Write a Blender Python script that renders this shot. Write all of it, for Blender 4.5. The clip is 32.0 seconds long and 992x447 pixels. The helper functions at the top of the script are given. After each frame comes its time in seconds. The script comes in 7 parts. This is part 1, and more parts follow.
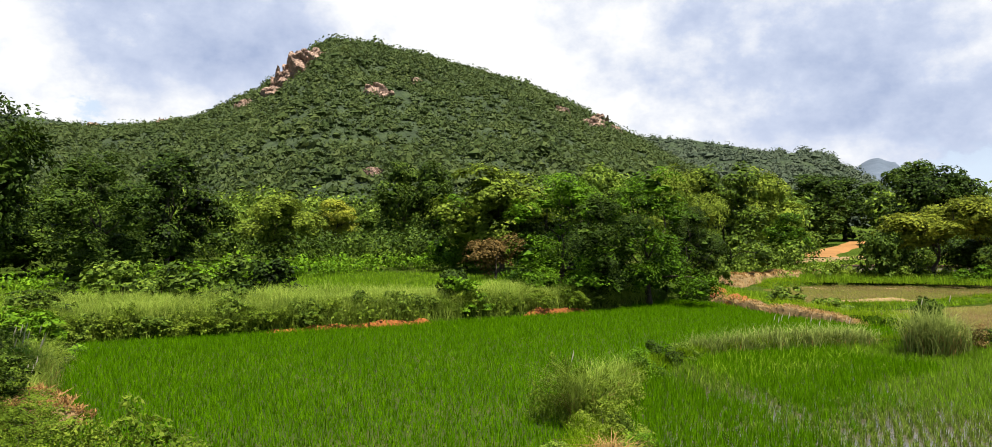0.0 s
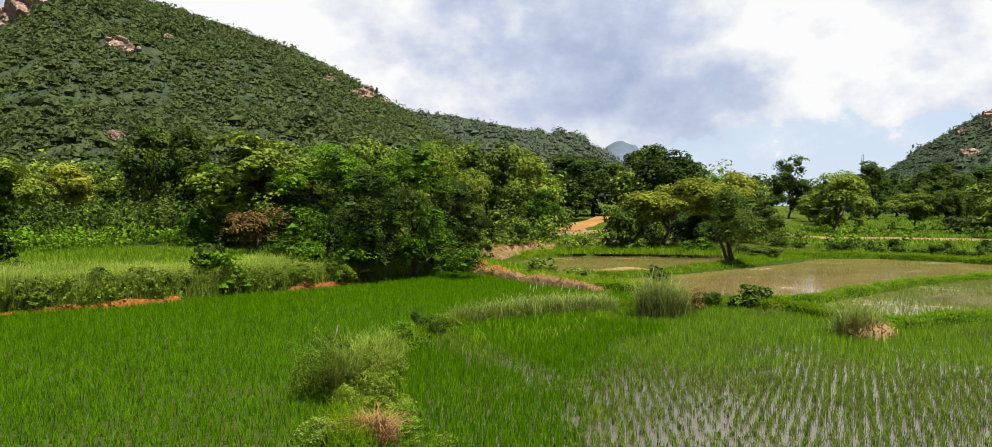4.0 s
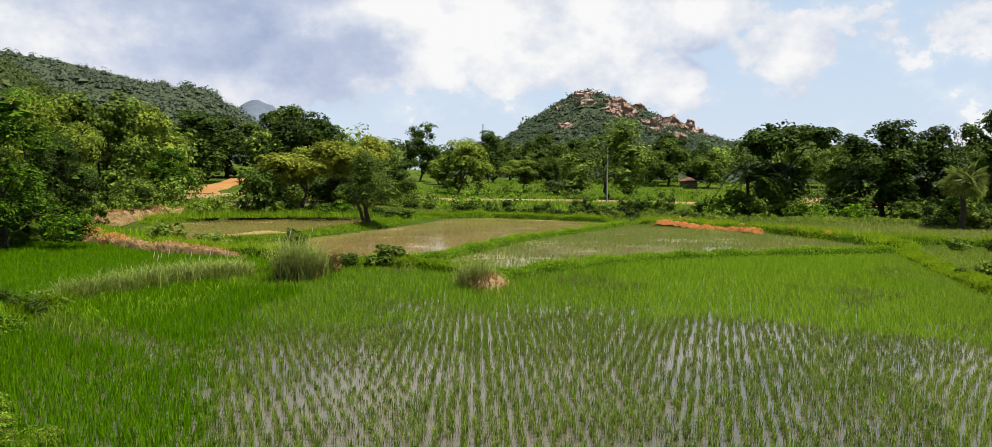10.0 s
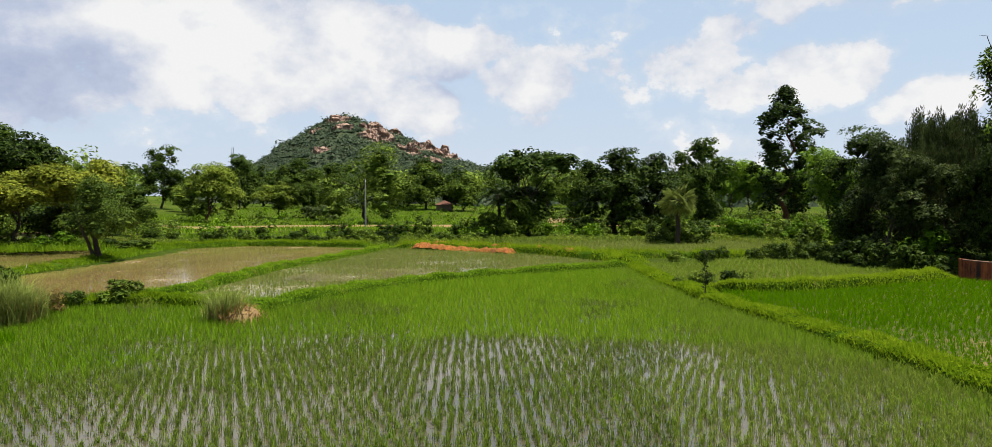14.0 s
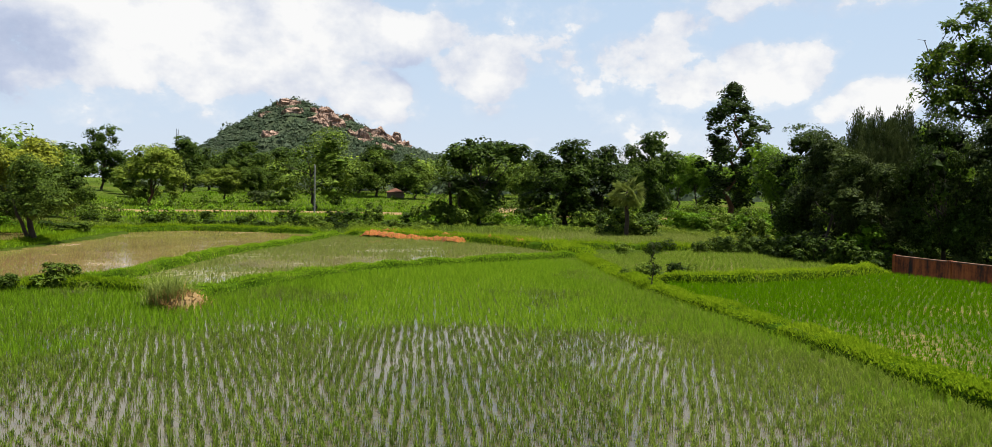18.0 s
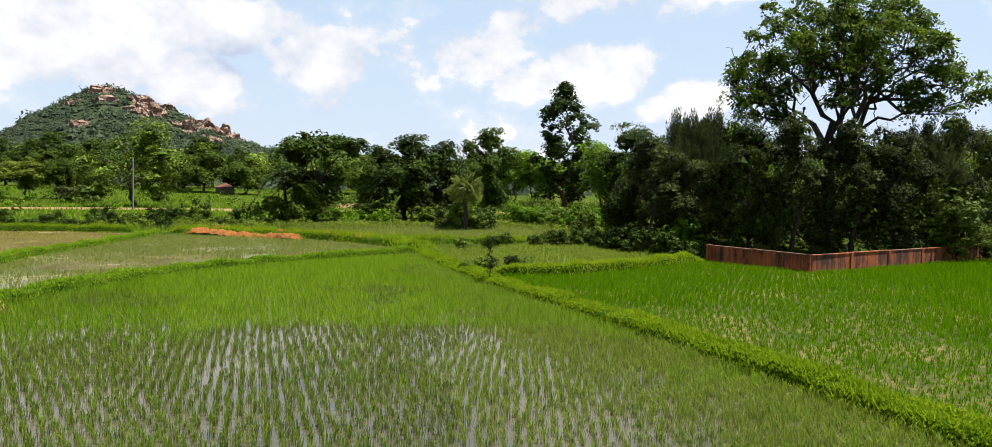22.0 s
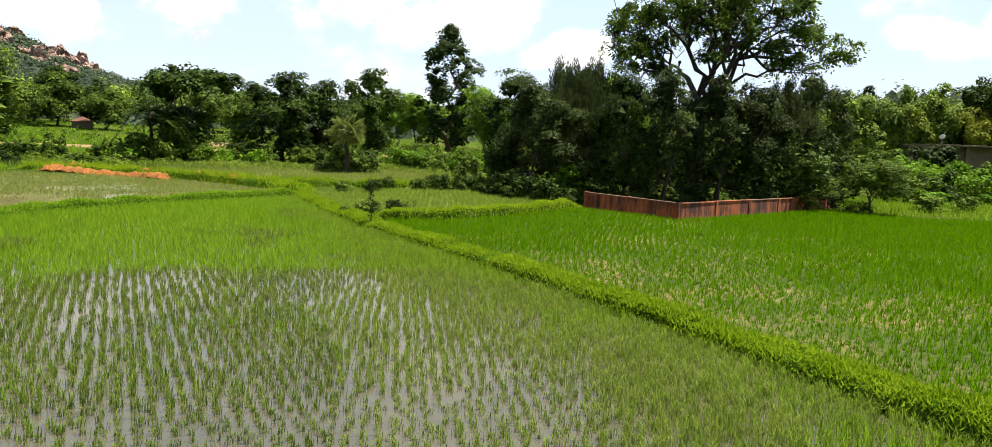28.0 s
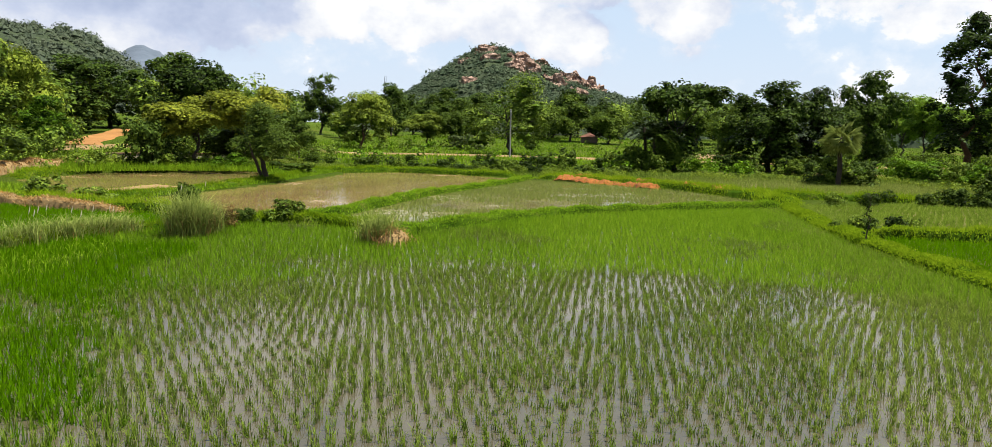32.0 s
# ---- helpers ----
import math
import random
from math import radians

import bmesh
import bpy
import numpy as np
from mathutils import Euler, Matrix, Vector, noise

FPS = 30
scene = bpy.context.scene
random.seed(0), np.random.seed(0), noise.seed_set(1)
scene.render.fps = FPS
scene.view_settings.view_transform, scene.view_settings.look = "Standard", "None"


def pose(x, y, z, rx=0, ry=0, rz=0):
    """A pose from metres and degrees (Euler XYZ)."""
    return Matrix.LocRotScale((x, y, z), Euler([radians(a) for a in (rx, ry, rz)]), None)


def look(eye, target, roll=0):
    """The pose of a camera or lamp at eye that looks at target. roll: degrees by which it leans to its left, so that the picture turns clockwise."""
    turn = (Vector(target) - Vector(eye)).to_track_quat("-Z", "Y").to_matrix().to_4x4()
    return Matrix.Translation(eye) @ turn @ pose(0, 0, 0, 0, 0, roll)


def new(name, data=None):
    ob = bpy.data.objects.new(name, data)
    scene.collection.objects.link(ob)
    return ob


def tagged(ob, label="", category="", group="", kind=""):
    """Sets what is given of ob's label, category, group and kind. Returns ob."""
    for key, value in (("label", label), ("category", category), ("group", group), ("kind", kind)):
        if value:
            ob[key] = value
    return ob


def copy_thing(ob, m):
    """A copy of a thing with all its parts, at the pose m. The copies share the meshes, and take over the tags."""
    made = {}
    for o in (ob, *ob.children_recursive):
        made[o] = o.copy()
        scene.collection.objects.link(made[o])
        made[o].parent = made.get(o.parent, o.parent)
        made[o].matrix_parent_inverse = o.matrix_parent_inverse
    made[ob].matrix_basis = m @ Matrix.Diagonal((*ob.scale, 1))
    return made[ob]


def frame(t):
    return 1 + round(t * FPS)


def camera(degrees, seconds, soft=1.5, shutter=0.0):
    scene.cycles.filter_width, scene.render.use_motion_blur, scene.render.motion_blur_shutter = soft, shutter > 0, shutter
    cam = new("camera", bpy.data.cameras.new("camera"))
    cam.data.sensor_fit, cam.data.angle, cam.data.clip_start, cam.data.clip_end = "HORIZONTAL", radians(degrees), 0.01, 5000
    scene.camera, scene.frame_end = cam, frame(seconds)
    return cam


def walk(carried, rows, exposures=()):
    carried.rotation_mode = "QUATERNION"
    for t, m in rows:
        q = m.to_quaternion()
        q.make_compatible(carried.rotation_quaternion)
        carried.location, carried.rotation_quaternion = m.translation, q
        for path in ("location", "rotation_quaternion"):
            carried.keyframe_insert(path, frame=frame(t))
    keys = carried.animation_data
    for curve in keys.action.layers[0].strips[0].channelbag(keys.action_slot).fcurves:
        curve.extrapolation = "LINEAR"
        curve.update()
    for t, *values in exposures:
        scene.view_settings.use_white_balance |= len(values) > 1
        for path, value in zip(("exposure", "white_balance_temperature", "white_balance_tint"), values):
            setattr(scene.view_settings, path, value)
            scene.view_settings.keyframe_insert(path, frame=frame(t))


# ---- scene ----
# ---- camera ----
cam = camera(66.97, 32.0, soft=0.5)
EYE, ARM = 3.5, 0.15
# seconds, yaw, pitch, roll of a phone held out and turned on the spot
ROWS = [
    (0, -0.00, 1.50, 0.00),
    (0.5, -3.19, 1.24, -0.17),
    (1, -5.12, 0.72, -0.42),
    (1.5, -6.60, 0.60, -0.52),
    (2, -9.10, 0.18, -0.55),
    (2.5, -11.13, 0.09, -0.63),
    (4.5, -20.41, -0.61, -0.29),
    (5, -23.26, -0.57, -0.34),
    (5.5, -24.98, -0.74, -0.61),
    (6, -27.69, -0.83, -0.26),
    (6.5, -29.46, -0.93, -0.52),
    (7, -30.72, -1.13, -0.71),
    (7.5, -32.25, -1.48, -0.51),
    (8, -33.66, -1.72, -0.58),
    (8.5, -35.76, -1.96, -0.98),
    (9, -38.55, -2.07, -0.94),
    (9.5, -41.99, -2.71, -0.84),
    (10, -44.63, -3.08, -0.69),
    (10.5, -44.79, -2.97, -1.16),
    (11, -45.26, -3.13, -1.61),
    (11.5, -47.79, -3.12, -2.01),
    (12, -55.59, -3.16, -1.41),
    (12.5, -60.38, -1.82, -0.17),
    (13, -61.60, -0.72, 0.08),
    (13.5, -62.28, -0.77, 0.05),
    (14, -62.90, -1.13, 0.18),
    (14.5, -63.29, -1.37, -0.04),
    (15, -63.91, -1.61, -0.43),
    (15.5, -64.39, -1.40, -0.59),
    (17.5, -64.91, -1.99, -1.02),
    (18, -66.61, -1.93, -0.99),
    (18.5, -67.88, -1.85, -0.86),
    (19, -69.32, -1.67, -0.81),
    (19.5, -71.33, -1.57, -0.72),
    (20, -72.12, -1.43, -0.80),
    (20.5, -73.33, -1.83, -0.60),
    (21, -75.21, -2.21, -0.89),
    (21.5, -76.79, -2.15, -0.77),
    (22, -78.82, -2.13, -0.81),
    (22.5, -81.41, -2.20, -0.85),
    (23, -83.23, -2.14, -0.67),
    (23.5, -85.18, -2.21, -0.62),
    (24, -87.30, -2.09, -0.76),
    (24.5, -89.16, -1.87, -0.88),
    (25, -90.60, -1.72, -1.07),
    (25.5, -91.82, -1.60, -1.05),
    (26.5, -93.72, -2.39, -1.39),
    (27.5, -90.61, -3.68, -1.73),
    (28, -87.66, -6.11, -2.34),
    (28.5, -82.92, -7.91, -2.07),
    (29, -77.91, -8.16, -2.19),
    (29.5, -72.25, -8.46, -1.99),
    (30, -67.12, -7.64, -1.60),
    (30.5, -63.36, -7.58, -1.47),
    (31, -59.68, -7.00, -1.25),
    (31.5, -55.30, -6.14, -1.42),
    (32, -51.96, -6.41, -1.32),
]


def eye_pose(yaw, pitch, roll):
    a = radians(yaw)
    return pose(-ARM * math.sin(a), ARM * (math.cos(a) - 1), EYE, 90 + pitch, roll, yaw)


walk(cam, [(t, eye_pose(yaw, pitch, roll)) for t, yaw, pitch, roll in ROWS],
     [(0.0, 1.57), (2.5, 1.5), (5.0, 1.4), (8.0, 1.39), (12.0, 1.37), (14.0, 1.31), (18.0, 1.40), (20.0, 1.5), (25.5, 1.54), (27.5, 1.66), (28.5, 1.92), (30.0, 1.9), (31.0, 1.67), (32.0, 1.53)])

# ---- sky and sun ----
SUN_AZ, SUN_EL = 158.0, 71.0  # azimuth from +y towards +x


def node(nt, kind, **values):
    n = nt.nodes.new(kind)
    for key, v in values.items():
        if key in n.inputs:
            n.inputs[key].default_value = v
    return n


def ramp(nt, stops, fac):
    n = nt.nodes.new("ShaderNodeValToRGB")
    el = n.color_ramp.elements
    while len(el) < len(stops):
        el.new(0.5)
    for e, (p, c) in zip(el, stops):
        e.position, e.color = p, (*c, 1)
    nt.links.new(fac, n.inputs["Fac"])
    return n.outputs["Color"]


def maths(nt, op, a, b=0.0, clamp=False):
    n = nt.nodes.new("ShaderNodeMath")
    n.operation, n.use_clamp = op, clamp
    for i, v in enumerate((a, b)):
        if isinstance(v, (int, float)):
            n.inputs[i].default_value = v
        else:
            nt.links.new(v, n.inputs[i])
    return n.outputs[0]


def mixed(nt, fac, a, b, blend="MIX"):
    n = nt.nodes.new("ShaderNodeMix")
    n.data_type, n.blend_type = "RGBA", blend
    for i, v in ((0, fac), (6, a), (7, b)):
        if isinstance(v, (int, float)):
            n.inputs[i].default_value = v
        elif isinstance(v, tuple):
            n.inputs[i].default_value = (*v, 1)
        else:
            nt.links.new(v, n.inputs[i])
    return n.outputs[2]


def noise_tex(nt, vec, scale, detail=4.0, rough=0.55, distort=0.0):
    n = node(nt, "ShaderNodeTexNoise", Scale=scale, Detail=detail, Roughness=rough, Distortion=distort)
    if vec is not None:
        nt.links.new(vec, n.inputs["Vector"])
    return n.outputs["Fac"]


def make_sky():
    w = bpy.data.worlds.new("sky")
    scene.world = w
    w.use_nodes = True
    nt = w.node_tree
    nt.nodes.clear()
    sky = nt.nodes.new("ShaderNodeTexSky")
    sky.sky_type, sky.sun_disc = "NISHITA", False
    sky.sun_elevation, sky.sun_rotation = radians(SUN_EL), radians(SUN_AZ)
    sky.air_density, sky.dust_density, sky.ozone_density = 1.0, 1.6, 1.2
    co = nt.nodes.new("ShaderNodeTexCoord").outputs["Generated"]
    sep = nt.nodes.new("ShaderNodeSeparateXYZ")
    nt.links.new(co, sep.inputs[0])
    up = sep.outputs["Z"]
    # cloud decks, flattened towards the horizon
    stretch = nt.nodes.new("ShaderNodeMapping")
    stretch.inputs["Scale"].default_value = (1.0, 1.0, 1.35)
    stretch.inputs["Location"].default_value = (0.35, 0.1, 0.0)
    nt.links.new(co, stretch.inputs["Vector"])
    v = stretch.outputs[0]
    def lifted(dz):
        m = nt.nodes.new("ShaderNodeVectorMath")
        m.operation = "ADD"
        nt.links.new(v, m.inputs[0])
        m.inputs[1].default_value = (0, 0, dz)
        return m.outputs[0]

    def billow(vec):
        return maths(nt, "ADD", maths(nt, "MULTIPLY", noise_tex(nt, vec, 3.0, 3.0, 0.5, 0.2), 0.62), maths(nt, "MULTIPLY", noise_tex(nt, vec, 11.0, 7.0, 0.60, 0.0), 0.66))

    # heaped clouds stand at these azimuths and heights

    def mounds(rows):
        total = 0.0
        for az, el, size, gain in rows:
            a, e = radians(az), radians(el)
            d = nt.nodes.new("ShaderNodeVectorMath")
            d.operation = "SUBTRACT"
            nt.links.new(co, d.inputs[0])
            d.inputs[1].default_value = (math.sin(a) * math.cos(e), math.cos(a) * math.cos(e), math.sin(e))
            sc = nt.nodes.new("ShaderNodeVectorMath")
            sc.operation = "MULTIPLY"
            nt.links.new(d.outputs[0], sc.inputs[0])
            sc.inputs[1].default_value = (1, 1, 1.7)
            ln = nt.nodes.new("ShaderNodeVectorMath")
            ln.operation = "LENGTH"
            nt.links.new(sc.outputs[0], ln.inputs[0])
            q = maths(nt, "DIVIDE", ln.outputs["Value"], size)
            total = maths(nt, "MAXIMUM", total, maths(nt, "MULTIPLY", maths(nt, "SUBTRACT", 1.0, maths(nt, "MULTIPLY", q, q), clamp=True), gain))
        return total

    heaps, murk = mounds(HEAPS), mounds(MURK)
    here = billow(v)
    above = billow(lifted(0.055))
    shape = maths(nt, "ADD", maths(nt, "SUBTRACT", here, 0.125), heaps)
    cover = ramp(nt, [(0.55, (0, 0, 0)), (0.62, (0.30, 0.30, 0.30)), (0.645, (0.85, 0.85, 0.85)), (0.68, (1, 1, 1))], shape)
    # tops catch the sun, undersides and thick decks stay lavender grey
    relief = maths(nt, "SUBTRACT", here, above)
    deck = maths(nt, "ADD", maths(nt, "MULTIPLY", noise_tex(nt, v, 2.2, 2.0, 0.5, 0.2), 0.6), maths(nt, "MULTIPLY", noise_tex(nt, v, 7.0, 4.0, 0.5, 0.2), 0.4))
    body = ramp(nt, [(0.10, (0.40, 0.48, 0.68)), (0.32, (0.60, 0.67, 0.84)), (0.45, (0.84, 0.87, 0.94)), (0.56, (1.03, 1.03, 1.03))],
                maths(nt, "ADD", maths(nt, "ADD", maths(nt, "MULTIPLY", deck, 0.75), 0.08), maths(nt, "ADD", maths(nt, "MULTIPLY", relief, 0.8), maths(nt, "SUBTRACT", maths(nt, "MULTIPLY", heaps, 0.32), murk))))
    blue = mixed(nt, 0.75, sky.outputs[0], (4.49, 5.73, 7.18))
    blue = mixed(nt, ramp(nt, [(0.30, (0, 0, 0)), (0.85, (1, 1, 1))], up), blue, (1.23, 2.10, 3.91))
    haze = maths(nt, "POWER", maths(nt, "SUBTRACT", 1.0, maths(nt, "ABSOLUTE", up), clamp=True), 7.0)
    blue = mixed(nt, maths(nt, "MULTIPLY", haze, 0.75), blue, (5.80, 6.16, 6.96))
    lit = nt.nodes.new("ShaderNodeVectorMath")
    lit.operation = "SCALE"
    nt.links.new(body, lit.inputs[0])
    lit.inputs["Scale"].default_value = 7.03
    col = mixed(nt, cover, blue, lit.outputs[0])
    bg = node(nt, "ShaderNodeBackground", Strength=0.05)
    nt.links.new(col, bg.inputs["Color"])
    out = nt.nodes.new("ShaderNodeOutputWorld")
    nt.links.new(bg.outputs[0], out.inputs["Surface"])


# azimuth, elevation, reach, strength: the grey deck over the large hill, then the white heads that stand out of it
HEAPS = [(-30, 16, 0.42, 0.30), (-8, 19, 0.50, 0.32), (14, 17, 0.50, 0.32), (34, 14, 0.34, 0.30), (26, 8, 0.16, 0.22),
         (-30.9, 11.7, 0.09, 0.46), (-24.4, 10.4, 0.11, 0.44), (-18.9, 12.4, 0.07, 0.44), (-0.7, 15.4, 0.19, 0.46), (16.8, 8.9, 0.05, 0.42), (25.4, 7.0, 0.055, 0.46), (38.9, 9.7, 0.11, 0.42), (46.1, 9.9, 0.12, 0.42), (42.5, 12.9, 0.17, 0.44), (58.7, 11.6, 0.07, 0.26),
         (52.6, 12.2, 0.11, 0.34), (50.5, 10.1, 0.12, 0.34), (56.7, 7.8, 0.066, 0.36), (61.8, 11.9, 0.06, 0.22), (65.7, 9.7, 0.085, 0.36), (69.9, 10.5, 0.07, 0.24), (73.0, 8.9, 0.06, 0.22), (77.6, 10.2, 0.095, 0.36), (80.1, 12.5, 0.055, 0.22),
         (80.7, 8.6, 0.075, 0.34), (86.5, 9.2, 0.092, 0.36), (93.3, 7.2, 0.06, 0.34), (91.4, 6.4, 0.055, 0.22), (116.1, 8.1, 0.045, 0.24), (118.4, 7.2, 0.055, 0.24), (122.9, 8.7, 0.06, 0.34), (116.1, 14.6, 0.13, 0.34), (130, 10, 0.12, 0.32),
         (72, 4.5, 0.34, 0.07), (88, 16.5, 0.22, 0.10)]
MURK = [(-22.4, 15.1, 0.20, 0.30), (-26.4, 13.8, 0.12, 0.18), (17.0, 12.3, 0.16, 0.26), (21.6, 11.2, 0.25, 0.26), (32.0, 8.7, 0.14, 0.26), (47, 13.7, 0.07, 0.10), (8, 13, 0.12, 0.12)]
make_sky()
sun = new("sun", bpy.data.lights.new("sun", "SUN"))
sun.data.energy, sun.data.angle, sun.data.color = 5.0, radians(0.6), (1.0, 0.94, 0.82)
sun_dir = Vector((math.sin(radians(SUN_AZ)) * math.cos(radians(SUN_EL)), math.cos(radians(SUN_AZ)) * math.cos(radians(SUN_EL)), math.sin(radians(SUN_EL))))
sun.matrix_world = look(sun_dir * 60, (0, 0, 0))

# ---- materials ----


def material(name):
    m = bpy.data.materials.new(name)
    m.use_nodes = True
    nt = m.node_tree
    nt.nodes.clear()
    out = nt.nodes.new("ShaderNodeOutputMaterial")
    return m, nt, out


def where(nt):
    return nt.nodes.new("ShaderNodeNewGeometry").outputs["Position"]


def bump(nt, height, strength, distance=0.05):
    b = node(nt, "ShaderNodeBump", Strength=strength, Distance=distance)
    nt.links.new(height, b.inputs["Height"])
    return b.outputs[0]


def rough_mat(name, stops, scale=1.0, fine=14.0, rough=0.9, bumps=0.5, depth=0.05, metal=0.0, mixfine=0.4, spec=0.3):
    """A weathered surface: colour stops over coarse and fine noise in metres, with relief."""
    m, nt, out = material(name)
    p = where(nt)
    a, b = noise_tex(nt, p, scale, 5.0, 0.6), noise_tex(nt, p, fine, 4.0, 0.65)
    f = maths(nt, "ADD", maths(nt, "MULTIPLY", a, 1 - mixfine), maths(nt, "MULTIPLY", b, mixfine))
    bs = node(nt, "ShaderNodeBsdfPrincipled", Roughness=rough, Metallic=metal)
    bs.inputs["Specular IOR Level"].default_value = spec
    nt.links.new(ramp(nt, stops, f), bs.inputs["Base Color"])
    nt.links.new(bump(nt, f, bumps, depth), bs.inputs["Normal"])
    nt.links.new(bs.outputs[0], out.inputs["Surface"])
    return m


def leaf_mat(name, dark, mid, light, glow=0.35, rough=0.55, gloss=0.04, patch=0.12, bumpy=False):
    """Leaves: each differs a little, clumps differ by place, light shines through."""
    m, nt, out = material(name)
    isl = nt.nodes.new("ShaderNodeNewGeometry").outputs["Random Per Island"]
    pn = noise_tex(nt, where(nt), patch, 3.0, 0.6)
    obr = nt.nodes.new("ShaderNodeObjectInfo").outputs["Random"]
    own = 0.12 if bumpy else 0.45
    f = maths(nt, "ADD", maths(nt, "ADD", maths(nt, "MULTIPLY", isl, own), maths(nt, "MULTIPLY", pn, 1.0 - own)),
              maths(nt, "MULTIPLY", maths(nt, "SUBTRACT", obr, 0.5), 0.25))
    col = ramp(nt, [(0.2, dark), (0.5, mid), (0.85, light)], f)
    bs = node(nt, "ShaderNodeBsdfPrincipled", Roughness=rough)
    bs.inputs["Specular IOR Level"].default_value = gloss
    tr = nt.nodes.new("ShaderNodeBsdfTranslucent")
    if bumpy:
        crown = noise_tex(nt, where(nt), 0.14, 3.0, 0.75)
        col = mixed(nt, 0.6, col, ramp(nt, [(0.36, dark), (0.5, mid), (0.64, light)], crown))
    nt.links.new(col, bs.inputs["Base Color"])
    nt.links.new(mixed(nt, 0.35, col, tuple(min(1, c * 1.6) for c in light)), tr.inputs["Color"])
    mx = nt.nodes.new("ShaderNodeMixShader")
    mx.inputs[0].default_value = glow
    nt.links.new(bs.outputs[0], mx.inputs[1])
    nt.links.new(tr.outputs[0], mx.inputs[2])
    nt.links.new(mx.outputs[0], out.inputs["Surface"])
    return m


LEAF = {
    # dark and light stops pushed apart: some highlight and crown shade is in the colour
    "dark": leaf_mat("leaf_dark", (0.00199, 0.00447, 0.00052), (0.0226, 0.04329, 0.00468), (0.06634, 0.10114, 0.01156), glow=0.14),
    "mid": leaf_mat("leaf_mid", (0.00497, 0.00986, 0.00086), (0.05191, 0.08908, 0.00845), (0.15743, 0.21365, 0.02472), glow=0.16),
    "light": leaf_mat("leaf_light", (0.01045, 0.01755, 0.00167), (0.08109, 0.11633, 0.01071), (0.17844, 0.22248, 0.0249), glow=0.18),
    "bright": leaf_mat("leaf_bright", (0.00869, 0.02165, 0.00077), (0.05407, 0.11724, 0.00385), (0.12553, 0.22094, 0.00924), glow=0.2),
    "yellow": leaf_mat("leaf_yellow", (0.04336, 0.05775, 0.00514), (0.13941, 0.16489, 0.01468), (0.25554, 0.25928, 0.02828), glow=0.2),
    "lime": leaf_mat("leaf_lime", (0.018, 0.036, 0.002), (0.085, 0.155, 0.010), (0.160, 0.250, 0.024), glow=0.34),
    "brown": leaf_mat("leaf_brown", (0.03465, 0.02464, 0.00616), (0.0924, 0.06006, 0.01694), (0.14245, 0.1001, 0.03465), glow=0.2),
    "deep": leaf_mat("leaf_deep", (0.0051, 0.01269, 0.00123), (0.03499, 0.07011, 0.00601), (0.13283, 0.19034, 0.01733), glow=0.34),
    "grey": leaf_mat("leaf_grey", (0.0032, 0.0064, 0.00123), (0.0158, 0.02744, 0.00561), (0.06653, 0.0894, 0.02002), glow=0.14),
    "sage": leaf_mat("leaf_sage", (0.01116, 0.01963, 0.005), (0.04466, 0.06237, 0.01802), (0.10607, 0.13282, 0.04505), glow=0.25),
    "weedy": leaf_mat("leaf_weedy", (0.02772, 0.051282, 0.002772), (0.077616, 0.1192, 0.007623), (0.15593, 0.19751, 0.02079), glow=0.28),
    # distance haze is put into these three: bluer and greyer with each step away
    "hill": leaf_mat("leaf_hill", (0.015131, 0.025849, 0.0080465), (0.036744, 0.054054, 0.015284), (0.071356, 0.08932, 0.024933), bumpy=True, glow=0.19, patch=0.02),
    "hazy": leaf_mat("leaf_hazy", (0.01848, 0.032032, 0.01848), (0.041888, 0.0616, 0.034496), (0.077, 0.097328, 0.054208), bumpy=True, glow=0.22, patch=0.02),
    "far": leaf_mat("leaf_far_haze", (0.030038, 0.044206, 0.0312), (0.049157, 0.065011, 0.041603), (0.073697, 0.088419, 0.052006), bumpy=True, glow=0.2, patch=0.01),
}
RICE = leaf_mat("rice_leaf", (0.01174, 0.03576, 0.00031), (0.03758, 0.10171, 0.00062), (0.08221, 0.17084, 0.00154), glow=0.40, rough=0.6, gloss=0.0, patch=2.2)
RICE_RIM = leaf_mat("rice_leaf_rim", (0.02964, 0.06496, 0.00216), (0.08892, 0.17696, 0.0066), (0.17328, 0.27104, 0.0156), glow=0.40, rough=0.6, gloss=0.0, patch=2.2)
RICE_THIN = leaf_mat("rice_leaf_young", (0.042, 0.066, 0.009), (0.098, 0.132, 0.024), (0.172, 0.192, 0.05), glow=0.38, rough=0.6, gloss=0.0, patch=1.6)
RICE_DULL = leaf_mat("rice_leaf_weak", (0.03381, 0.0618, 0.00515), (0.08745, 0.13642, 0.01373), (0.16907, 0.21688, 0.03432), glow=0.36, rough=0.6, gloss=0.0, patch=1.2)
WEED = leaf_mat("weed_leaf", (0.04, 0.09, 0.003), (0.092, 0.172, 0.007), (0.17, 0.254, 0.016), glow=0.34, gloss=0.0, patch=0.5)
BUND_GRASS = leaf_mat("bund_grass", (0.02772, 0.06376, 0.00139), (0.08316, 0.14611, 0.0037), (0.17094, 0.23466, 0.01109), glow=0.45, gloss=0.0, patch=0.9)
PALE_GRASS = leaf_mat("pale_grass", (0.06078, 0.10222, 0.00829), (0.12709, 0.1851, 0.02073), (0.22793, 0.27628, 0.04973), glow=0.34, patch=0.5)
REED = leaf_mat("reed_leaf", (0.06409, 0.09015, 0.0134), (0.12817, 0.16441, 0.03182), (0.21057, 0.24926, 0.0628), glow=0.32, patch=0.5)
STRAW = leaf_mat("straw", (0.1155, 0.05775, 0.01694), (0.2079, 0.1155, 0.03696), (0.2849, 0.18865, 0.08085), glow=0.2, patch=0.8)
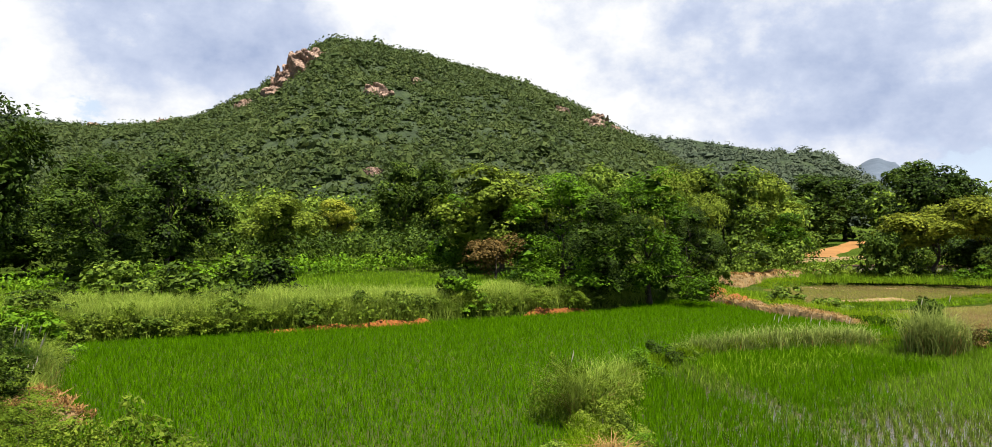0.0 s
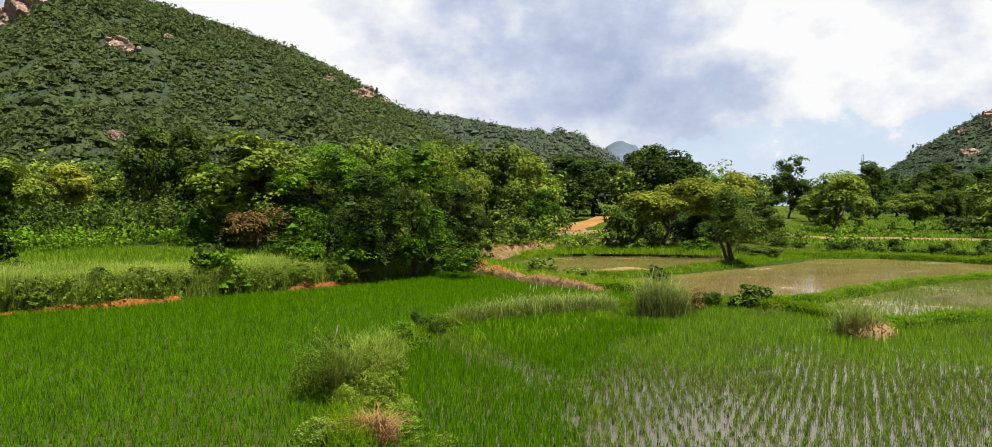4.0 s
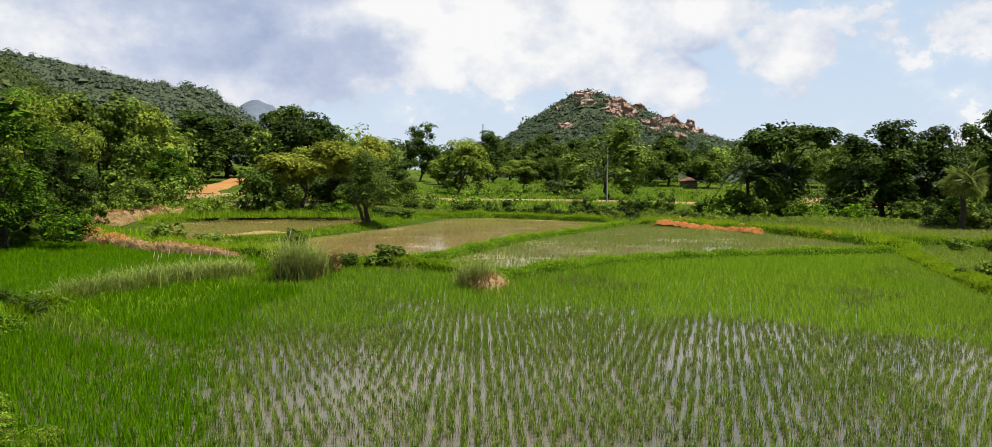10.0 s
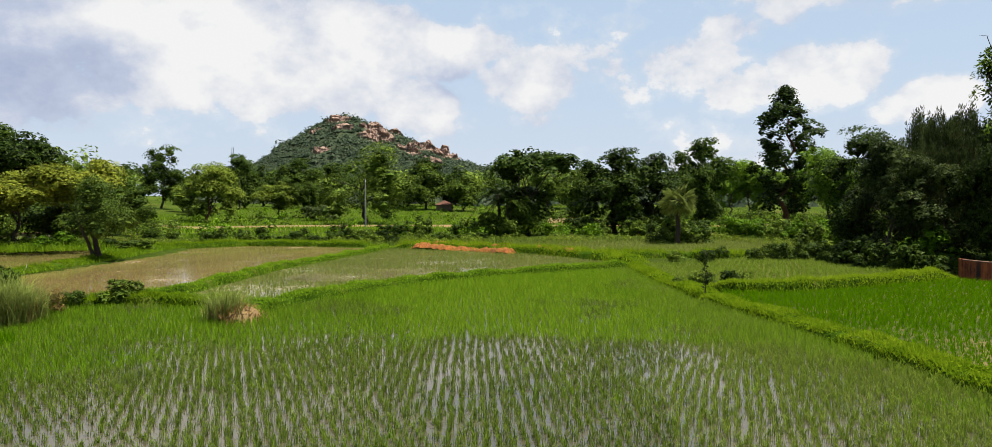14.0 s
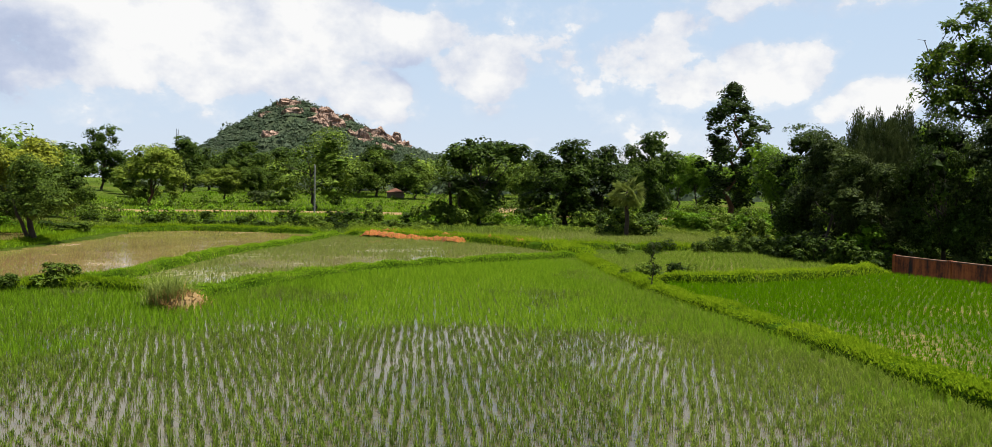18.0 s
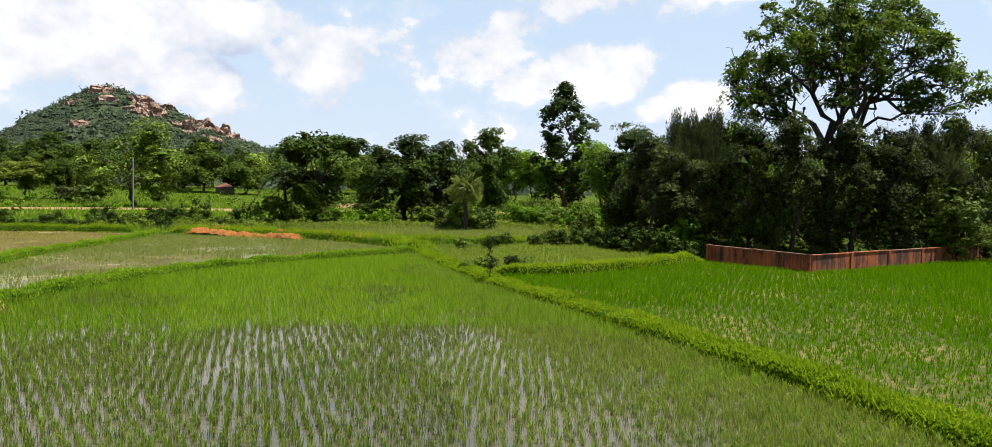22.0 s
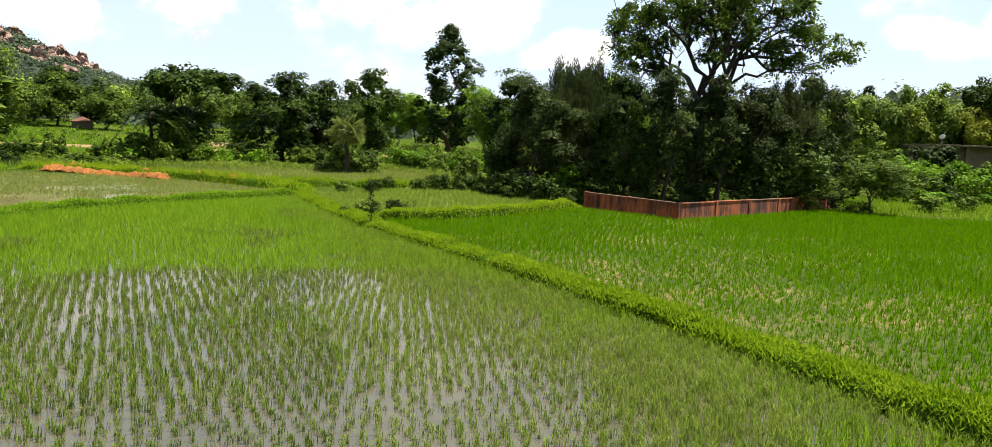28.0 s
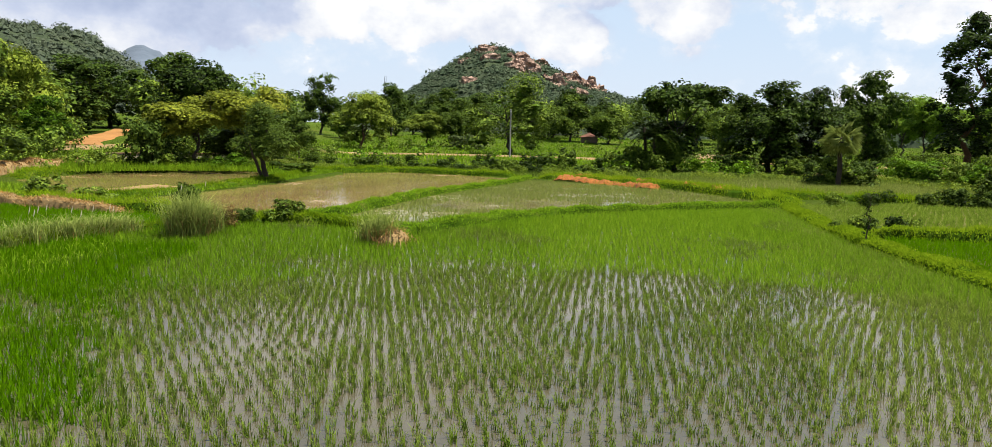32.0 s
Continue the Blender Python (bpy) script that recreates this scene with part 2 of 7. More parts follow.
PLUME = leaf_mat("plume", (0.2618, 0.231, 0.1694), (0.3388, 0.308, 0.2387), (0.4158, 0.385, 0.308), glow=0.45)
BARK = rough_mat("bark", [(0.3, (0.016124, 0.011981, 0.0082929)), (0.55, (0.039162, 0.029953, 0.020736)), (0.75, (0.069115, 0.055294, 0.041472))], 1.5, 18.0, 0.95, 0.8, 0.03)
BARK_RED = rough_mat("bark_red", [(0.3, (0.046077, 0.020736, 0.0092169)), (0.55, (0.092169, 0.039162, 0.018434)), (0.75, (0.11981, 0.064511, 0.03686))], 1.5, 18.0, 0.95, 0.8, 0.03)
EARTH = rough_mat("red_earth", [(0.34, (0.062, 0.018, 0.0036)), (0.46, (0.150, 0.046, 0.0070)), (0.58, (0.205, 0.068, 0.0105)), (0.74, (0.225, 0.092, 0.020))], 0.9, 9.0, 0.95, 1.0, 0.12)
DIRT_ROAD = rough_mat("dirt_road", [(0.3, (0.1155, 0.05005, 0.01232)), (0.55, (0.2079, 0.1001, 0.02618)), (0.75, (0.2541, 0.1386, 0.0462))], 0.25, 3.0, 0.95, 0.5, 0.05)


def granite():
    """Weathered pinkish granite: dark water streaks, pale scars, cracks."""
    m, nt, out = material("granite")
    p = where(nt)
    st = nt.nodes.new("ShaderNodeMapping")
    st.inputs["Scale"].default_value = (1, 1, 0.3)
    nt.links.new(p, st.inputs["Vector"])
    a, b, c = noise_tex(nt, p, 0.16, 5.0, 0.65), noise_tex(nt, st.outputs[0], 0.5, 5.0, 0.7), noise_tex(nt, p, 1.6, 5.0, 0.7)
    f = maths(nt, "ADD", maths(nt, "MULTIPLY", a, 0.4), maths(nt, "ADD", maths(nt, "MULTIPLY", b, 0.4), maths(nt, "MULTIPLY", c, 0.2)))
    bs = node(nt, "ShaderNodeBsdfPrincipled", Roughness=0.95)
    nt.links.new(ramp(nt, [(0.34, (0.052, 0.037, 0.030)), (0.44, (0.20, 0.125, 0.092)), (0.54, (0.33, 0.222, 0.168)), (0.66, (0.42, 0.325, 0.265))], f), bs.inputs["Base Color"])
    nt.links.new(bump(nt, maths(nt, "ADD", b, c), 1.0, 1.2), bs.inputs["Normal"])
    nt.links.new(bs.outputs[0], out.inputs["Surface"])
    return m


ROCK = granite()
# hill surface coloured near black-green to stand for shade between the crowns
SHADED_HILL_SOIL = rough_mat("shaded_hill_soil", [(0.34, (0.006, 0.011, 0.003)), (0.5, (0.016, 0.027, 0.008)), (0.68, (0.036, 0.050, 0.016))], 0.12, 0.5, 1.0, 1.0, 1.5)
# the blue-grey is air haze painted into the mountain's rock colour
HAZED_ROCK = rough_mat("hazed_rock", [(0.3, (0.036, 0.049, 0.068)), (0.6, (0.066, 0.084, 0.112)), (0.8, (0.115, 0.130, 0.155))], 0.006, 0.05, 1.0, 0.5, 3.0)


def grass_ground():
    m, nt, out = material("meadow")
    p = where(nt)
    a, b, c = noise_tex(nt, p, 0.07, 4.0), noise_tex(nt, p, 0.9, 5.0, 0.65), noise_tex(nt, p, 16.0, 4.0, 0.7)
    f = maths(nt, "ADD", maths(nt, "MULTIPLY", a, 0.5), maths(nt, "ADD", maths(nt, "MULTIPLY", b, 0.3), maths(nt, "MULTIPLY", c, 0.2)))
    col = ramp(nt, [(0.32, (0.020443, 0.038939, 0.0044498)), (0.46, (0.040887, 0.069531, 0.0066751)), (0.56, (0.058405, 0.083468, 0.011126)), (0.68, (0.099253, 0.077847, 0.027812))], f)
    bs = node(nt, "ShaderNodeBsdfPrincipled", Roughness=1.0)
    bs.inputs["Specular IOR Level"].default_value = 0.02
    nt.links.new(col, bs.inputs["Base Color"])
    nt.links.new(bump(nt, maths(nt, "ADD", b, c), 1.0, 0.25), bs.inputs["Normal"])
    nt.links.new(bs.outputs[0], out.inputs["Surface"])
    return m


def paddy_water(name, mud, shine=0.5, film=(0.30, 0.58)):
    """Shallow muddy water: wet silt that stands proud in patches, still water between."""
    m, nt, out = material(name)
    p = where(nt)
    a, b = noise_tex(nt, p, 0.22, 4.0, 0.6), noise_tex(nt, p, 5.0, 4.0, 0.65)
    f = maths(nt, "ADD", maths(nt, "MULTIPLY", a, 0.7), maths(nt, "MULTIPLY", b, 0.3))
    col = ramp(nt, [(0.3, tuple(c * 0.6 for c in mud)), (0.55, mud), (0.8, tuple(c * 1.25 for c in mud))], f)
    bs = node(nt, "ShaderNodeBsdfPrincipled")
    bs.inputs["IOR"].default_value = 1.33
    bs.inputs["Specular IOR Level"].default_value = shine
    nt.links.new(col, bs.inputs["Base Color"])
    nt.links.new(ramp(nt, [(film[0], (0.04,) * 3), (film[1], (0.10,) * 3), (film[1] + 0.14, (0.55,) * 3)], f), bs.inputs["Roughness"])
    nt.links.new(bump(nt, noise_tex(nt, p, 7.0, 3.0), 0.04, 0.02), bs.inputs["Normal"])
    nt.links.new(bs.outputs[0], out.inputs["Surface"])
    return m


MEADOW = grass_ground()
BUND_SOIL = rough_mat("bund_soil", [(0.34, (0.010, 0.026, 0.0015)), (0.54, (0.030, 0.058, 0.004)), (0.68, (0.070, 0.072, 0.016)), (0.8, (0.14, 0.08, 0.036))], 0.9, 7.0, 1.0, 1.0, 0.16, spec=0.0)
WATER = paddy_water("paddy_water", (0.052, 0.046, 0.029), 0.6)
WATER_BROWN = paddy_water("paddy_water_brown", (0.165, 0.108, 0.046), 0.4, (0.32, 0.58))
WATER_FAR = paddy_water("paddy_water_pale", (0.130, 0.115, 0.050), 0.40, (0.30, 0.54))
WATER_GREEN = rough_mat("paddy_mud", [(0.32, (0.01155, 0.02464, 0.00231)), (0.5, (0.02464, 0.03465, 0.00539)), (0.7, (0.0539, 0.05005, 0.0154))], 0.3, 6.0, 0.9, 0.4, 0.02, spec=0.1)
PALE_MUD = rough_mat("pale_mud", [(0.34, (0.0154, 0.03234, 0.00308)), (0.5, (0.04235, 0.04774, 0.01078)), (0.66, (0.1463, 0.1078, 0.04235))], 0.3, 6.0, 0.9, 0.4, 0.02, spec=0.1)
DRY_MUD = rough_mat("drying_mud", [(0.32, (0.0462, 0.04466, 0.01386)), (0.5, (0.1078, 0.09086, 0.03465)), (0.68, (0.1848, 0.15015, 0.0693))], 0.4, 6.0, 0.95, 0.4, 0.02, spec=0.1)
TRACK = rough_mat("worn_track", [(0.3, (0.0924, 0.06545, 0.02695)), (0.55, (0.1694, 0.11165, 0.0462)), (0.75, (0.231, 0.154, 0.077))], 0.25, 3.0, 0.95, 0.5, 0.05)

# ---- shaping helpers ----


def mesh_from(name, verts, faces, mat, smooth=False):
    """faces: an int array (n, k), or a list of such arrays."""
    me = bpy.data.meshes.new(name)
    groups = [np.asarray(f, dtype=np.int32) for f in (faces if isinstance(faces, list) else [faces])]
    groups = [g for g in groups if len(g)]
    verts = np.asarray(verts, dtype=np.float32)
    loops = np.concatenate([g.ravel() for g in groups])
    sizes = np.concatenate([np.full(len(g), g.shape[1], dtype=np.int32) for g in groups])
    me.vertices.add(len(verts))
    me.vertices.foreach_set("co", verts.ravel())
    me.loops.add(len(loops))
    me.loops.foreach_set("vertex_index", loops)
    me.polygons.add(len(sizes))
    starts = np.concatenate([[0], np.cumsum(sizes)[:-1]]).astype(np.int32)
    me.polygons.foreach_set("loop_start", starts)
    me.polygons.foreach_set("use_smooth", np.full(len(sizes), smooth))
    me.update(calc_edges=True)
    if mat is not None:
        me.materials.append(mat)
    return me


def piece(name, geo, mat, parent=None, label="", smooth=False):
    """One mesh object out of (verts, faces), under a thing or on its own."""
    ob = new(name, geo if isinstance(geo, bpy.types.Mesh) else mesh_from(name, geo[0], geo[1], mat, smooth))
    if parent is not None:
        ob.parent = parent
    return tagged(ob, label) if label else ob


def part(name, bm, mat, parent, label=""):
    me = bpy.data.meshes.new(name)
    bm.to_mesh(me)
    bm.free()
    me.materials.append(mat)
    return piece(name, me, mat, parent, label)


def joined(geos):
    vs, fs, n = [], {}, 0
    for v, f in geos:
        for g in (f if isinstance(f, list) else [f]):
            g = np.asarray(g)
            if len(g):
                fs.setdefault(g.shape[1], []).append(g + n)
        vs.append(v)
        n += len(v)
    return np.concatenate(vs), [np.concatenate(g) for g in fs.values()]


def tube(points, radii, sides=7, cap=True):
    """A round limb along points, with a radius at each."""
    P = np.asarray(points, float)
    n = len(P)
    T = np.gradient(P, axis=0)
    T /= np.linalg.norm(T, axis=1)[:, None] + 1e-9
    ref = np.where(np.abs(T[:, 2:3]) > 0.9, [[1.0, 0, 0]], [[0, 0, 1.0]])
    U = np.cross(T, ref)
    U /= np.linalg.norm(U, axis=1)[:, None] + 1e-9
    W = np.cross(T, U)
    a = np.arange(sides) * 2 * np.pi / sides
    V = P[:, None] + np.asarray(radii, float)[:, None, None] * (np.cos(a)[None, :, None] * U[:, None] + np.sin(a)[None, :, None] * W[:, None])
    i, j = np.meshgrid(np.arange(n - 1), np.arange(sides), indexing="ij")
    k = (j + 1) % sides
    F = np.stack([i * sides + j, i * sides + k, (i + 1) * sides + k, (i + 1) * sides + j], -1).reshape(-1, 4)
    V = V.reshape(-1, 3)
    faces = [F]
    if cap:
        V = np.concatenate([V, P[-1:] + T[-1:] * radii[-1]])
        s = (n - 1) * sides
        faces.append(np.array([[s + q, s + (q + 1) % sides, len(V) - 1] for q in range(sides)]))
    return V, faces


def bent(rng, a, b, n=6, sway=0.08):
    """A crooked line from a to b."""
    a, b = np.asarray(a, float), np.asarray(b, float)
    t = np.linspace(0, 1, n)[:, None]
    w = rng.normal(size=(n, 3)) * np.linalg.norm(b - a) * sway
    w[0] = w[-1] = 0
    return a + (b - a) * t + w


def unit(v):
    return v / (np.linalg.norm(v, axis=-1, keepdims=True) + 1e-9)


def leaf_cards(rng, P, N, size, slim=0.55, fold=0.25, axis=None):
    """A pointed, folded leaf spray of about size at each P, its face turned to N: 5 points, two quads' worth."""
    n = len(P)
    N = unit(N)
    R = unit(rng.normal(size=(n, 3)))
    A = unit(np.cross(N, R)) if axis is None else unit(axis)
    B = np.cross(N, A)
    s = (np.asarray(size) * rng.uniform(0.6, 1.35, n))[:, None] if np.ndim(size) < 1 else (size * rng.uniform(0.6, 1.35, n))[:, None]
    tip, tail = P + A * s * 0.5, P - A * s * 0.5
    l = P + B * s * slim * 0.5 - N * s * fold * 0.5 + A * s * rng.uniform(-0.2, 0.2, (n, 1))
    r = P - B * s * slim * 0.5 - N * s * fold * 0.5 + A * s * rng.uniform(-0.2, 0.2, (n, 1))
    V = np.stack([tail, r, tip, l], 1).reshape(-1, 3)
    b = np.arange(n)[:, None] * 4
    return V, np.concatenate([b + [[0, 1, 2]], b + [[0, 2, 3]]])


def leaf_flakes(rng, P, N, size):
    """Three-cornered leaf sprays for crowns seen from far off."""
    n = len(P)
    N = unit(N)
    A = unit(np.cross(N, unit(rng.normal(size=(n, 3)))))
    B = np.cross(N, A)
    s = (size * rng.uniform(0.6, 1.35, n))[:, None]
    V = np.stack([P + A * s * 0.6, P - A * s * 0.35 + B * s * 0.5, P - A * s * 0.35 - B * s * 0.5], 1).reshape(-1, 3)
    return V, np.arange(n * 3).reshape(-1, 3)


def lumps(rng, C, s, flat=0.8):
    """Knobbly solid lumps at C with radii s, used as cores inside leaf crowns."""
    oct6 = np.array([(1, 0, 0), (0, 1, 0), (-1, 0, 0), (0, -1, 0), (0, 0, 1), (0, 0, -1)], float)
    F = np.array([(0, 1, 4), (1, 2, 4), (2, 3, 4), (3, 0, 4), (1, 0, 5), (2, 1, 5), (3, 2, 5), (0, 3, 5)])
    n = len(C)
    V = oct6[None] * rng.uniform(0.75, 1.3, (n, 6, 1)) * [1, 1, flat] + rng.normal(0, 0.12, (n, 6, 3))
    t = rng.uniform(0, 6.28, n)
    c, q = np.cos(t)[:, None], np.sin(t)[:, None]
    V = np.stack([V[..., 0] * c - V[..., 1] * q, V[..., 0] * q + V[..., 1] * c, V[..., 2]], -1)
    V = C[:, None] + V * s[:, None, None]
    return V.reshape(-1, 3), (F[None] + 6 * np.arange(n)[:, None, None]).reshape(-1, 3)


def blades(rng, P, height, width, lean=0.35, wind=(0.0, 0.0)):
    """Grass blades rooted at P: two segments, bending over."""
    n = len(P)
    h = (height * rng.uniform(0.6, 1.25, n))[:, None]
    a = rng.uniform(0, 2 * np.pi, n)
    D = np.stack([np.cos(a), np.sin(a), np.zeros(n)], 1)
    W = np.stack([-np.sin(a), np.cos(a), np.zeros(n)], 1) * width * 0.5
    b = rng.uniform(0.2, 1.0, n)[:, None] * lean
    drift = np.array([wind[0], wind[1], 0.0])
    mid = P + D * h * b * 0.35 + drift * h * 0.3 + [0, 0, 1] * h * 0.62
    tip = P + D * h * b + drift * h + [0, 0, 1] * h * (1 - 0.25 * b)
    V = np.stack([P - W, P + W, mid + W * 0.8, mid - W * 0.8, tip], 1).reshape(-1, 3)
    k = np.arange(n)[:, None] * 5
    return V, [k + [[0, 1, 2, 3]], k + [[3, 2, 4]]]


def sprays(rng, C, R, flat, count, per, reach, card, flakes, slim=0.6):
    """Leaves in small drooping rosettes over the leaf masses C, R: each rosette has a lit top and shades what is under it."""
    n = max(6, count // per)
    k = rng.choice(len(R), n, p=R ** 2 / (R ** 2).sum())
    D = unit(rng.normal(size=(n, 3)) + [0, 0, 0.45])
    q = np.where(rng.random(n) < 0.88, rng.uniform(0.7, 1.1, n), rng.uniform(0.2, 0.7, n))
    S = C[k] + D * (R[k] * q)[:, None] * [1, 1, flat]
    A = unit(D * 0.8 + [0, 0, 0.65] + rng.normal(size=(n, 3)) * 0.3)
    X = unit(np.cross(A, unit(rng.normal(size=(n, 3)))))
    Y = np.cross(A, X)
    r = reach * rng.uniform(0.55, 1.45, n)
    m = np.repeat(np.arange(n), per)
    a, rho = rng.uniform(0, 6.283, len(m)), np.sqrt(rng.uniform(0, 1, len(m)))[:, None]
    out = np.cos(a)[:, None] * X[m] + np.sin(a)[:, None] * Y[m]
    P = S[m] + (out * rho - A[m] * 0.55 * rho ** 2 + rng.normal(0, 0.10, (len(m), 3))) * r[m][:, None]
    N = A[m] + out * rho * 0.8 + rng.normal(0, 0.26, (len(m), 3))
    if flakes:
        return leaf_flakes(rng, P, N, card * 1.1)
    return leaf_cards(rng, P, N, card, slim, 0.25, out - A[m] * 0.4 + rng.normal(0, 0.35, (len(m), 3)))


def smooth_step(a, b, x):
    t = np.clip((x - a) / (b - a), 0, 1)
    return t * t * (3 - 2 * t)


def inside(poly, x, y):
    """Which points lie in the polygon."""
    r = np.zeros(len(x), bool)
    q = np.asarray(poly, float)
    for (x0, y0), (x1, y1) in zip(q, np.roll(q, -1, 0)):
        c = (y0 > y) != (y1 > y)
        r ^= c & (x < (x1 - x0) * (y - y0) / (y1 - y0 + 1e-12) + x0)
    return r


def scatter(rng, poly, per_m2):
    q = np.asarray(poly, float)
    lo, hi = q.min(0), q.max(0)
    n = int((hi - lo).prod() * per_m2)
    p = rng.uniform(lo, hi, (n, 2))
    return p[inside(poly, p[:, 0], p[:, 1])]


def value_noise(x, y, scale, seed=0):
    """Smooth noise in 0..1 over the plan, scale metres wide."""
    rng = np.random.default_rng(seed)
    g = rng.random((64, 64))
    u, v = np.asarray(x) / scale + 1000, np.asarray(y) / scale + 1000
    i, j = np.floor(u).astype(int), np.floor(v).astype(int)
    a, b = u - i, v - j
    a, b = a * a * (3 - 2 * a), b * b * (3 - 2 * b)
    i0, i1, j0, j1 = i % 64, (i + 1) % 64, j % 64, (j + 1) % 64
    return (g[i0, j0] * (1 - a) + g[i1, j0] * a) * (1 - b) + (g[i0, j1] * (1 - a) + g[i1, j1] * a) * b


# ---- the lie of the land ----
BANK_AZ = [-60, -28.7, -22, -16, -9.3, -2, 4.5, 9.5, 14, 20]
BANK_R = [29, 29.5, 29.4, 30.3, 31, 33.6, 36.6, 39.8, 46, 52]
DIKE = np.array([math.sin(radians(50)), math.cos(radians(50))])  # the camera stands on a dike; this points away from it


def land(x, y):
    """Height of the ground."""
    x, y = np.asarray(x, float), np.asarray(y, float)
    r, a = np.hypot(x, y), np.degrees(np.arctan2(x, y))
    rise_l = np.interp(r, [0, 30, 60, 100, 150, 200, 300, 600, 1200, 4000], [0, 0, .35, 1.9, 4, 6, 9, 15, 20, 20])
    rise_r = np.interp(r, [0, 45, 60, 90, 130, 160, 200, 300, 600, 1200, 4000], [0, 0, .15, .4, .8, 1.7, 3.8, 7, 12, 20, 20])
    w = smooth_step(32, 42, a)
    z = rise_l * (1 - w) + rise_r * w
    z = z + 0.5 * smooth_step(0, 1.2, r - np.interp(a, BANK_AZ, BANK_R)) * (1 - smooth_step(13, 18, a)) * (1 - smooth_step(70, 110, r)) * (a > -100)
    s = x * DIKE[0] + y * DIKE[1]
    dike = 1.9 * (1 - smooth_step(0.35, 2.6, s)) * smooth_step(-12.0, -7.0, s)
    return np.maximum(z, dike)


FIELD_LEFT = [(-7.4, 9.5), (-9.5, 15.7), (-11.6, 20.3), (-14.2, 25.9), (-11, 27.3), (-8.4, 29), (-5, 30.8), (-1.2, 33.6), (2.9, 36.6), (6.6, 39.4),
              (8.5, 43.6), (11.5, 45.6), (13.2, 41), (14.0, 37.5), (14.8, 33.5), (16.0, 30.5), (15.2, 27.3), (12.4, 26.2), (6.3, 23.9), (3.7, 20.6), (2.0, 17), (1.4, 13.0), (0.8, 6.4)]
FIELD_MAIN = [(1.2, 6.2), (1.9, 13.2), (2.6, 17), (4.3, 20.2), (6.9, 23.2), (12.6, 25.4), (16.5, 25.6), (18.6, 23.6), (18.8, 19.4), (19.4, 18.6), (25.5, 19.0), (30.1, 18.7), (37.7, 15.4), (41.8, 12.9),
              (36.8, 10.2), (28.9, 6.1), (22.2, 1.8), (18.1, -0.9), (15.0, -2.6), (12.4, -4.3), (9.0, -6.0), (6.2, -5.2)]
FIELD_WET = [(20.2, 24.6), (21.8, 24.9), (33.1, 30.4), (48.2, 35.5), (53.5, 37.6), (54.5, 32.0), (53.0, 26.2), (50.5, 20.5), (44.3, 13.2), (38.0, 16.0), (30.3, 19.4), (25.5, 19.7), (20.0, 19.5)]
FIELD_BROWN = [(17.4, 27.2), (20.8, 26.2), (32.6, 31.4), (47.8, 36.5), (53.6, 39.4), (53.6, 46.5), (52.0, 52.4), (46.6, 53.8), (40.2, 48.8), (33.8, 45.0), (26.8, 41.2), (21.2, 38.6), (17.6, 35.6)]
FIELD_BACK = [(16.8, 40.2), (18.6, 41.2), (22.0, 41.2), (27.0, 44.0), (33.0, 48.6), (36.8, 52.6), (41.6, 58.0), (40.6, 60.6), (34.0, 62.2), (26.8, 61.0), (20.2, 55.4), (17.6, 48.0)]
FIELD_RIGHT = [(9.4, -6.9), (12.8, -5.0), (15.6, -3.3), (18.5, -1.7), (22.8, 1.0), (28.6, 4.9), (31.6, 5.6), (32.8, 3.0), (38.0, -0.9), (42.3, -3.6), (38.1, -8.0), (40.6, -10.9), (49.4, -19.8), (47.5, -22), (45.2, -24.0), (45.5, -33), (40, -43), (31.5, -33.2), (24.5, -25.0), (17.0, -16.0), (12.5, -10.7), (9.6, -7.3)]
FIELD_SMALL = [(43.6, 12.4), (38.0, 9.9), (33.5, 7.4), (33.6, 4.0), (38.3, 0.0), (43.6, -2.5), (48.5, -1.8), (53.5, 3.5), (52.3, 8.0)]
FIELD_STRIP = [(52.0, 20.2), (53.4, 9.0), (60.5, 4.0), (76.0, 3.4), (81.0, 13.2), (75.5, 25.0), (67.0, 33.0), (56.0, 29.5)]


def ground():
    """One sheet from the dike to the horizon."""
    rs = np.concatenate([np.linspace(0, 14, 22), np.linspace(14.8, 70, 70), np.geomspace(71, 4200, 50)])
    az = np.concatenate([np.linspace(-60, 130, 281), np.linspace(132, 298, 60)])
    A, R = np.meshgrid(np.radians(az), rs)
    X, Y = R * np.sin(A), R * np.cos(A)
    Z = land(X, Y) + (value_noise(X, Y, 2.2, 3) - 0.5) * 0.12 * np.minimum(1, R / 10) - 0.10
    Z = Z + (value_noise(X, Y, 40, 4) - 0.5) * 2.5 * smooth_step(150, 260, R)
    m, n = R.shape
    i, j = np.meshgrid(np.arange(m - 1), np.arange(n), indexing="ij")
    k = (j + 1) % n
    F = np.stack([i * n + j, i * n + k, (i + 1) * n + k, (i + 1) * n + j], -1).reshape(-1, 4)
    V = np.stack([X, Y, Z], -1).reshape(-1, 3)
    # paddies lie a hand lower than the ground between them
    low = np.zeros(len(V), bool)
    for f in FIELDS_SUNK:
        low |= inside(f, V[:, 0], V[:, 1])
    V[low, 2] = np.minimum(V[low, 2] - 0.22, -0.16)
    return tagged(piece("ground", (V, F[:, ::-1]), MEADOW, smooth=True), "green meadow and weedy ground between paddies", "ground", kind="structure")


FIELDS_SUNK = [FIELD_LEFT, FIELD_MAIN, FIELD_WET, FIELD_BROWN, FIELD_BACK, FIELD_RIGHT, FIELD_SMALL, FIELD_STRIP]
ground()


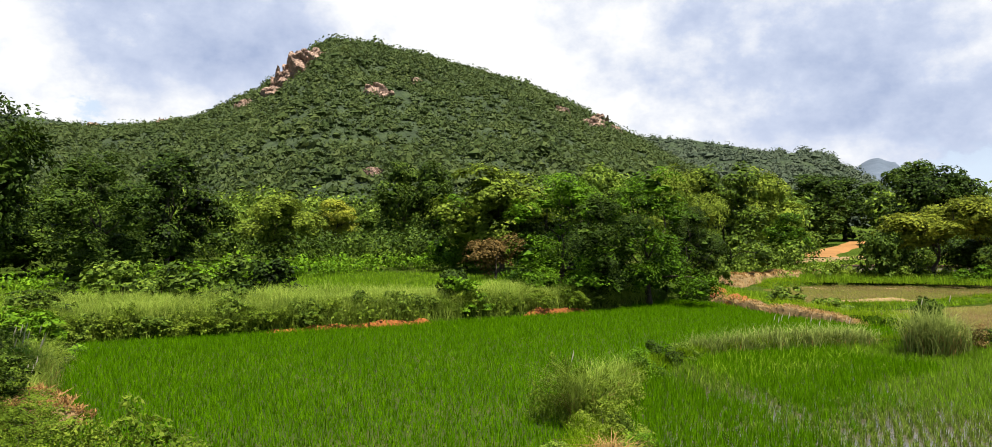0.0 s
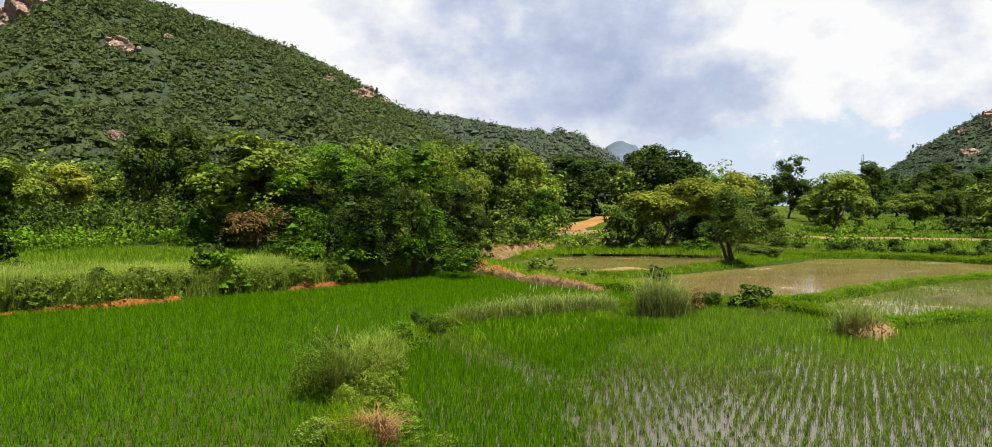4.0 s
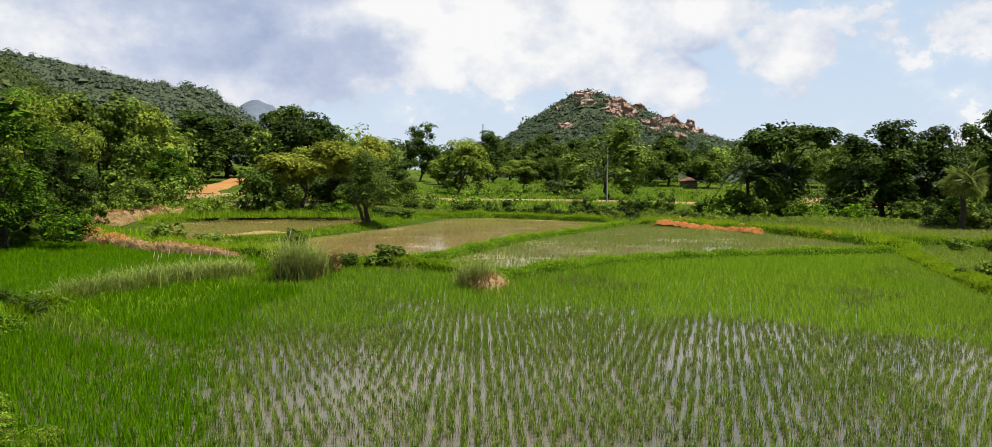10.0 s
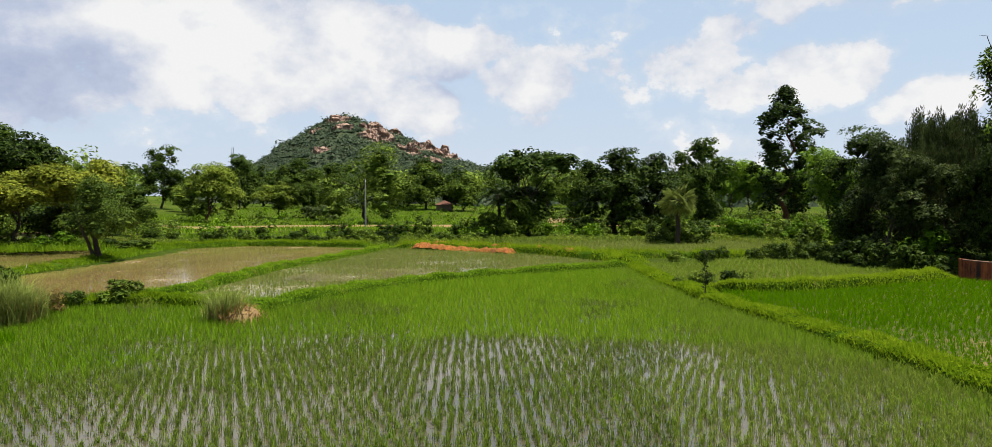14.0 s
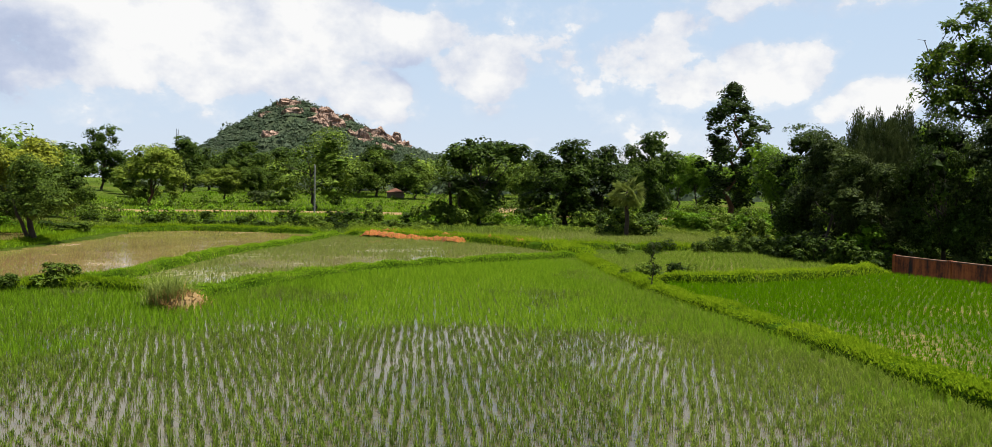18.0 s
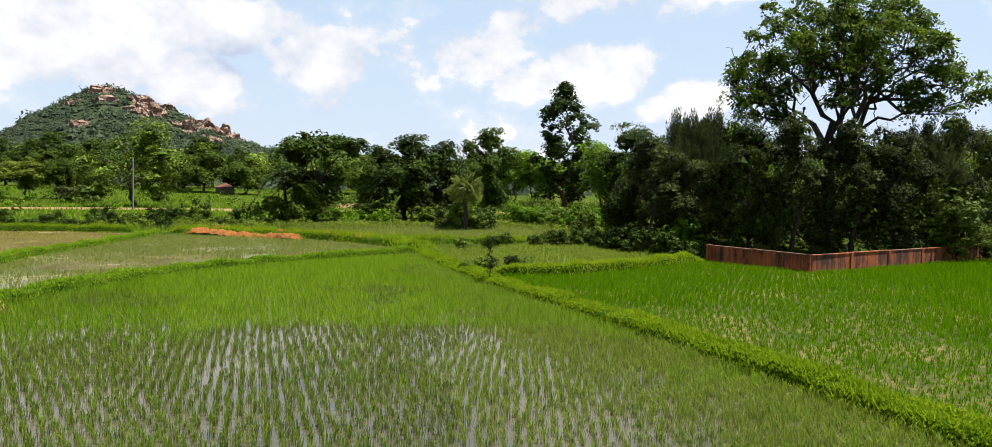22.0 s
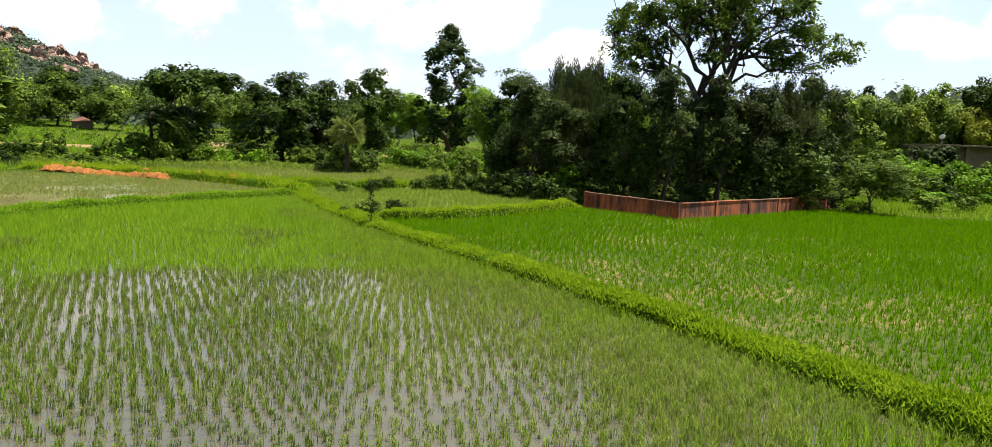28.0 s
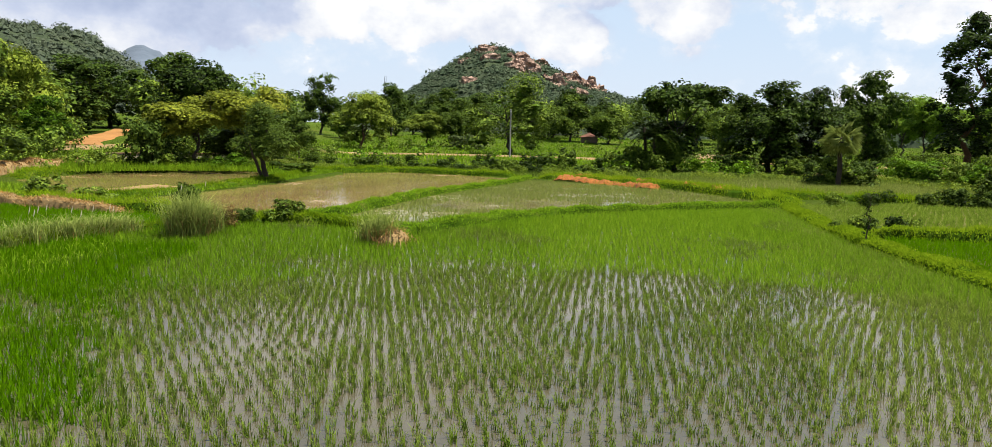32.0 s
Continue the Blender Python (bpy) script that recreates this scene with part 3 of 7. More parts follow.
def sheet(name, poly, z, mat, label, lift=0.0):
    """A level field surface over a polygon, draped on the land when z is None."""
    bm = bmesh.new()
    vs = [bm.verts.new((x, y, (z if z is not None else float(land(x, y)) + lift))) for x, y in poly]
    f = bm.faces.new(vs)
    if f.normal.z < 0:
        f.normal_flip()
    bmesh.ops.triangulate(bm, faces=bm.faces[:])
    me = bpy.data.meshes.new(name)
    bm.to_mesh(me)
    bm.free()
    me.materials.append(mat)
    return tagged(new(name, me), label, "paddy field", kind="structure")


def grown(poly, d):
    """The polygon pushed outwards a little, so that its rim runs under the bunds."""
    c = np.mean(poly, axis=0)
    return [tuple(np.array(p) + d * (np.array(p) - c) / np.linalg.norm(np.array(p) - c)) for p in poly]


Z_MAIN, Z_LEFT, Z_WET, Z_BROWN, Z_BACK, Z_RIGHT, Z_SMALL, Z_STRIP = 0.0, 0.02, 0.03, 0.05, 0.12, 0.02, 0.10, 0.16
sheet("paddy_water_main", grown(FIELD_MAIN, 0.35), Z_MAIN, WATER, "shallow muddy water of a newly planted paddy")
sheet("paddy_floor_left", grown(FIELD_LEFT, 0.35), Z_LEFT, WATER_GREEN, "wet mud under dense bright green rice")
sheet("paddy_water_far", grown(FIELD_WET, 0.3), Z_WET, WATER_FAR, "shining shallow water of a flooded paddy")
sheet("paddy_water_brown", grown(FIELD_BROWN, 0.6), Z_BROWN, WATER_BROWN, "brown muddy water of a flooded paddy")
sheet("paddy_water_back", grown(FIELD_BACK, 0.7), Z_BACK, WATER_BROWN, "brown muddy water below a grassy bank")
sheet("paddy_floor_right", grown(FIELD_RIGHT, 0.35), Z_RIGHT, PALE_MUD, "wet mud under bright green rice in rows")
sheet("paddy_floor_small", grown(FIELD_SMALL, 0.3), Z_SMALL, DRY_MUD, "wet mud of a small yellow-green paddy")
sheet("paddy_floor_strip", grown(FIELD_STRIP, 0.3), Z_STRIP, DRY_MUD, "wet mud of a narrow paddy before the hedge")


def bund(name, line, width, height, z, label, seed, bare=BUND_SOIL, green=True, tall=0.28, per_m=170, mat=BUND_GRASS, leafy=0):
    """An earth ridge along a line, overgrown with grass."""
    rng = np.random.default_rng(seed)
    L = np.asarray(line, float)
    d = np.concatenate([[0], np.cumsum(np.linalg.norm(np.diff(L, axis=0), axis=1))])
    s = np.linspace(0, d[-1], max(8, int(d[-1] / 0.35)))
    P = np.stack([np.interp(s, d, L[:, i]) for i in (0, 1)], 1)
    T = unit(np.gradient(P, axis=0))
    Nn = np.stack([-T[:, 1], T[:, 0]], 1)
    u = np.linspace(-1, 1, 9)
    prof = np.clip(1.75 * (1 - u ** 2), 0, 1) ** 0.9
    w = width * (0.85 + 0.4 * value_noise(s, s * 0 + seed, 1.7, seed))
    ends = np.minimum(1, np.minimum(s, d[-1] - s) / min(1.5, d[-1] * 0.3) + 0.05)
    h = height * (0.75 + 0.5 * value_noise(s, s * 0 + seed + 9, 1.1, seed)) * ends
    X = P[:, None, :] + Nn[:, None, :] * (u[None, :, None] * w[:, None, None] * 0.5)
    Z = z - 0.12 + (h[:, None] + 0.12) * prof[None, :] + rng.normal(0, 0.02 if bare is not EARTH else 0.16 * height, (len(s), 9)) * prof[None, :]
    Z[:, [0, -1]] -= 0.6  # the foot runs into the ground
    V = np.concatenate([X, Z[..., None]], -1).reshape(-1, 3)
    i, j = np.meshgrid(np.arange(len(s) - 1), np.arange(8), indexing="ij")
    F = np.stack([i * 9 + j, i * 9 + j + 1, (i + 1) * 9 + j + 1, (i + 1) * 9 + j], -1).reshape(-1, 4)
    ob = tagged(piece(name, (V, F[:, ::-1]), bare, smooth=True), label, "bund", kind="structure")
    if green:
        n = int(d[-1] * per_m)
        q = rng.uniform(0, d[-1], n)
        off = rng.uniform(-1.12, 1.12, n)
        keep = value_noise(q, off * 0 + seed, 0.8, seed + 5) > 0.12
        q, off = q[keep], off[keep]
        k = np.clip(np.searchsorted(s, q), 0, len(s) - 1)
        xy = P[k] + Nn[k] * (off * w[k] * 0.5)[:, None] + T[k] * rng.uniform(-0.2, 0.2, (len(k), 1))
        zz = z - 0.1 + (h[k] + 0.1) * np.interp(off, u, prof)
        tuft = 0.35 + 1.3 * value_noise(q, off * 2, 0.9, seed + 2)
        g = blades(rng, np.column_stack([xy, zz]), tall * tuft, 0.034, 1.8 if mat is STRAW else 1.1)
        V = g[0].reshape(-1, 5, 3)[:, [0, 1, 4]].reshape(-1, 3)
        g = (V, np.arange(len(V)).reshape(-1, 3))
        if leafy:
            n = int(d[-1] * leafy)
            k = rng.integers(0, len(s), n)
            off = np.clip(rng.normal(0, 0.5, n), -1.15, 1.15)
            lush = value_noise(s[k], off * 0 + 3, 1.1, seed + 8)
            xyz = np.column_stack([P[k] + Nn[k] * (off * w[k] * 0.5)[:, None] + T[k] * rng.uniform(-0.2, 0.2, (n, 1)), z - 0.06 + (h[k] + 0.06) * np.interp(off, u, prof) + rng.uniform(0, 0.2, n) * lush])
            tagged(piece("bund_weeds", leaf_cards(rng, xyz, rng.normal(size=(n, 3)) * 0.6 + [0, 0, 0.8], 0.062), mat), "low leafy weeds creeping over an earth bund", "weeds", kind="stuff")
        tagged(piece("bund_grass", g, mat), "bright green grass growing on an earth bund", "grass", kind="stuff")
    return ob


bund("bund_main_right", [(43.5, 12.9), (41.0, 11.9), (37.2, 10.1), (33.0, 7.9), (28.8, 5.6), (22.6, 1.4), (18.2, -1.3), (15.3, -3.0), (12.6, -4.7), (10.0, -6.1), (7.0, -7.6), (4.0, -8.6)], 1.15, 0.30, 0.0,
     "raised earth bund thick with bright green grass", 1, tall=0.11, per_m=1500, leafy=160)
bund("bund_main_far", [(18.2, 18.4), (19.4, 19.1), (25.5, 19.4), (30.2, 19.1), (37.9, 15.8), (43.5, 12.9)], 0.9, 0.37, 0.0, "low curved earth bund overgrown with grass", 2, tall=0.12, per_m=620, mat=WEED)
bund("bund_wet_brown", [(17.5, 26.6), (21.6, 25.5), (33.0, 30.9), (48.0, 36.0), (54.8, 38.5)], 0.8, 0.34, 0.03, "low earth bund between two flooded paddies", 3, tall=0.12, per_m=420, mat=WEED)
bund("bund_brown_back", [(16.8, 36.8), (18.2, 39.4), (21.4, 40.0), (27.0, 42.6), (33.4, 46.8), (38.2, 50.6), (43.0, 55.6), (44.6, 58.6)], 1.2, 0.30, 0.05, "worn earth bund with patches of dry grass", 4, tall=0.24, per_m=260)
bund("bund_small", [(32.2, 6.8), (32.9, 4.6), (33.2, 3.4), (38.1, -0.5), (42.8, -3.1)], 0.8, 0.40, 0.05, "curved grassy bund round a small paddy", 5, tall=0.17, per_m=800)
bund("bund_tufts", [(1.0, 9.4), (1.3, 10.6), (1.7, 13.2), (2.3, 17), (4.0, 20.4), (6.6, 23.6), (12.5, 25.8), (16.0, 26.2), (17.6, 26.8)], 0.8, 0.25, 0.0, "weedy bund grown over with tall grass", 6, tall=0.22, per_m=420, leafy=220)
bund("bund_cut", [(55.2, 38.2), (55.4, 33), (53.8, 26.5), (51.4, 20.6), (47.5, 15.5), (44.4, 12.8)], 1.6, 0.45, 0.05, "grassy bank with bare red earth", 7, tall=0.34, per_m=330)
bund("bund_left_far", [(13.6, 45.6), (14.1, 41), (14.6, 37.4), (15.5, 33.3), (16.6, 30.6), (16.9, 27.4)], 1.1, 0.4, 0.02, "broken earth bank with red soil showing", 8, tall=0.3, per_m=220)
bund("bund_strip", [(51.2, 21.6), (52.3, 17.5), (52.9, 13.0), (53.6, 8.6), (57.0, 6.0), (61.0, 3.4)], 1.4, 0.36, 0.05, "weedy bank below a narrow paddy", 9, tall=0.34, per_m=300, leafy=160)
bund("bund_main_left", [(16.8, 26.6), (18.6, 25.0), (19.6, 23.4), (19.7, 21.0), (19.5, 19.0)], 1.2, 0.30, 0.0, "low grassy bund beside a flooded paddy", 19, tall=0.2, per_m=800)
bund("bund_back_far", [(19.6, 55.6), (22.6, 58.6), (26.6, 61.9), (34.0, 63.1), (41.2, 61.2), (42.8, 58.4)], 1.5, 0.62, 0.0, "grassy bank behind a flooded paddy", 49, tall=0.3, per_m=300, leafy=120)
bund("bund_brown_far", [(43.6, 56.6), (46.8, 54.9), (52.8, 53.3), (54.6, 46.5), (54.8, 40.0)], 1.5, 0.5, 0.0, "grassy bank along a flooded paddy", 50, tall=0.3, per_m=300, leafy=120)

# ---- hills ----


class Hill:
    """A hill whose ridge rises to the given heights of angle along the azimuth."""

    def __init__(self, az, el, ridge, foot, back, seed, drop=5.0, power=1.12):
        self.az, self.el, self.ridge, self.foot, self.back, self.seed, self.drop, self.power = az, el, ridge, foot, back, seed, drop, power

    def crest(self, a):
        return self.ridge * (1 + 0.10 * (value_noise(a * 1.0, a * 0.0, 9.0, self.seed) - 0.5))

    def z(self, a, r):
        rr = self.crest(a)
        x, y = r * np.sin(np.radians(a)), r * np.cos(np.radians(a))
        top = rr * np.tan(np.radians(np.interp(a, self.az, self.el))) + EYE - self.drop
        base = land(x, y)
        t = np.clip((r - self.foot) / (rr - self.foot), 0, 1)
        u = np.clip((r - rr) / (self.back - rr), 0, 1)
        s = np.where(r < rr, t ** self.power, 0.5 + 0.5 * np.cos(np.pi * u))
        gully = (value_noise(x, y, 45, self.seed) - 0.5) * 16 + (value_noise(x, y, 17, self.seed + 1) - 0.5) * 6
        return base - 2.0 + (top - base + 2.0) * s + gully * np.sin(np.pi * np.clip(t, 0, 1)) * (u < 0.02) * np.clip((top - base) / 80, 0, 1)

    def build(self, name, label, mat, na=160, nr=70):
        a = np.linspace(self.az[0], self.az[-1], na)
        r = np.concatenate([np.linspace(self.foot, self.ridge * 1.06, nr), np.linspace(self.ridge * 1.1, self.back, 14)])
        A, R = np.meshgrid(a, r)
        V = np.stack([R * np.sin(np.radians(A)), R * np.cos(np.radians(A)), self.z(A, R)], -1).reshape(-1, 3)
        i, j = np.meshgrid(np.arange(len(r) - 1), np.arange(na - 1), indexing="ij")
        F = np.stack([i * na + j, (i + 1) * na + j, (i + 1) * na + j + 1, i * na + j + 1], -1).reshape(-1, 4)
        return tagged(piece(name, (V, F), mat, smooth=True), label, "hill", kind="structure")

    def spot(self, az, el):
        """The point of the near slope seen at that azimuth and height of angle."""
        r = np.linspace(self.foot, self.crest(np.array([az]))[0], 400)
        z = self.z(np.full(400, az), r)
        e = np.degrees(np.arctan2(z - EYE, r))
        k = np.argmin(np.abs(e - el))
        return np.array([r[k] * math.sin(radians(az)), r[k] * math.cos(radians(az)), z[k]])

    def wooded(self, name, label, mat, n, size, cards, card, seed, bare=(), reach=1.02, low=-9.0):
        """Tree crowns all over the slope: each a ragged heap of leaf sprays."""
        rng = np.random.default_rng(seed)
        a = rng.uniform(self.az[0], self.az[-1], n)
        r = np.sqrt(rng.uniform(self.foot ** 2, (self.ridge * reach) ** 2, n))
        x, y = r * np.sin(np.radians(a)), r * np.cos(np.radians(a))
        z = self.z(a, r)
        keep = (value_noise(x, y, 22, seed) > -1.0) & (np.degrees(np.arctan2(z - EYE, r)) > low)
        for c, rad in bare:
            keep &= np.hypot(x - c[0], np.hypot(y - c[1], (z - c[2]))) > rad
        C = np.column_stack([x, y, z])[keep]
        s = size * rng.uniform(0.55, 1.35, len(C)) * (0.8 + 0.4 * value_noise(C[:, 0], C[:, 1], 60, seed + 3))
        s = s * np.exp(rng.normal(0, 0.22, len(C)))
        # each crown: a small core under a ragged dome of leaf sprays
        m = np.repeat(np.arange(len(C)), cards)
        D = unit(rng.normal(size=(len(m), 3)) * [1, 1, 0.8] + [0, 0, 0.55])
        lobe = unit(rng.normal(size=(len(C), 3)) * [1, 1, 0.4])
        wob = 0.85 + 0.3 * np.sum(D * lobe[m], 1) ** 2
        P = C[m] + (D * [1, 1, 0.9] * (wob * rng.uniform(0.72, 1.08, len(m)))[:, None] + [0, 0, 0.25]) * s[m][:, None]
        both = joined([lumps(rng, C + [0, 0, 1] * s[:, None] * 0.15, s * 0.62), leaf_flakes(rng, P, D + rng.normal(0, 0.3, D.shape) + [0, 0, 0.15], card * s[m])])
        return tagged(piece(name, both, mat), label, "forest", kind="stuff")


def crowns(rng, C, s, cards, card, tall=1.0, flakes=False):
    """Heaps of leaf sprays at C with crown radii s: several lobes each, rough in outline."""
    n = len(C)
    lob = 4
    L = rng.normal(size=(n, lob, 3)) * [0.5, 0.5, 0.3]
    L = L / np.maximum(1, np.linalg.norm(L, axis=-1, keepdims=True) / 0.75)
    L[:, :, 2] = np.minimum(np.abs(L[:, :, 2]) + 0.35, 0.85)
    which = rng.integers(0, lob, (n, cards))
    D = unit(rng.normal(size=(n, cards, 3)) + [0, 0, 0.6])
    c = np.take_along_axis(L, which[..., None], 1)
    P = C[:, None] + (c + D * rng.uniform(0.36, 0.66, (n, cards, 1))) * s[:, None, None] * [1, 1, tall]
    N = D + rng.normal(size=D.shape) * 0.4 + [0, 0, 0.35]
    size = np.repeat(s * card, cards)
    if flakes:
        return leaf_flakes(rng, P.reshape(-1, 3), N.reshape(-1, 3), size * 1.15)
    return leaf_cards(rng, P.reshape(-1, 3), N.reshape(-1, 3), size, 0.8, 0.3)


def outcrop(name, centre, size, seed, label, steep=0.8):
    """A bare granite face set in the slope: tilted slabs with steps and cracks between, ragged at the rim."""
    rng = np.random.default_rng(seed)
    face = unit(-np.array([centre[0], centre[1], 0.0]))
    side = np.array([-face[1], face[0], 0.0])
    up = np.array([0, 0, 1.0])
    slope = unit(up * steep - face * (1 - steep * 0.6))
    normal = unit(np.cross(side, slope))
    if normal @ face < 0:
        normal = -normal
    n, m = 40, 34
    u, v = np.meshgrid(np.linspace(-1, 1, n), np.linspace(-1, 1, m))
    u, v = u + rng.normal(0, 0.012, u.shape), v + rng.normal(0, 0.012, v.shape)
    S = rng.uniform(-1, 1, (26, 2))
    H, TX, TY = rng.normal(0.12, 0.085, 26), rng.normal(0, 0.2, 26), rng.normal(0.05, 0.2, 26)
    d = np.hypot((u[..., None] - S[:, 0]) * 0.8, v[..., None] - S[:, 1])
    o = np.argsort(d, -1)
    k, k2 = o[..., 0], o[..., 1]
    near, second = np.take_along_axis(d, k[..., None], -1)[..., 0], np.take_along_axis(d, k2[..., None], -1)[..., 0]
    h = H[k] + TX[k] * (u - S[k, 0]) + TY[k] * (v - S[k, 1])
    h = h - 0.12 * np.exp(-((second - near) / 0.035) ** 2)
    rim = np.hypot(u * (0.95 + 0.3 * (value_noise(u * 5 + seed, v * 5, 2.0, seed) - 0.5)), v) + 0.45 * (value_noise(u * 9, v * 9 + seed, 2.0, seed + 1) - 0.5)
    h = h - 1.1 * smooth_step(0.66, 0.98, rim) + rng.normal(0, 0.012, u.shape)
    P = centre + size * (u[..., None] * side + v[..., None] * slope * 0.8 + (h[..., None] + 0.16) * normal)
    i, j = np.meshgrid(np.arange(m - 1), np.arange(n - 1), indexing="ij")
    F = np.stack([i * n + j, i * n + j + 1, (i + 1) * n + j + 1, (i + 1) * n + j], -1).reshape(-1, 4)
    return tagged(piece(name, (P.reshape(-1, 3), F), ROCK), label, "rock")


BIG = Hill([-52, -44, -36, -31, -27, -22, -18.5, -16.2, -14.6, -13.3, -12, -9, -6.5, -4, -1, 1.75, 5, 7.8, 10.4, 13, 17, 23],
           [6.0, 6.9, 7.6, 8.0, 8.3, 9.1, 11.0, 12.5, 13.9, 15.0, 15.35, 15.15, 14.65, 14.1, 13.4, 12.7, 11.3, 9.9, 8.4, 6.9, 4.6, 2.0], 560, 175, 1000, 21)
SMALL = Hill([40, 43, 45.4, 46.8, 48.2, 49.8, 51.3, 53, 54.7, 57, 59.2, 61, 62.9, 66, 72, 80],
             [2.3, 2.9, 3.7, 4.9, 5.8, 6.8, 7.3, 6.9, 6.2, 5.2, 4.3, 3.7, 3.4, 3.1, 2.8, 2.2], 470, 270, 800, 31, drop=3.5)
RIDGE = Hill([2, 8, 11, 15, 19.4, 21, 22.8, 24.2, 26, 28, 31, 35], [5.5, 6.8, 8.3, 7.9, 7.0, 6.7, 6.8, 6.2, 5.0, 3.8, 2.4, 1.5], 850, 420, 1300, 41)
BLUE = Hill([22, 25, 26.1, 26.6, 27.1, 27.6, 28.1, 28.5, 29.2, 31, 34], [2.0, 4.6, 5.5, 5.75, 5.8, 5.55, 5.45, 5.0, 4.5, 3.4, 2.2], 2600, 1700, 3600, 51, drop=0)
WEST = Hill([-60, -45, -36, -31.5, -29, -26, -22, -18], [5.0, 7.0, 8.1, 8.2, 7.9, 7.3, 6.5, 5.0], 1100, 760, 1700, 61, drop=0)
EAST = Hill([60, 66, 72, 80, 90, 100, 112, 122, 135], [2.0, 2.6, 2.9, 2.7, 2.6, 3.2, 4.4, 4.8, 4.8], 420, 200, 700, 71, drop=4)

BIG.build("hill_big", "large hill densely covered with green woodland", SHADED_HILL_SOIL)
SMALL.build("hill_small", "rocky wooded hill with bare granite on top", SHADED_HILL_SOIL)
RIDGE.build("hill_ridge", "long wooded ridge behind the large hill", SHADED_HILL_SOIL, 90, 40)
BLUE.build("hill_blue", "distant mountain tinted blue-grey for haze", HAZED_ROCK, 60, 30)
WEST.build("hill_west", "distant wooded ridge", SHADED_HILL_SOIL, 60, 30)
EAST.build("hill_east", "low wooded rise behind the fields", SHADED_HILL_SOIL, 90, 30)

BIG_ROCKS = [(-14.2, 13.0, 13, 0), (-15.3, 12.0, 11, 1), (-16.4, 10.9, 8, 2), (-13.4, 13.6, 8, 3), (-9.0, 11.1, 6.5, 4), (-18.6, 9.9, 5.5, 5), (7.2, 8.8, 8, 6), (7.8, 9.2, 6, 7), (5.0, 9.9, 5, 8),
             (-24.0, 8.7, 5, 9), (-28.3, 7.8, 4.5, 10), (-6.0, 12.0, 4, 11), (9.0, 8.4, 5, 12), (-9.4, 5.2, 2.6, 13)]
SMALL_ROCKS = [(51.2, 6.6, 6, 20), (51.5, 6.0, 5, 21), (53.5, 5.9, 7, 22), (54.1, 5.4, 8, 23), (53.4, 5.2, 6, 24), (57.2, 4.5, 8, 25), (58.3, 4.1, 8, 26), (56.2, 4.3, 6, 27), (59.2, 3.9, 6, 28), (50.0, 4.3, 4.5, 29), (49.6, 5.8, 3.5, 30),
               (55.0, 5.6, 5, 31), (58.0, 3.5, 5, 32)]
bare_big = [(BIG.spot(a, e), s * 1.0) for a, e, s, k in BIG_ROCKS]
bare_small = [(SMALL.spot(a, e), s * 1.15) for a, e, s, k in SMALL_ROCKS]
for (a, e, s, k), (c, _) in zip(BIG_ROCKS, bare_big):
    tagged(outcrop("rock_outcrop", c + [0, 0, 0.5], s * 1.2, k, "bare pinkish granite outcrop on the wooded hillside"), group="granite outcrops of the large hill")
for (a, e, s, k), (c, _) in zip(SMALL_ROCKS, bare_small):
    tagged(outcrop("rock_outcrop", c + [0, 0, -0.8], s * 1.35, k, "bare pinkish granite slabs on the small hill"), group="granite slabs of the small hill")

BIG.wooded("hill_forest", "dense green woodland on the large hillside", LEAF["hill"], 20000, 2.85, 19, 0.32, 1, bare_big, low=2.4)
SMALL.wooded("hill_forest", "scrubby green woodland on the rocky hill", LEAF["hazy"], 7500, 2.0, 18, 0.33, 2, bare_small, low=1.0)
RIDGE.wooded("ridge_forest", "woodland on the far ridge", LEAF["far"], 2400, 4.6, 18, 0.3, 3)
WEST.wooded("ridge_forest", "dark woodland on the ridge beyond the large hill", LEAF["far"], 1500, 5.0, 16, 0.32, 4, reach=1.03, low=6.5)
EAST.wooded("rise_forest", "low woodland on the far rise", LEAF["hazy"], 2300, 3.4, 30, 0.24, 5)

# ---- trees ----


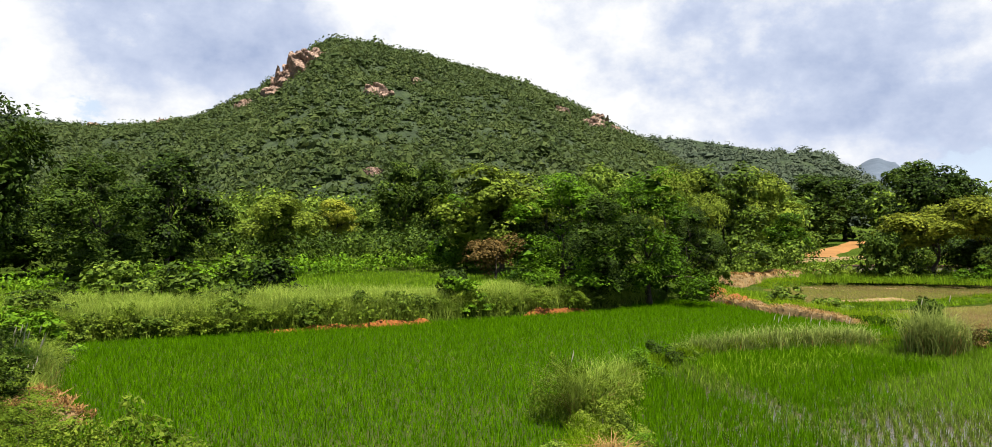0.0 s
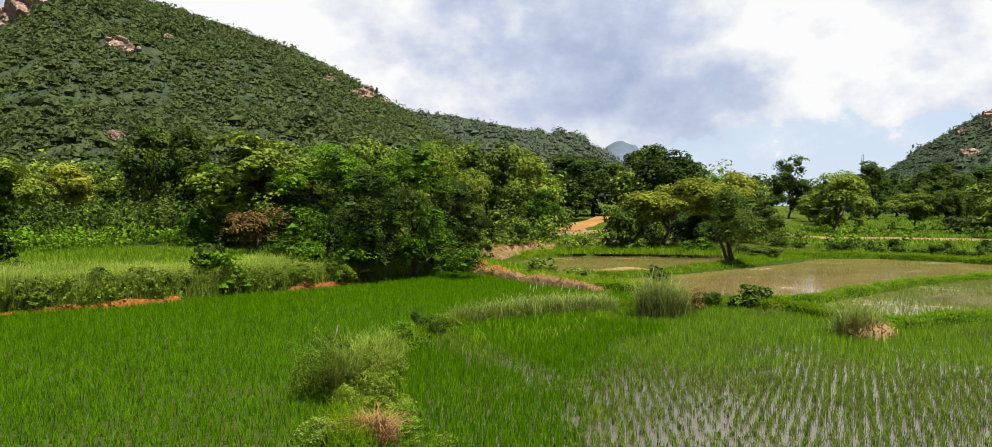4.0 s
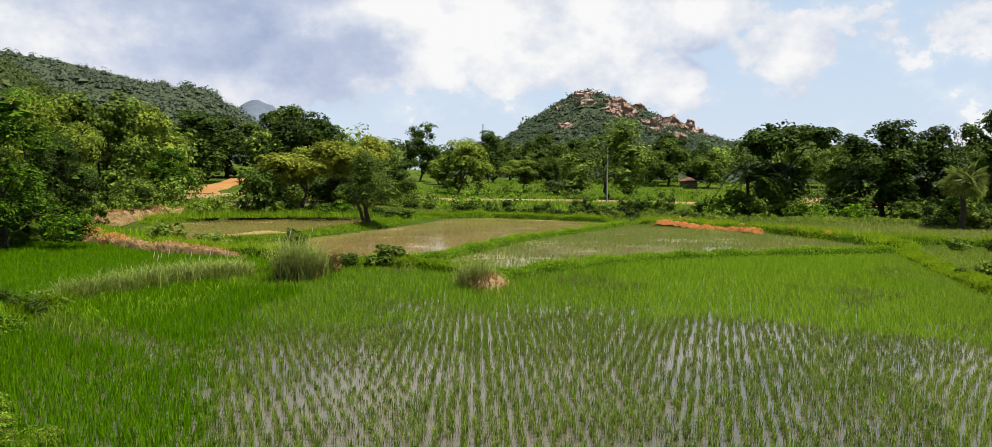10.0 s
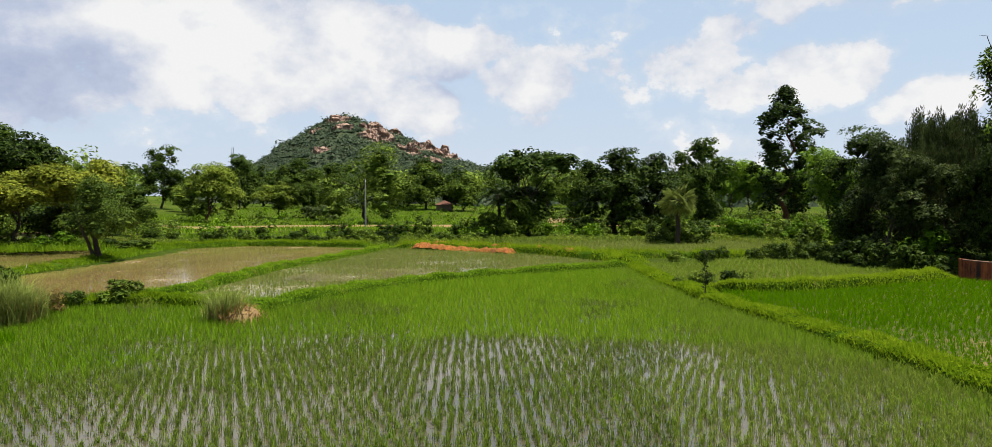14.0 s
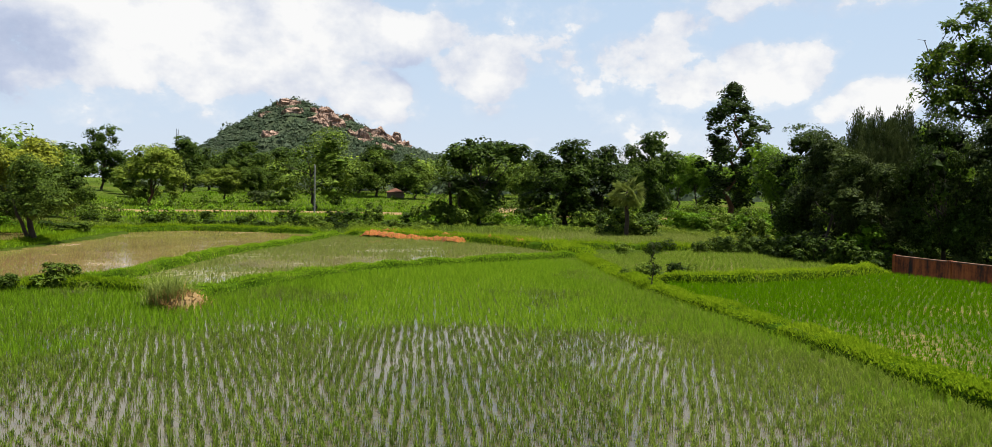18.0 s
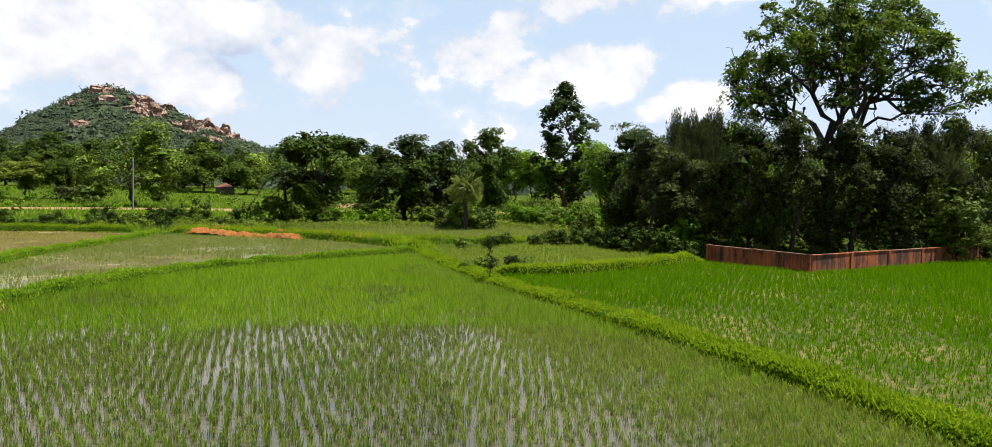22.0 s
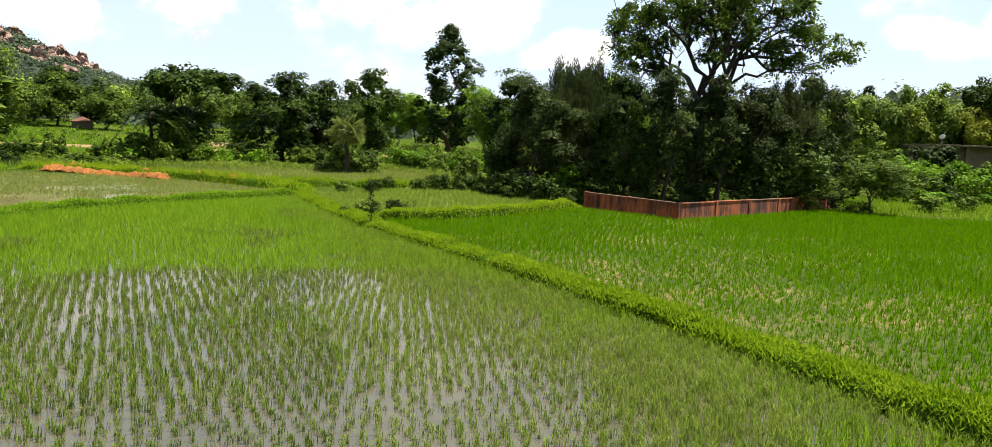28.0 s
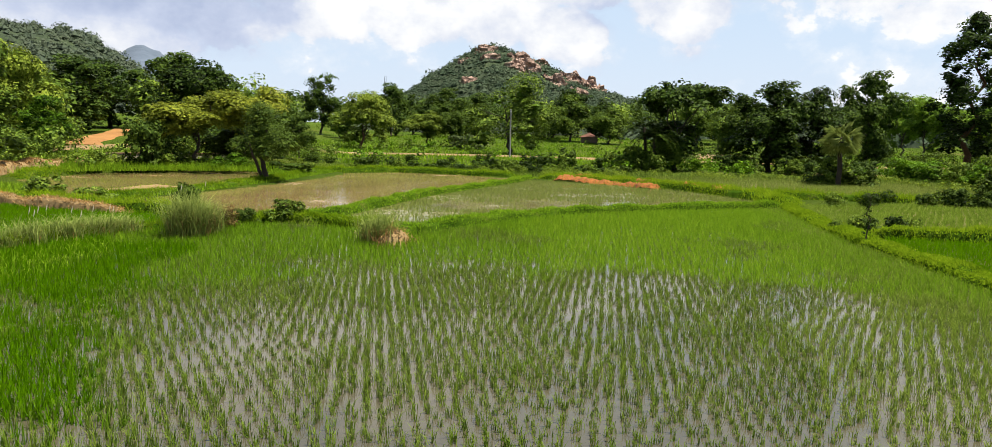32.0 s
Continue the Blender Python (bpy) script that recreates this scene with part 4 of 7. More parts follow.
def lobes_of(rng, style, h, w, low):
    """Leaf masses of a crown: centres and radii."""
    C, R = [], []
    if style == "round":
        n = 17
        for k in range(n):
            u = unit(rng.normal(size=3))
            q = rng.uniform(0.35, 0.78)
            c = u * q * [w / 2, w / 2, (h - low) / 2] + [0, 0, (h + low) / 2]
            C.append(c)
            R.append(w * rng.uniform(0.10, 0.22))
        C.append(np.array([0, 0, (h + low) / 2]))
        R.append(w * 0.22)
    elif style == "clump":
        for k in range(26):
            z = rng.uniform(low, h * 0.88)
            q = np.sqrt(rng.uniform(0, 1)) * w * 0.40 * (1.15 - 0.65 * (z / h) ** 2)
            a = rng.uniform(0, 6.28)
            C.append(np.array([q * np.cos(a), q * np.sin(a), z]))
            R.append(w * rng.uniform(0.11, 0.21))
    elif style == "umbrella":
        for k in range(18):
            a, q = rng.uniform(0, 6.28), np.sqrt(rng.uniform(0, 1)) * w * 0.42
            z = h * 0.88 - (q / w) ** 2 * h * 0.9 + rng.normal(0, 0.04) * h
            C.append(np.array([q * np.cos(a), q * np.sin(a), z]))
            R.append(w * rng.uniform(0.10, 0.19))
        for k in range(6):
            a, q = rng.uniform(0, 6.28), rng.uniform(0.1, 0.4) * w
            C.append(np.array([q * np.cos(a), q * np.sin(a), rng.uniform(low, h * 0.6)]))
            R.append(w * rng.uniform(0.09, 0.14))
    elif style == "spire":
        # leaf masses on short side limbs, with sky between them
        for k in range(58):
            t = (k + rng.uniform(0, 1)) / 58
            z = low + (h * 0.96 - low) * t
            wide = 0.40 * np.sin(np.pi * min(1.0, 0.22 + 0.78 * t)) ** 0.7 * (1.0 if t < 0.75 else 1.0 - 0.5 * (t - 0.75) / 0.25)
            a, q = k * 2.4 + rng.uniform(-0.5, 0.5), np.sqrt(rng.uniform(0.1, 1.0)) * w * wide
            C.append(np.array([q * np.cos(a), q * np.sin(a), z]))
            R.append(w * rng.uniform(0.09, 0.16))
    elif style == "feather":
        for k in range(24):
            z = rng.uniform(low, h * 0.70)
            a, q = rng.uniform(0, 6.28), np.sqrt(rng.uniform(0, 1)) * w * 0.36 * (1.15 - 0.6 * (z / h) ** 2)
            C.append(np.array([q * np.cos(a), q * np.sin(a), z]))
            R.append(w * rng.uniform(0.10, 0.17))
        # thin upright sprays over the mass
        for k in range(60):
            a, q = rng.uniform(0, 6.28), np.sqrt(rng.uniform(0, 1)) * w * 0.36
            z0, rise = h * (0.72 - 0.35 * (q / (w * 0.36)) ** 2), h * rng.uniform(0.05, 0.17)
            for t in np.linspace(0.1, 1.0, 6):
                C.append(np.array([q * np.cos(a) * (1 + 0.3 * t), q * np.sin(a) * (1 + 0.3 * t), z0 + rise * t]))
                R.append(w * (0.075 - 0.045 * t))
    return np.array(C), np.array(R)


#        style, leaves, bark, crown's lower edge, leaf size, number of leaves, trunk radius, flattening of the masses, label
KINDS = {
    "broad_dark": ("round", "dark", 0.07, 0.167, 16000, 0.16, 0.80, "tall broad-leaved tree with dark green foliage", "tree"),
    "broad_mid": ("round", "mid", 0.08, 0.167, 16000, 0.14, 0.80, "broad-leaved tree with mid-green foliage", "tree"),
    "broad_light": ("round", "light", 0.12, 0.167, 16000, 0.13, 0.75, "broad-leaved tree with pale yellow-green foliage", "tree"),
    "broad_bright": ("round", "bright", 0.04, 0.167, 16000, 0.15, 0.80, "leafy tree with fresh bright green foliage", "tree"),
    "lime_tree": ("round", "lime", 0.06, 0.167, 15000, 0.13, 0.80, "leafy tree with pale lime-green foliage", "tree"),
    "yellow_tree": ("round", "yellow", 0.20, 0.144, 18800, 0.12, 0.60, "spreading tree with thin yellowish foliage", "tree"),
    "round_tree": ("clump", "light", 0.14, 0.182, 16000, 0.20, 0.85, "rounded yellow-green tree with a reddish trunk", "tree"),
    "pole_tree": ("clump", "mid", 0.16, 0.213, 16000, 0.24, 0.8, "wide green tree behind a utility pole", "tree"),
    "layered_tree": ("clump", "dark", 0.24, 0.213, 16000, 0.22, 0.55, "tall dark tree with foliage in layers", "tree"),
    "umbrella_tree": ("umbrella", "dark", 0.20, 0.228, 15000, 0.18, 0.55, "dark flat-topped tree beside date palms", "tree"),
    "spire_tree": ("spire", "dark", 0.13, 0.228, 16000, 0.26, 0.85, "tall slender dark tree with a lobed crown", "tree"),
    "feathery_tree": ("feather", "sage", 0.06, 0.14, 17000, 0.10, 1.2, "feathery grey-green tree with fine upright sprays", "tree"),
    "clump_dark": ("clump", "grey", 0.06, 0.137, 16000, 0.12, 0.85, "dense dark tree leafy to the ground", "tree"),
    "clump_mid": ("clump", "mid", 0.08, 0.152, 16000, 0.12, 0.85, "dense green tree leafy to the ground", "tree"),
    "field_tree": ("clump", "dark", 0.42, 0.152, 16000, 0.20, 0.80, "leafy tree with a forked trunk on a bund", "tree"),
    "grove_dark": ("clump", "dark", 0.06, 0.167, 16000, 0.16, 0.75, "dense dark leafy tree hanging to the ground", "tree"),
    "grove_bright": ("clump", "bright", 0.06, 0.167, 16000, 0.16, 0.75, "dense bright green tree hanging to the ground", "tree"),
    "bush_dark": ("clump", "dark", 0.02, 0.115, 3600, 0.03, 0.8, "dark green leafy bush in rough grass", "bush"),
    "bush_mid": ("clump", "mid", 0.02, 0.115, 3600, 0.03, 0.8, "mid-green leafy bush in rough grass", "bush"),
    "bush_bright": ("clump", "bright", 0.02, 0.115, 3600, 0.03, 0.8, "bright green leafy bush in rough grass", "bush"),
    "weed_bush": ("clump", "weedy", 0.02, 0.095, 3400, 0.02, 0.9, "tangled yellow-green weeds on the bund", "bush"),
    "pale_bush": ("clump", "sage", 0.02, 0.12, 3600, 0.03, 0.8, "pale silvery bush on the meadow", "bush"),
    "brown_bush": ("clump", "brown", 0.30, 0.07, 5200, 0.05, 0.6, "dry bush with reddish-brown leaves", "bush"),
}
OWN_SIZE = {"pole_tree": (13.4, 15.2), "round_tree": (10.2, 11.0), "umbrella_tree": (10.8, 9.0), "spire_tree": (20.8, 9.0), "layered_tree": (15.2, 10.4), "feathery_tree": (9.6, 4.4), "field_tree": (6.5, 6.7), "clump_dark": (7.4, 4.8), "clump_mid": (9.0, 6.0)}
NOMINAL = {"bush": (2.0, 2.6), "tree": (9.0, 7.5)}
MODELS = {}


def tree_model(kind, variant, far):
    """Empty > trunk, crown; built once for each kind, variant and fineness."""
    style, leaf, low, card, count, trunk_r, flat, label, cat = KINDS[kind]
    h, w = NOMINAL[cat]
    h, w = OWN_SIZE.get(kind, (h, w))
    seed = sum(map(ord, kind)) + variant * 101
    rng = np.random.default_rng(seed)
    C, R = lobes_of(rng, style, h, w, low * h)
    if far:
        count, card = int(count * 0.75), card * 1.12
    thing = tagged(new(kind), label, cat)
    # trunk and limbs
    top = np.array([rng.normal(0, 0.03) * h, rng.normal(0, 0.03) * h, h * (0.75 if style in ("spire", "feather") else max(low, 0.2) + 0.25)])
    main = bent(rng, (0, 0, -0.15), top, 8, 0.025)
    geos = [tube(main, np.linspace(trunk_r * 1.15, trunk_r * 0.35, 8) * (1 + 0.5 * np.exp(-np.arange(8) * 1.6)), 8)]
    piece("trunk", geos[0], BARK_RED if kind in ("round_tree", "spire_tree") else BARK, thing, smooth=True)
    if kind == "field_tree":
        piece("trunk", tube(bent(rng, (0.1, 0.05, -0.15), (0.9, -0.5, h * 0.5), 7, 0.03), np.linspace(trunk_r * 0.8, trunk_r * 0.35, 7), 8), BARK, thing, smooth=True)
    for c, r in list(zip(C, R))[:9 if cat == "tree" else 4]:
        j = rng.integers(3, 8)
        if c[2] < main[j, 2]:
            j = 3
        piece("limb", tube(bent(rng, main[j], c + [0, 0, r * 0.3], 5, 0.07), np.linspace(trunk_r * 0.42, trunk_r * 0.08, 5), 5), BARK, thing, smooth=True)
    if style == "feather":
        k = rng.choice(len(R), count, p=R ** 2 / (R ** 2).sum())
        D = unit(rng.normal(size=(count, 3)) + [0, 0, 0.5])
        P = C[k] + D * (R[k] * rng.uniform(0.4, 1.1, count))[:, None] * [1, 1, flat]
        P[:, 2] = np.maximum(P[:, 2], 0.03 * h)
        axis = D * 0.6 + rng.normal(size=P.shape) * 0.25 + [0, 0, 0.9]
        geo = leaf_cards(rng, P, unit(rng.normal(size=D.shape) * [1, 1, 0.25]), card * 1.6, 0.12, 0.25, axis)
    else:
        geo = sprays(rng, C, R, flat, count, (60 if far else 80) if cat == "tree" else 18, w * (0.092 if cat == "tree" else 0.085), card, far)
        # hidden solid cores added in each leaf mass to block light and darken gaps
        if cat == "tree":
            k = np.repeat(np.arange(len(R)), 9)
            geo = joined([geo, lumps(rng, C[k] + (rng.normal(0, 0.22, (len(k), 3)) - [0, 0, 0.22]) * R[k][:, None], R[k] * rng.uniform(0.16, 0.28, len(k)))])
        geo[0][:, 2] = np.maximum(geo[0][:, 2], 0.02 * h)
    piece("crown", geo, LEAF[leaf], thing)
    return thing, h, w


def plant_tree(kind, x, y, height, width, turn=None, z=None):
    far = math.hypot(x, y) > (26 if KINDS[kind][8] == "bush" else 62)
    rng = random.Random(int(x * 31 + y * 77 + height * 13))
    variant = rng.randrange(2 if KINDS[kind][8] == "bush" or kind.startswith("broad") or kind.startswith("clump") or kind.startswith("yellow") else 1)
    key = (kind, variant, far)
    zz = float(land(x, y)) - 0.12 if z is None else z
    turn = rng.uniform(0, 360) if turn is None else turn
    fresh = key not in MODELS
    if fresh:
        MODELS[key] = tree_model(*key)
    ob, h, w = MODELS[key]
    m = pose(x, y, zz, 0, 0, turn) @ Matrix.Diagonal((width / w, width / w, height / h, 1))
    if fresh:
        ob.matrix_basis = m
        return ob
    keep = ob.scale.copy()
    ob.scale = (1, 1, 1)
    got = copy_thing(ob, m)
    ob.scale = keep
    return got


# kind, x, y, height, crown width
TREES = [
    ("grove_dark", -26, 48.7, 8.6, 8.9),
    ("grove_dark", -25.4, 57.8, 9.8, 8),
    ("broad_mid", -30.3, 62.1, 6.3, 5.8),
    ("broad_mid", -35, 56.2, 5.2, 7.3),
    ("broad_dark", -35.9, 53, 8.9, 7),
    ("broad_mid", -35.8, 63, 6.6, 5.5),
    ("bush_dark", -12, 32.4, 2.5, 3.5),
    ("bush_mid", -17.1, 34.2, 2.3, 3.2),
    ("bush_mid", -18.4, 41.4, 1.9, 2.7),
    ("bush_dark", -11.8, 39.6, 2.3, 3.1),
    ("bush_mid", -20.5, 35.6, 1.2, 2.4),
    ("broad_light", -19.2, 66.5, 7.3, 6.4),
    ("broad_mid", -29.4, 82.1, 6.8, 7.4),
    ("yellow_tree", -21.1, 98.7, 8.1, 7.7),
    ("broad_mid", -19.1, 108.3, 7.8, 6.5),
    ("grove_dark", -11, 93.6, 11.9, 8.3),
    ("grove_dark", -7.4, 93.8, 11.9, 7.9),
    ("broad_mid", -36.7, 90, 6.5, 6.6),
    ("broad_mid", -25.2, 98.2, 7, 6.8),
    ("broad_light", 0.3, 64.2, 10.5, 10.3),
    ("grove_bright", -2.8, 67.9, 7.2, 6.3),
    ("grove_dark", 3.1, 65.6, 7.6, 7.2),
    ("brown_bush", 0, 57, 3.5, 5.1),
    ("grove_bright", 3.5, 41.5, 7.1, 6.7),
    ("grove_bright", 8.5, 42.1, 7.4, 6.9),
    ("grove_dark", 5.6, 39.9, 5.7, 5.1),
    ("broad_mid", 9.5, 63.9, 10.4, 7.1),
    ("broad_light", 13.4, 56.8, 9.3, 6.4),
    ("grove_dark", 11.6, 45.6, 5.4, 4),
    ("clump_mid", 19.1, 62, 10.1, 7.1),
    ("broad_light", 28.9, 81.5, 10.8, 8),
    ("clump_mid", 29.6, 88.4, 10.8, 7),
    ("broad_bright", 29.3, 76.3, 5.8, 5.5),
    ("grove_dark", 50.6, 119.8, 11.7, 12.1),
    ("grove_dark", 63.2, 136, 12, 13.9),
    ("bush_mid", 16, 54.8, 2.5, 2.4),
    ("bush_mid", 29.3, 76.3, 2.9, 4.1),
    ("bush_dark", 30.6, 60.5, 4.1, 3.7),
    ("yellow_tree", 35.6, 61.2, 7.3, 8.4),
    ("broad_dark", 54.3, 93.6, 12.3, 11),
    ("broad_mid", 39.5, 61.7, 3.6, 4.3),
    ("broad_dark", 50.9, 94.9, 5.6, 5.5),
    ("field_tree", 32.3, 46.3, 5.5, 5.3),
    ("yellow_tree", 39.6, 59.7, 8.5, 7.3),
    ("broad_dark", 51.8, 67.8, 6.4, 5),
    ("layered_tree", 119.3, 147.9, 15.2, 10.4),
    ("round_tree", 97.2, 108.4, 11.2, 12),
    ("broad_light", 116.5, 109.2, 7.9, 9.4),
    ("broad_mid", 120.8, 105.9, 8.5, 6.1),
    ("pole_tree", 106.6, 80.2, 13.4, 15.2),
    ("broad_dark", 147, 150, 13.4, 10.6),
    ("broad_dark", 157.6, 153.6, 12.4, 11.1),
    ("broad_mid", 145.1, 122.7, 8.1, 8),
    ("broad_mid", 174.7, 116.6, 10.1, 14.2),
    ("broad_dark", 195.3, 121.5, 16.1, 15.5),
    ("broad_mid", 191, 109.3, 9.9, 14.9),
    ("broad_mid", 116.6, 137.2, 6.1, 7.6),
    ("broad_mid", 100.3, 137.3, 5.6, 8.6),
    ("umbrella_tree", 83.3, 38.1, 10.8, 10.2),
    ("broad_mid", 79.8, 37.4, 5.3, 5.2),
    ("grove_dark", 91.3, 29.7, 10.7, 10.1),
    ("broad_mid", 106.8, 39.2, 9.8, 7.7),
    ("grove_dark", 93, 25.7, 10.1, 7.7),
    ("grove_dark", 103.6, 21.7, 12.5, 8.5),
    ("spire_tree", 117.6, 12.3, 20.8, 11),
    ("lime_tree", 141.2, 20.8, 12.2, 9.6),
    ("lime_tree", 86.1, 4.7, 10.5, 7.3),
    ("lime_tree", 138.6, 11.7, 10.5, 9.4),
    ("lime_tree", 157.8, 26.9, 12.3, 9.5),
    ("broad_mid", 159.1, 90.1, 10.3, 9.3),
    ("broad_mid", 160.5, 101.9, 13.5, 12.8),
    ("broad_dark", 190.1, 110.9, 12.6, 13),
    ("broad_mid", 177.1, 69.2, 11.8, 14.4),
    ("broad_mid", 165.7, 112.1, 9.5, 8.4),
    ("broad_mid", 206.4, 39.3, 15.8, 12.4),
    ("broad_mid", 156.3, 67.1, 12.1, 10),
    ("grove_dark", 58.8, 0.7, 9.3, 6.9),
    ("clump_dark", 55.8, -1, 8.1, 5.1),
    ("feathery_tree", 53.8, -2.7, 11.1, 4.4),
    ("feathery_tree", 54.5, -4.4, 11.3, 5.5),
    ("clump_dark", 50.7, -0.4, 8.5, 4.2),
    ("feathery_tree", 50.3, -3.6, 10.6, 4.1),
    ("clump_dark", 48.5, -2.4, 7.4, 4.9),
    ("lime_tree", 61.7, -7.5, 10.3, 5.1),
    ("grove_dark", 47.8, -6.4, 8.7, 4.9),
    ("clump_dark", 48.2, -8.9, 9.3, 5),
    ("clump_dark", 48.8, -12.4, 8.9, 5.1),
    ("feathery_tree", 51, -16.8, 10, 5.4),
    ("clump_dark", 49.1, -14.8, 8.4, 4.6),
    ("clump_dark", 51.4, -19.6, 9.9, 4.5),
    ("clump_mid", 58.3, -24.3, 8.7, 5.2),
    ("clump_mid", 48.2, -22, 4.2, 4),
    ("clump_mid", 48.6, -18.2, 3.7, 3.5),
    ("bush_bright", 47.1, -2.3, 2.5, 2.8),
    ("broad_mid", 93.9, -45.1, 13.8, 7),
    ("broad_dark", 95.2, -42.4, 13, 7),
    ("broad_mid", 95.7, -50.5, 14.6, 8.2),
    ("broad_dark", 95.7, -54.7, 15.2, 8.4),
    ("broad_light", 93.5, -46.1, 11.1, 6.2),
    ("broad_mid", 95.9, -58.2, 12.9, 6.6),
    ("broad_dark", 89.3, -55.7, 16, 6.2),
    ("broad_bright", 85.8, -59.2, 13.3, 7),
    ("yellow_tree", 90.5, -53, 11.4, 6),
    ("broad_dark", 91.3, -61.8, 13.9, 8.4),
    ("broad_dark", 88.7, -65.5, 14.6, 8.4),
    ("broad_mid", 88, -69.6, 13.8, 11.4),
    ("bush_dark", 76.7, -40.2, 5.1, 5.1),
    ("bush_mid", 87.5, -42.4, 4.5, 4.9),
    ("bush_mid", 86.7, -51.1, 3.5, 5.9),
    ("bush_dark", 91.6, -59.5, 3.1, 6.5),
    ("bush_mid", 84.2, -58.5, 2.5, 5.2),
    ("bush_mid", 53, -30.6, 1.1, 3.1),
    ("bush_bright", 59.5, -30.9, 1.2, 4),
    ("bush_dark", 57.4, -39.4, 1.7, 4.7),
    ("grove_dark", 139.1, 143.8, 13.9, 10.1),
    ("grove_dark", 152.8, 136.8, 13.1, 12.1),
    ("grove_dark", 165.7, 137.1, 12.4, 10.9),
    ("broad_dark", 153.1, 143.8, 11.1, 8.9),
    ("grove_dark", 62.8, 113.8, 13.1, 12.1),
    ("broad_dark", 110.9, 128.9, 8.3, 5.7),
]
for kind, x, y, hh, ww in TREES:
    if KINDS[kind][8] == "bush":
        ww = min(ww, hh * 1.7)
    tree = plant_tree(kind, x, y, hh * 1.02, ww * 1.12)
    bearing, away = math.degrees(math.atan2(x, y)), math.hypot(x, y)
    if bearing > 86 and away < 66:
        tree["group"] = "trees of the walled grove"
    elif bearing > 104:
        tree["group"] = "trees round the concrete building"
    elif bearing < 16:
        tree["group"] = "trees at the foot of the large hill"
    else:
        tree["group"] = "trees behind the paddies"


def woods(name, label, count, az, rr, size, seed, mat, cards=90, card=0.26, tall=1.25):
    """A stand of trees too far and too many to tell apart."""
    rng = np.random.default_rng(seed)
    a = np.radians(rng.uniform(*az, count))
    r = np.sqrt(rng.uniform(rr[0] ** 2, rr[1] ** 2, count))
    x, y = r * np.sin(a), r * np.cos(a)
    s = size * rng.uniform(0.7, 1.25, count)
    C = np.column_stack([x, y, land(x, y) + s * 0.5])
    tagged(piece(name, crowns(rng, C, s, cards, card, tall, True), mat), label, "forest", kind="stuff")


woods("woodland", "mixed woodland at the foot of the large hill", 420, (-50, 22), (118, 185), 3.6, 1, LEAF["mid"], 200, 0.13)
woods("woodland", "dark trees at the foot of the large hill", 200, (-50, 22.6), (120, 200), 3.8, 2, LEAF["dark"], 200, 0.13)
woods("woodland", "woodland below the dirt road", 80, (14, 22.6), (105, 190), 3.8, 3, LEAF["mid"], 200, 0.13)
woods("woodland", "woodland above the dirt road", 60, (27.2, 34), (112, 190), 3.8, 16, LEAF["mid"], 200, 0.13)
woods("woodland", "row of trees behind the far fields", 130, (33, 82), (215, 285), 4.6, 4, LEAF["dark"], 170, 0.15)
woods("woodland", "row of green trees behind the far fields", 130, (33, 105), (200, 300), 4.4, 5, LEAF["mid"], 170, 0.15)
woods("woodland", "dense woodland beyond the walled grove", 150, (100, 140), (106, 200), 4.8, 6, LEAF["mid"], 430, 0.075, 1.2)
woods("woodland", "dark woodland beyond the walled grove", 80, (100, 140), (106, 200), 4.8, 7, LEAF["dark"], 430, 0.075, 1.2)
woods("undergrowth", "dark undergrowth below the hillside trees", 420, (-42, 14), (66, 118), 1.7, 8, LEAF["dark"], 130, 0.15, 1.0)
woods("undergrowth", "green undergrowth below the hillside trees", 170, (-42, 14), (66, 118), 1.3, 9, LEAF["mid"], 130, 0.15, 1.0)
woods("undergrowth", "undergrowth beside the dirt road", 200, (12, 22.8), (70, 118), 1.5, 10, LEAF["mid"], 110, 0.15, 1.0)
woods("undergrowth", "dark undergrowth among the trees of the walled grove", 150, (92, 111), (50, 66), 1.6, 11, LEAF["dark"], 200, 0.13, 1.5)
woods("undergrowth", "bushes under the trees behind the hedge", 220, (64, 102), (90, 140), 1.2, 12, LEAF["mid"], 100, 0.16, 1.0)
woods("undergrowth", "bushes in front of the far woodland", 120, (106, 132), (72, 84), 1.4, 13, LEAF["bright"], 150, 0.14, 1.0)
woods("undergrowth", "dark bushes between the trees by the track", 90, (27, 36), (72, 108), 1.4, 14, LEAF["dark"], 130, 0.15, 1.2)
woods("undergrowth", "green bushes between the trees by the track", 70, (27, 40), (70, 100), 1.0, 15, LEAF["mid"], 130, 0.15, 1.0)


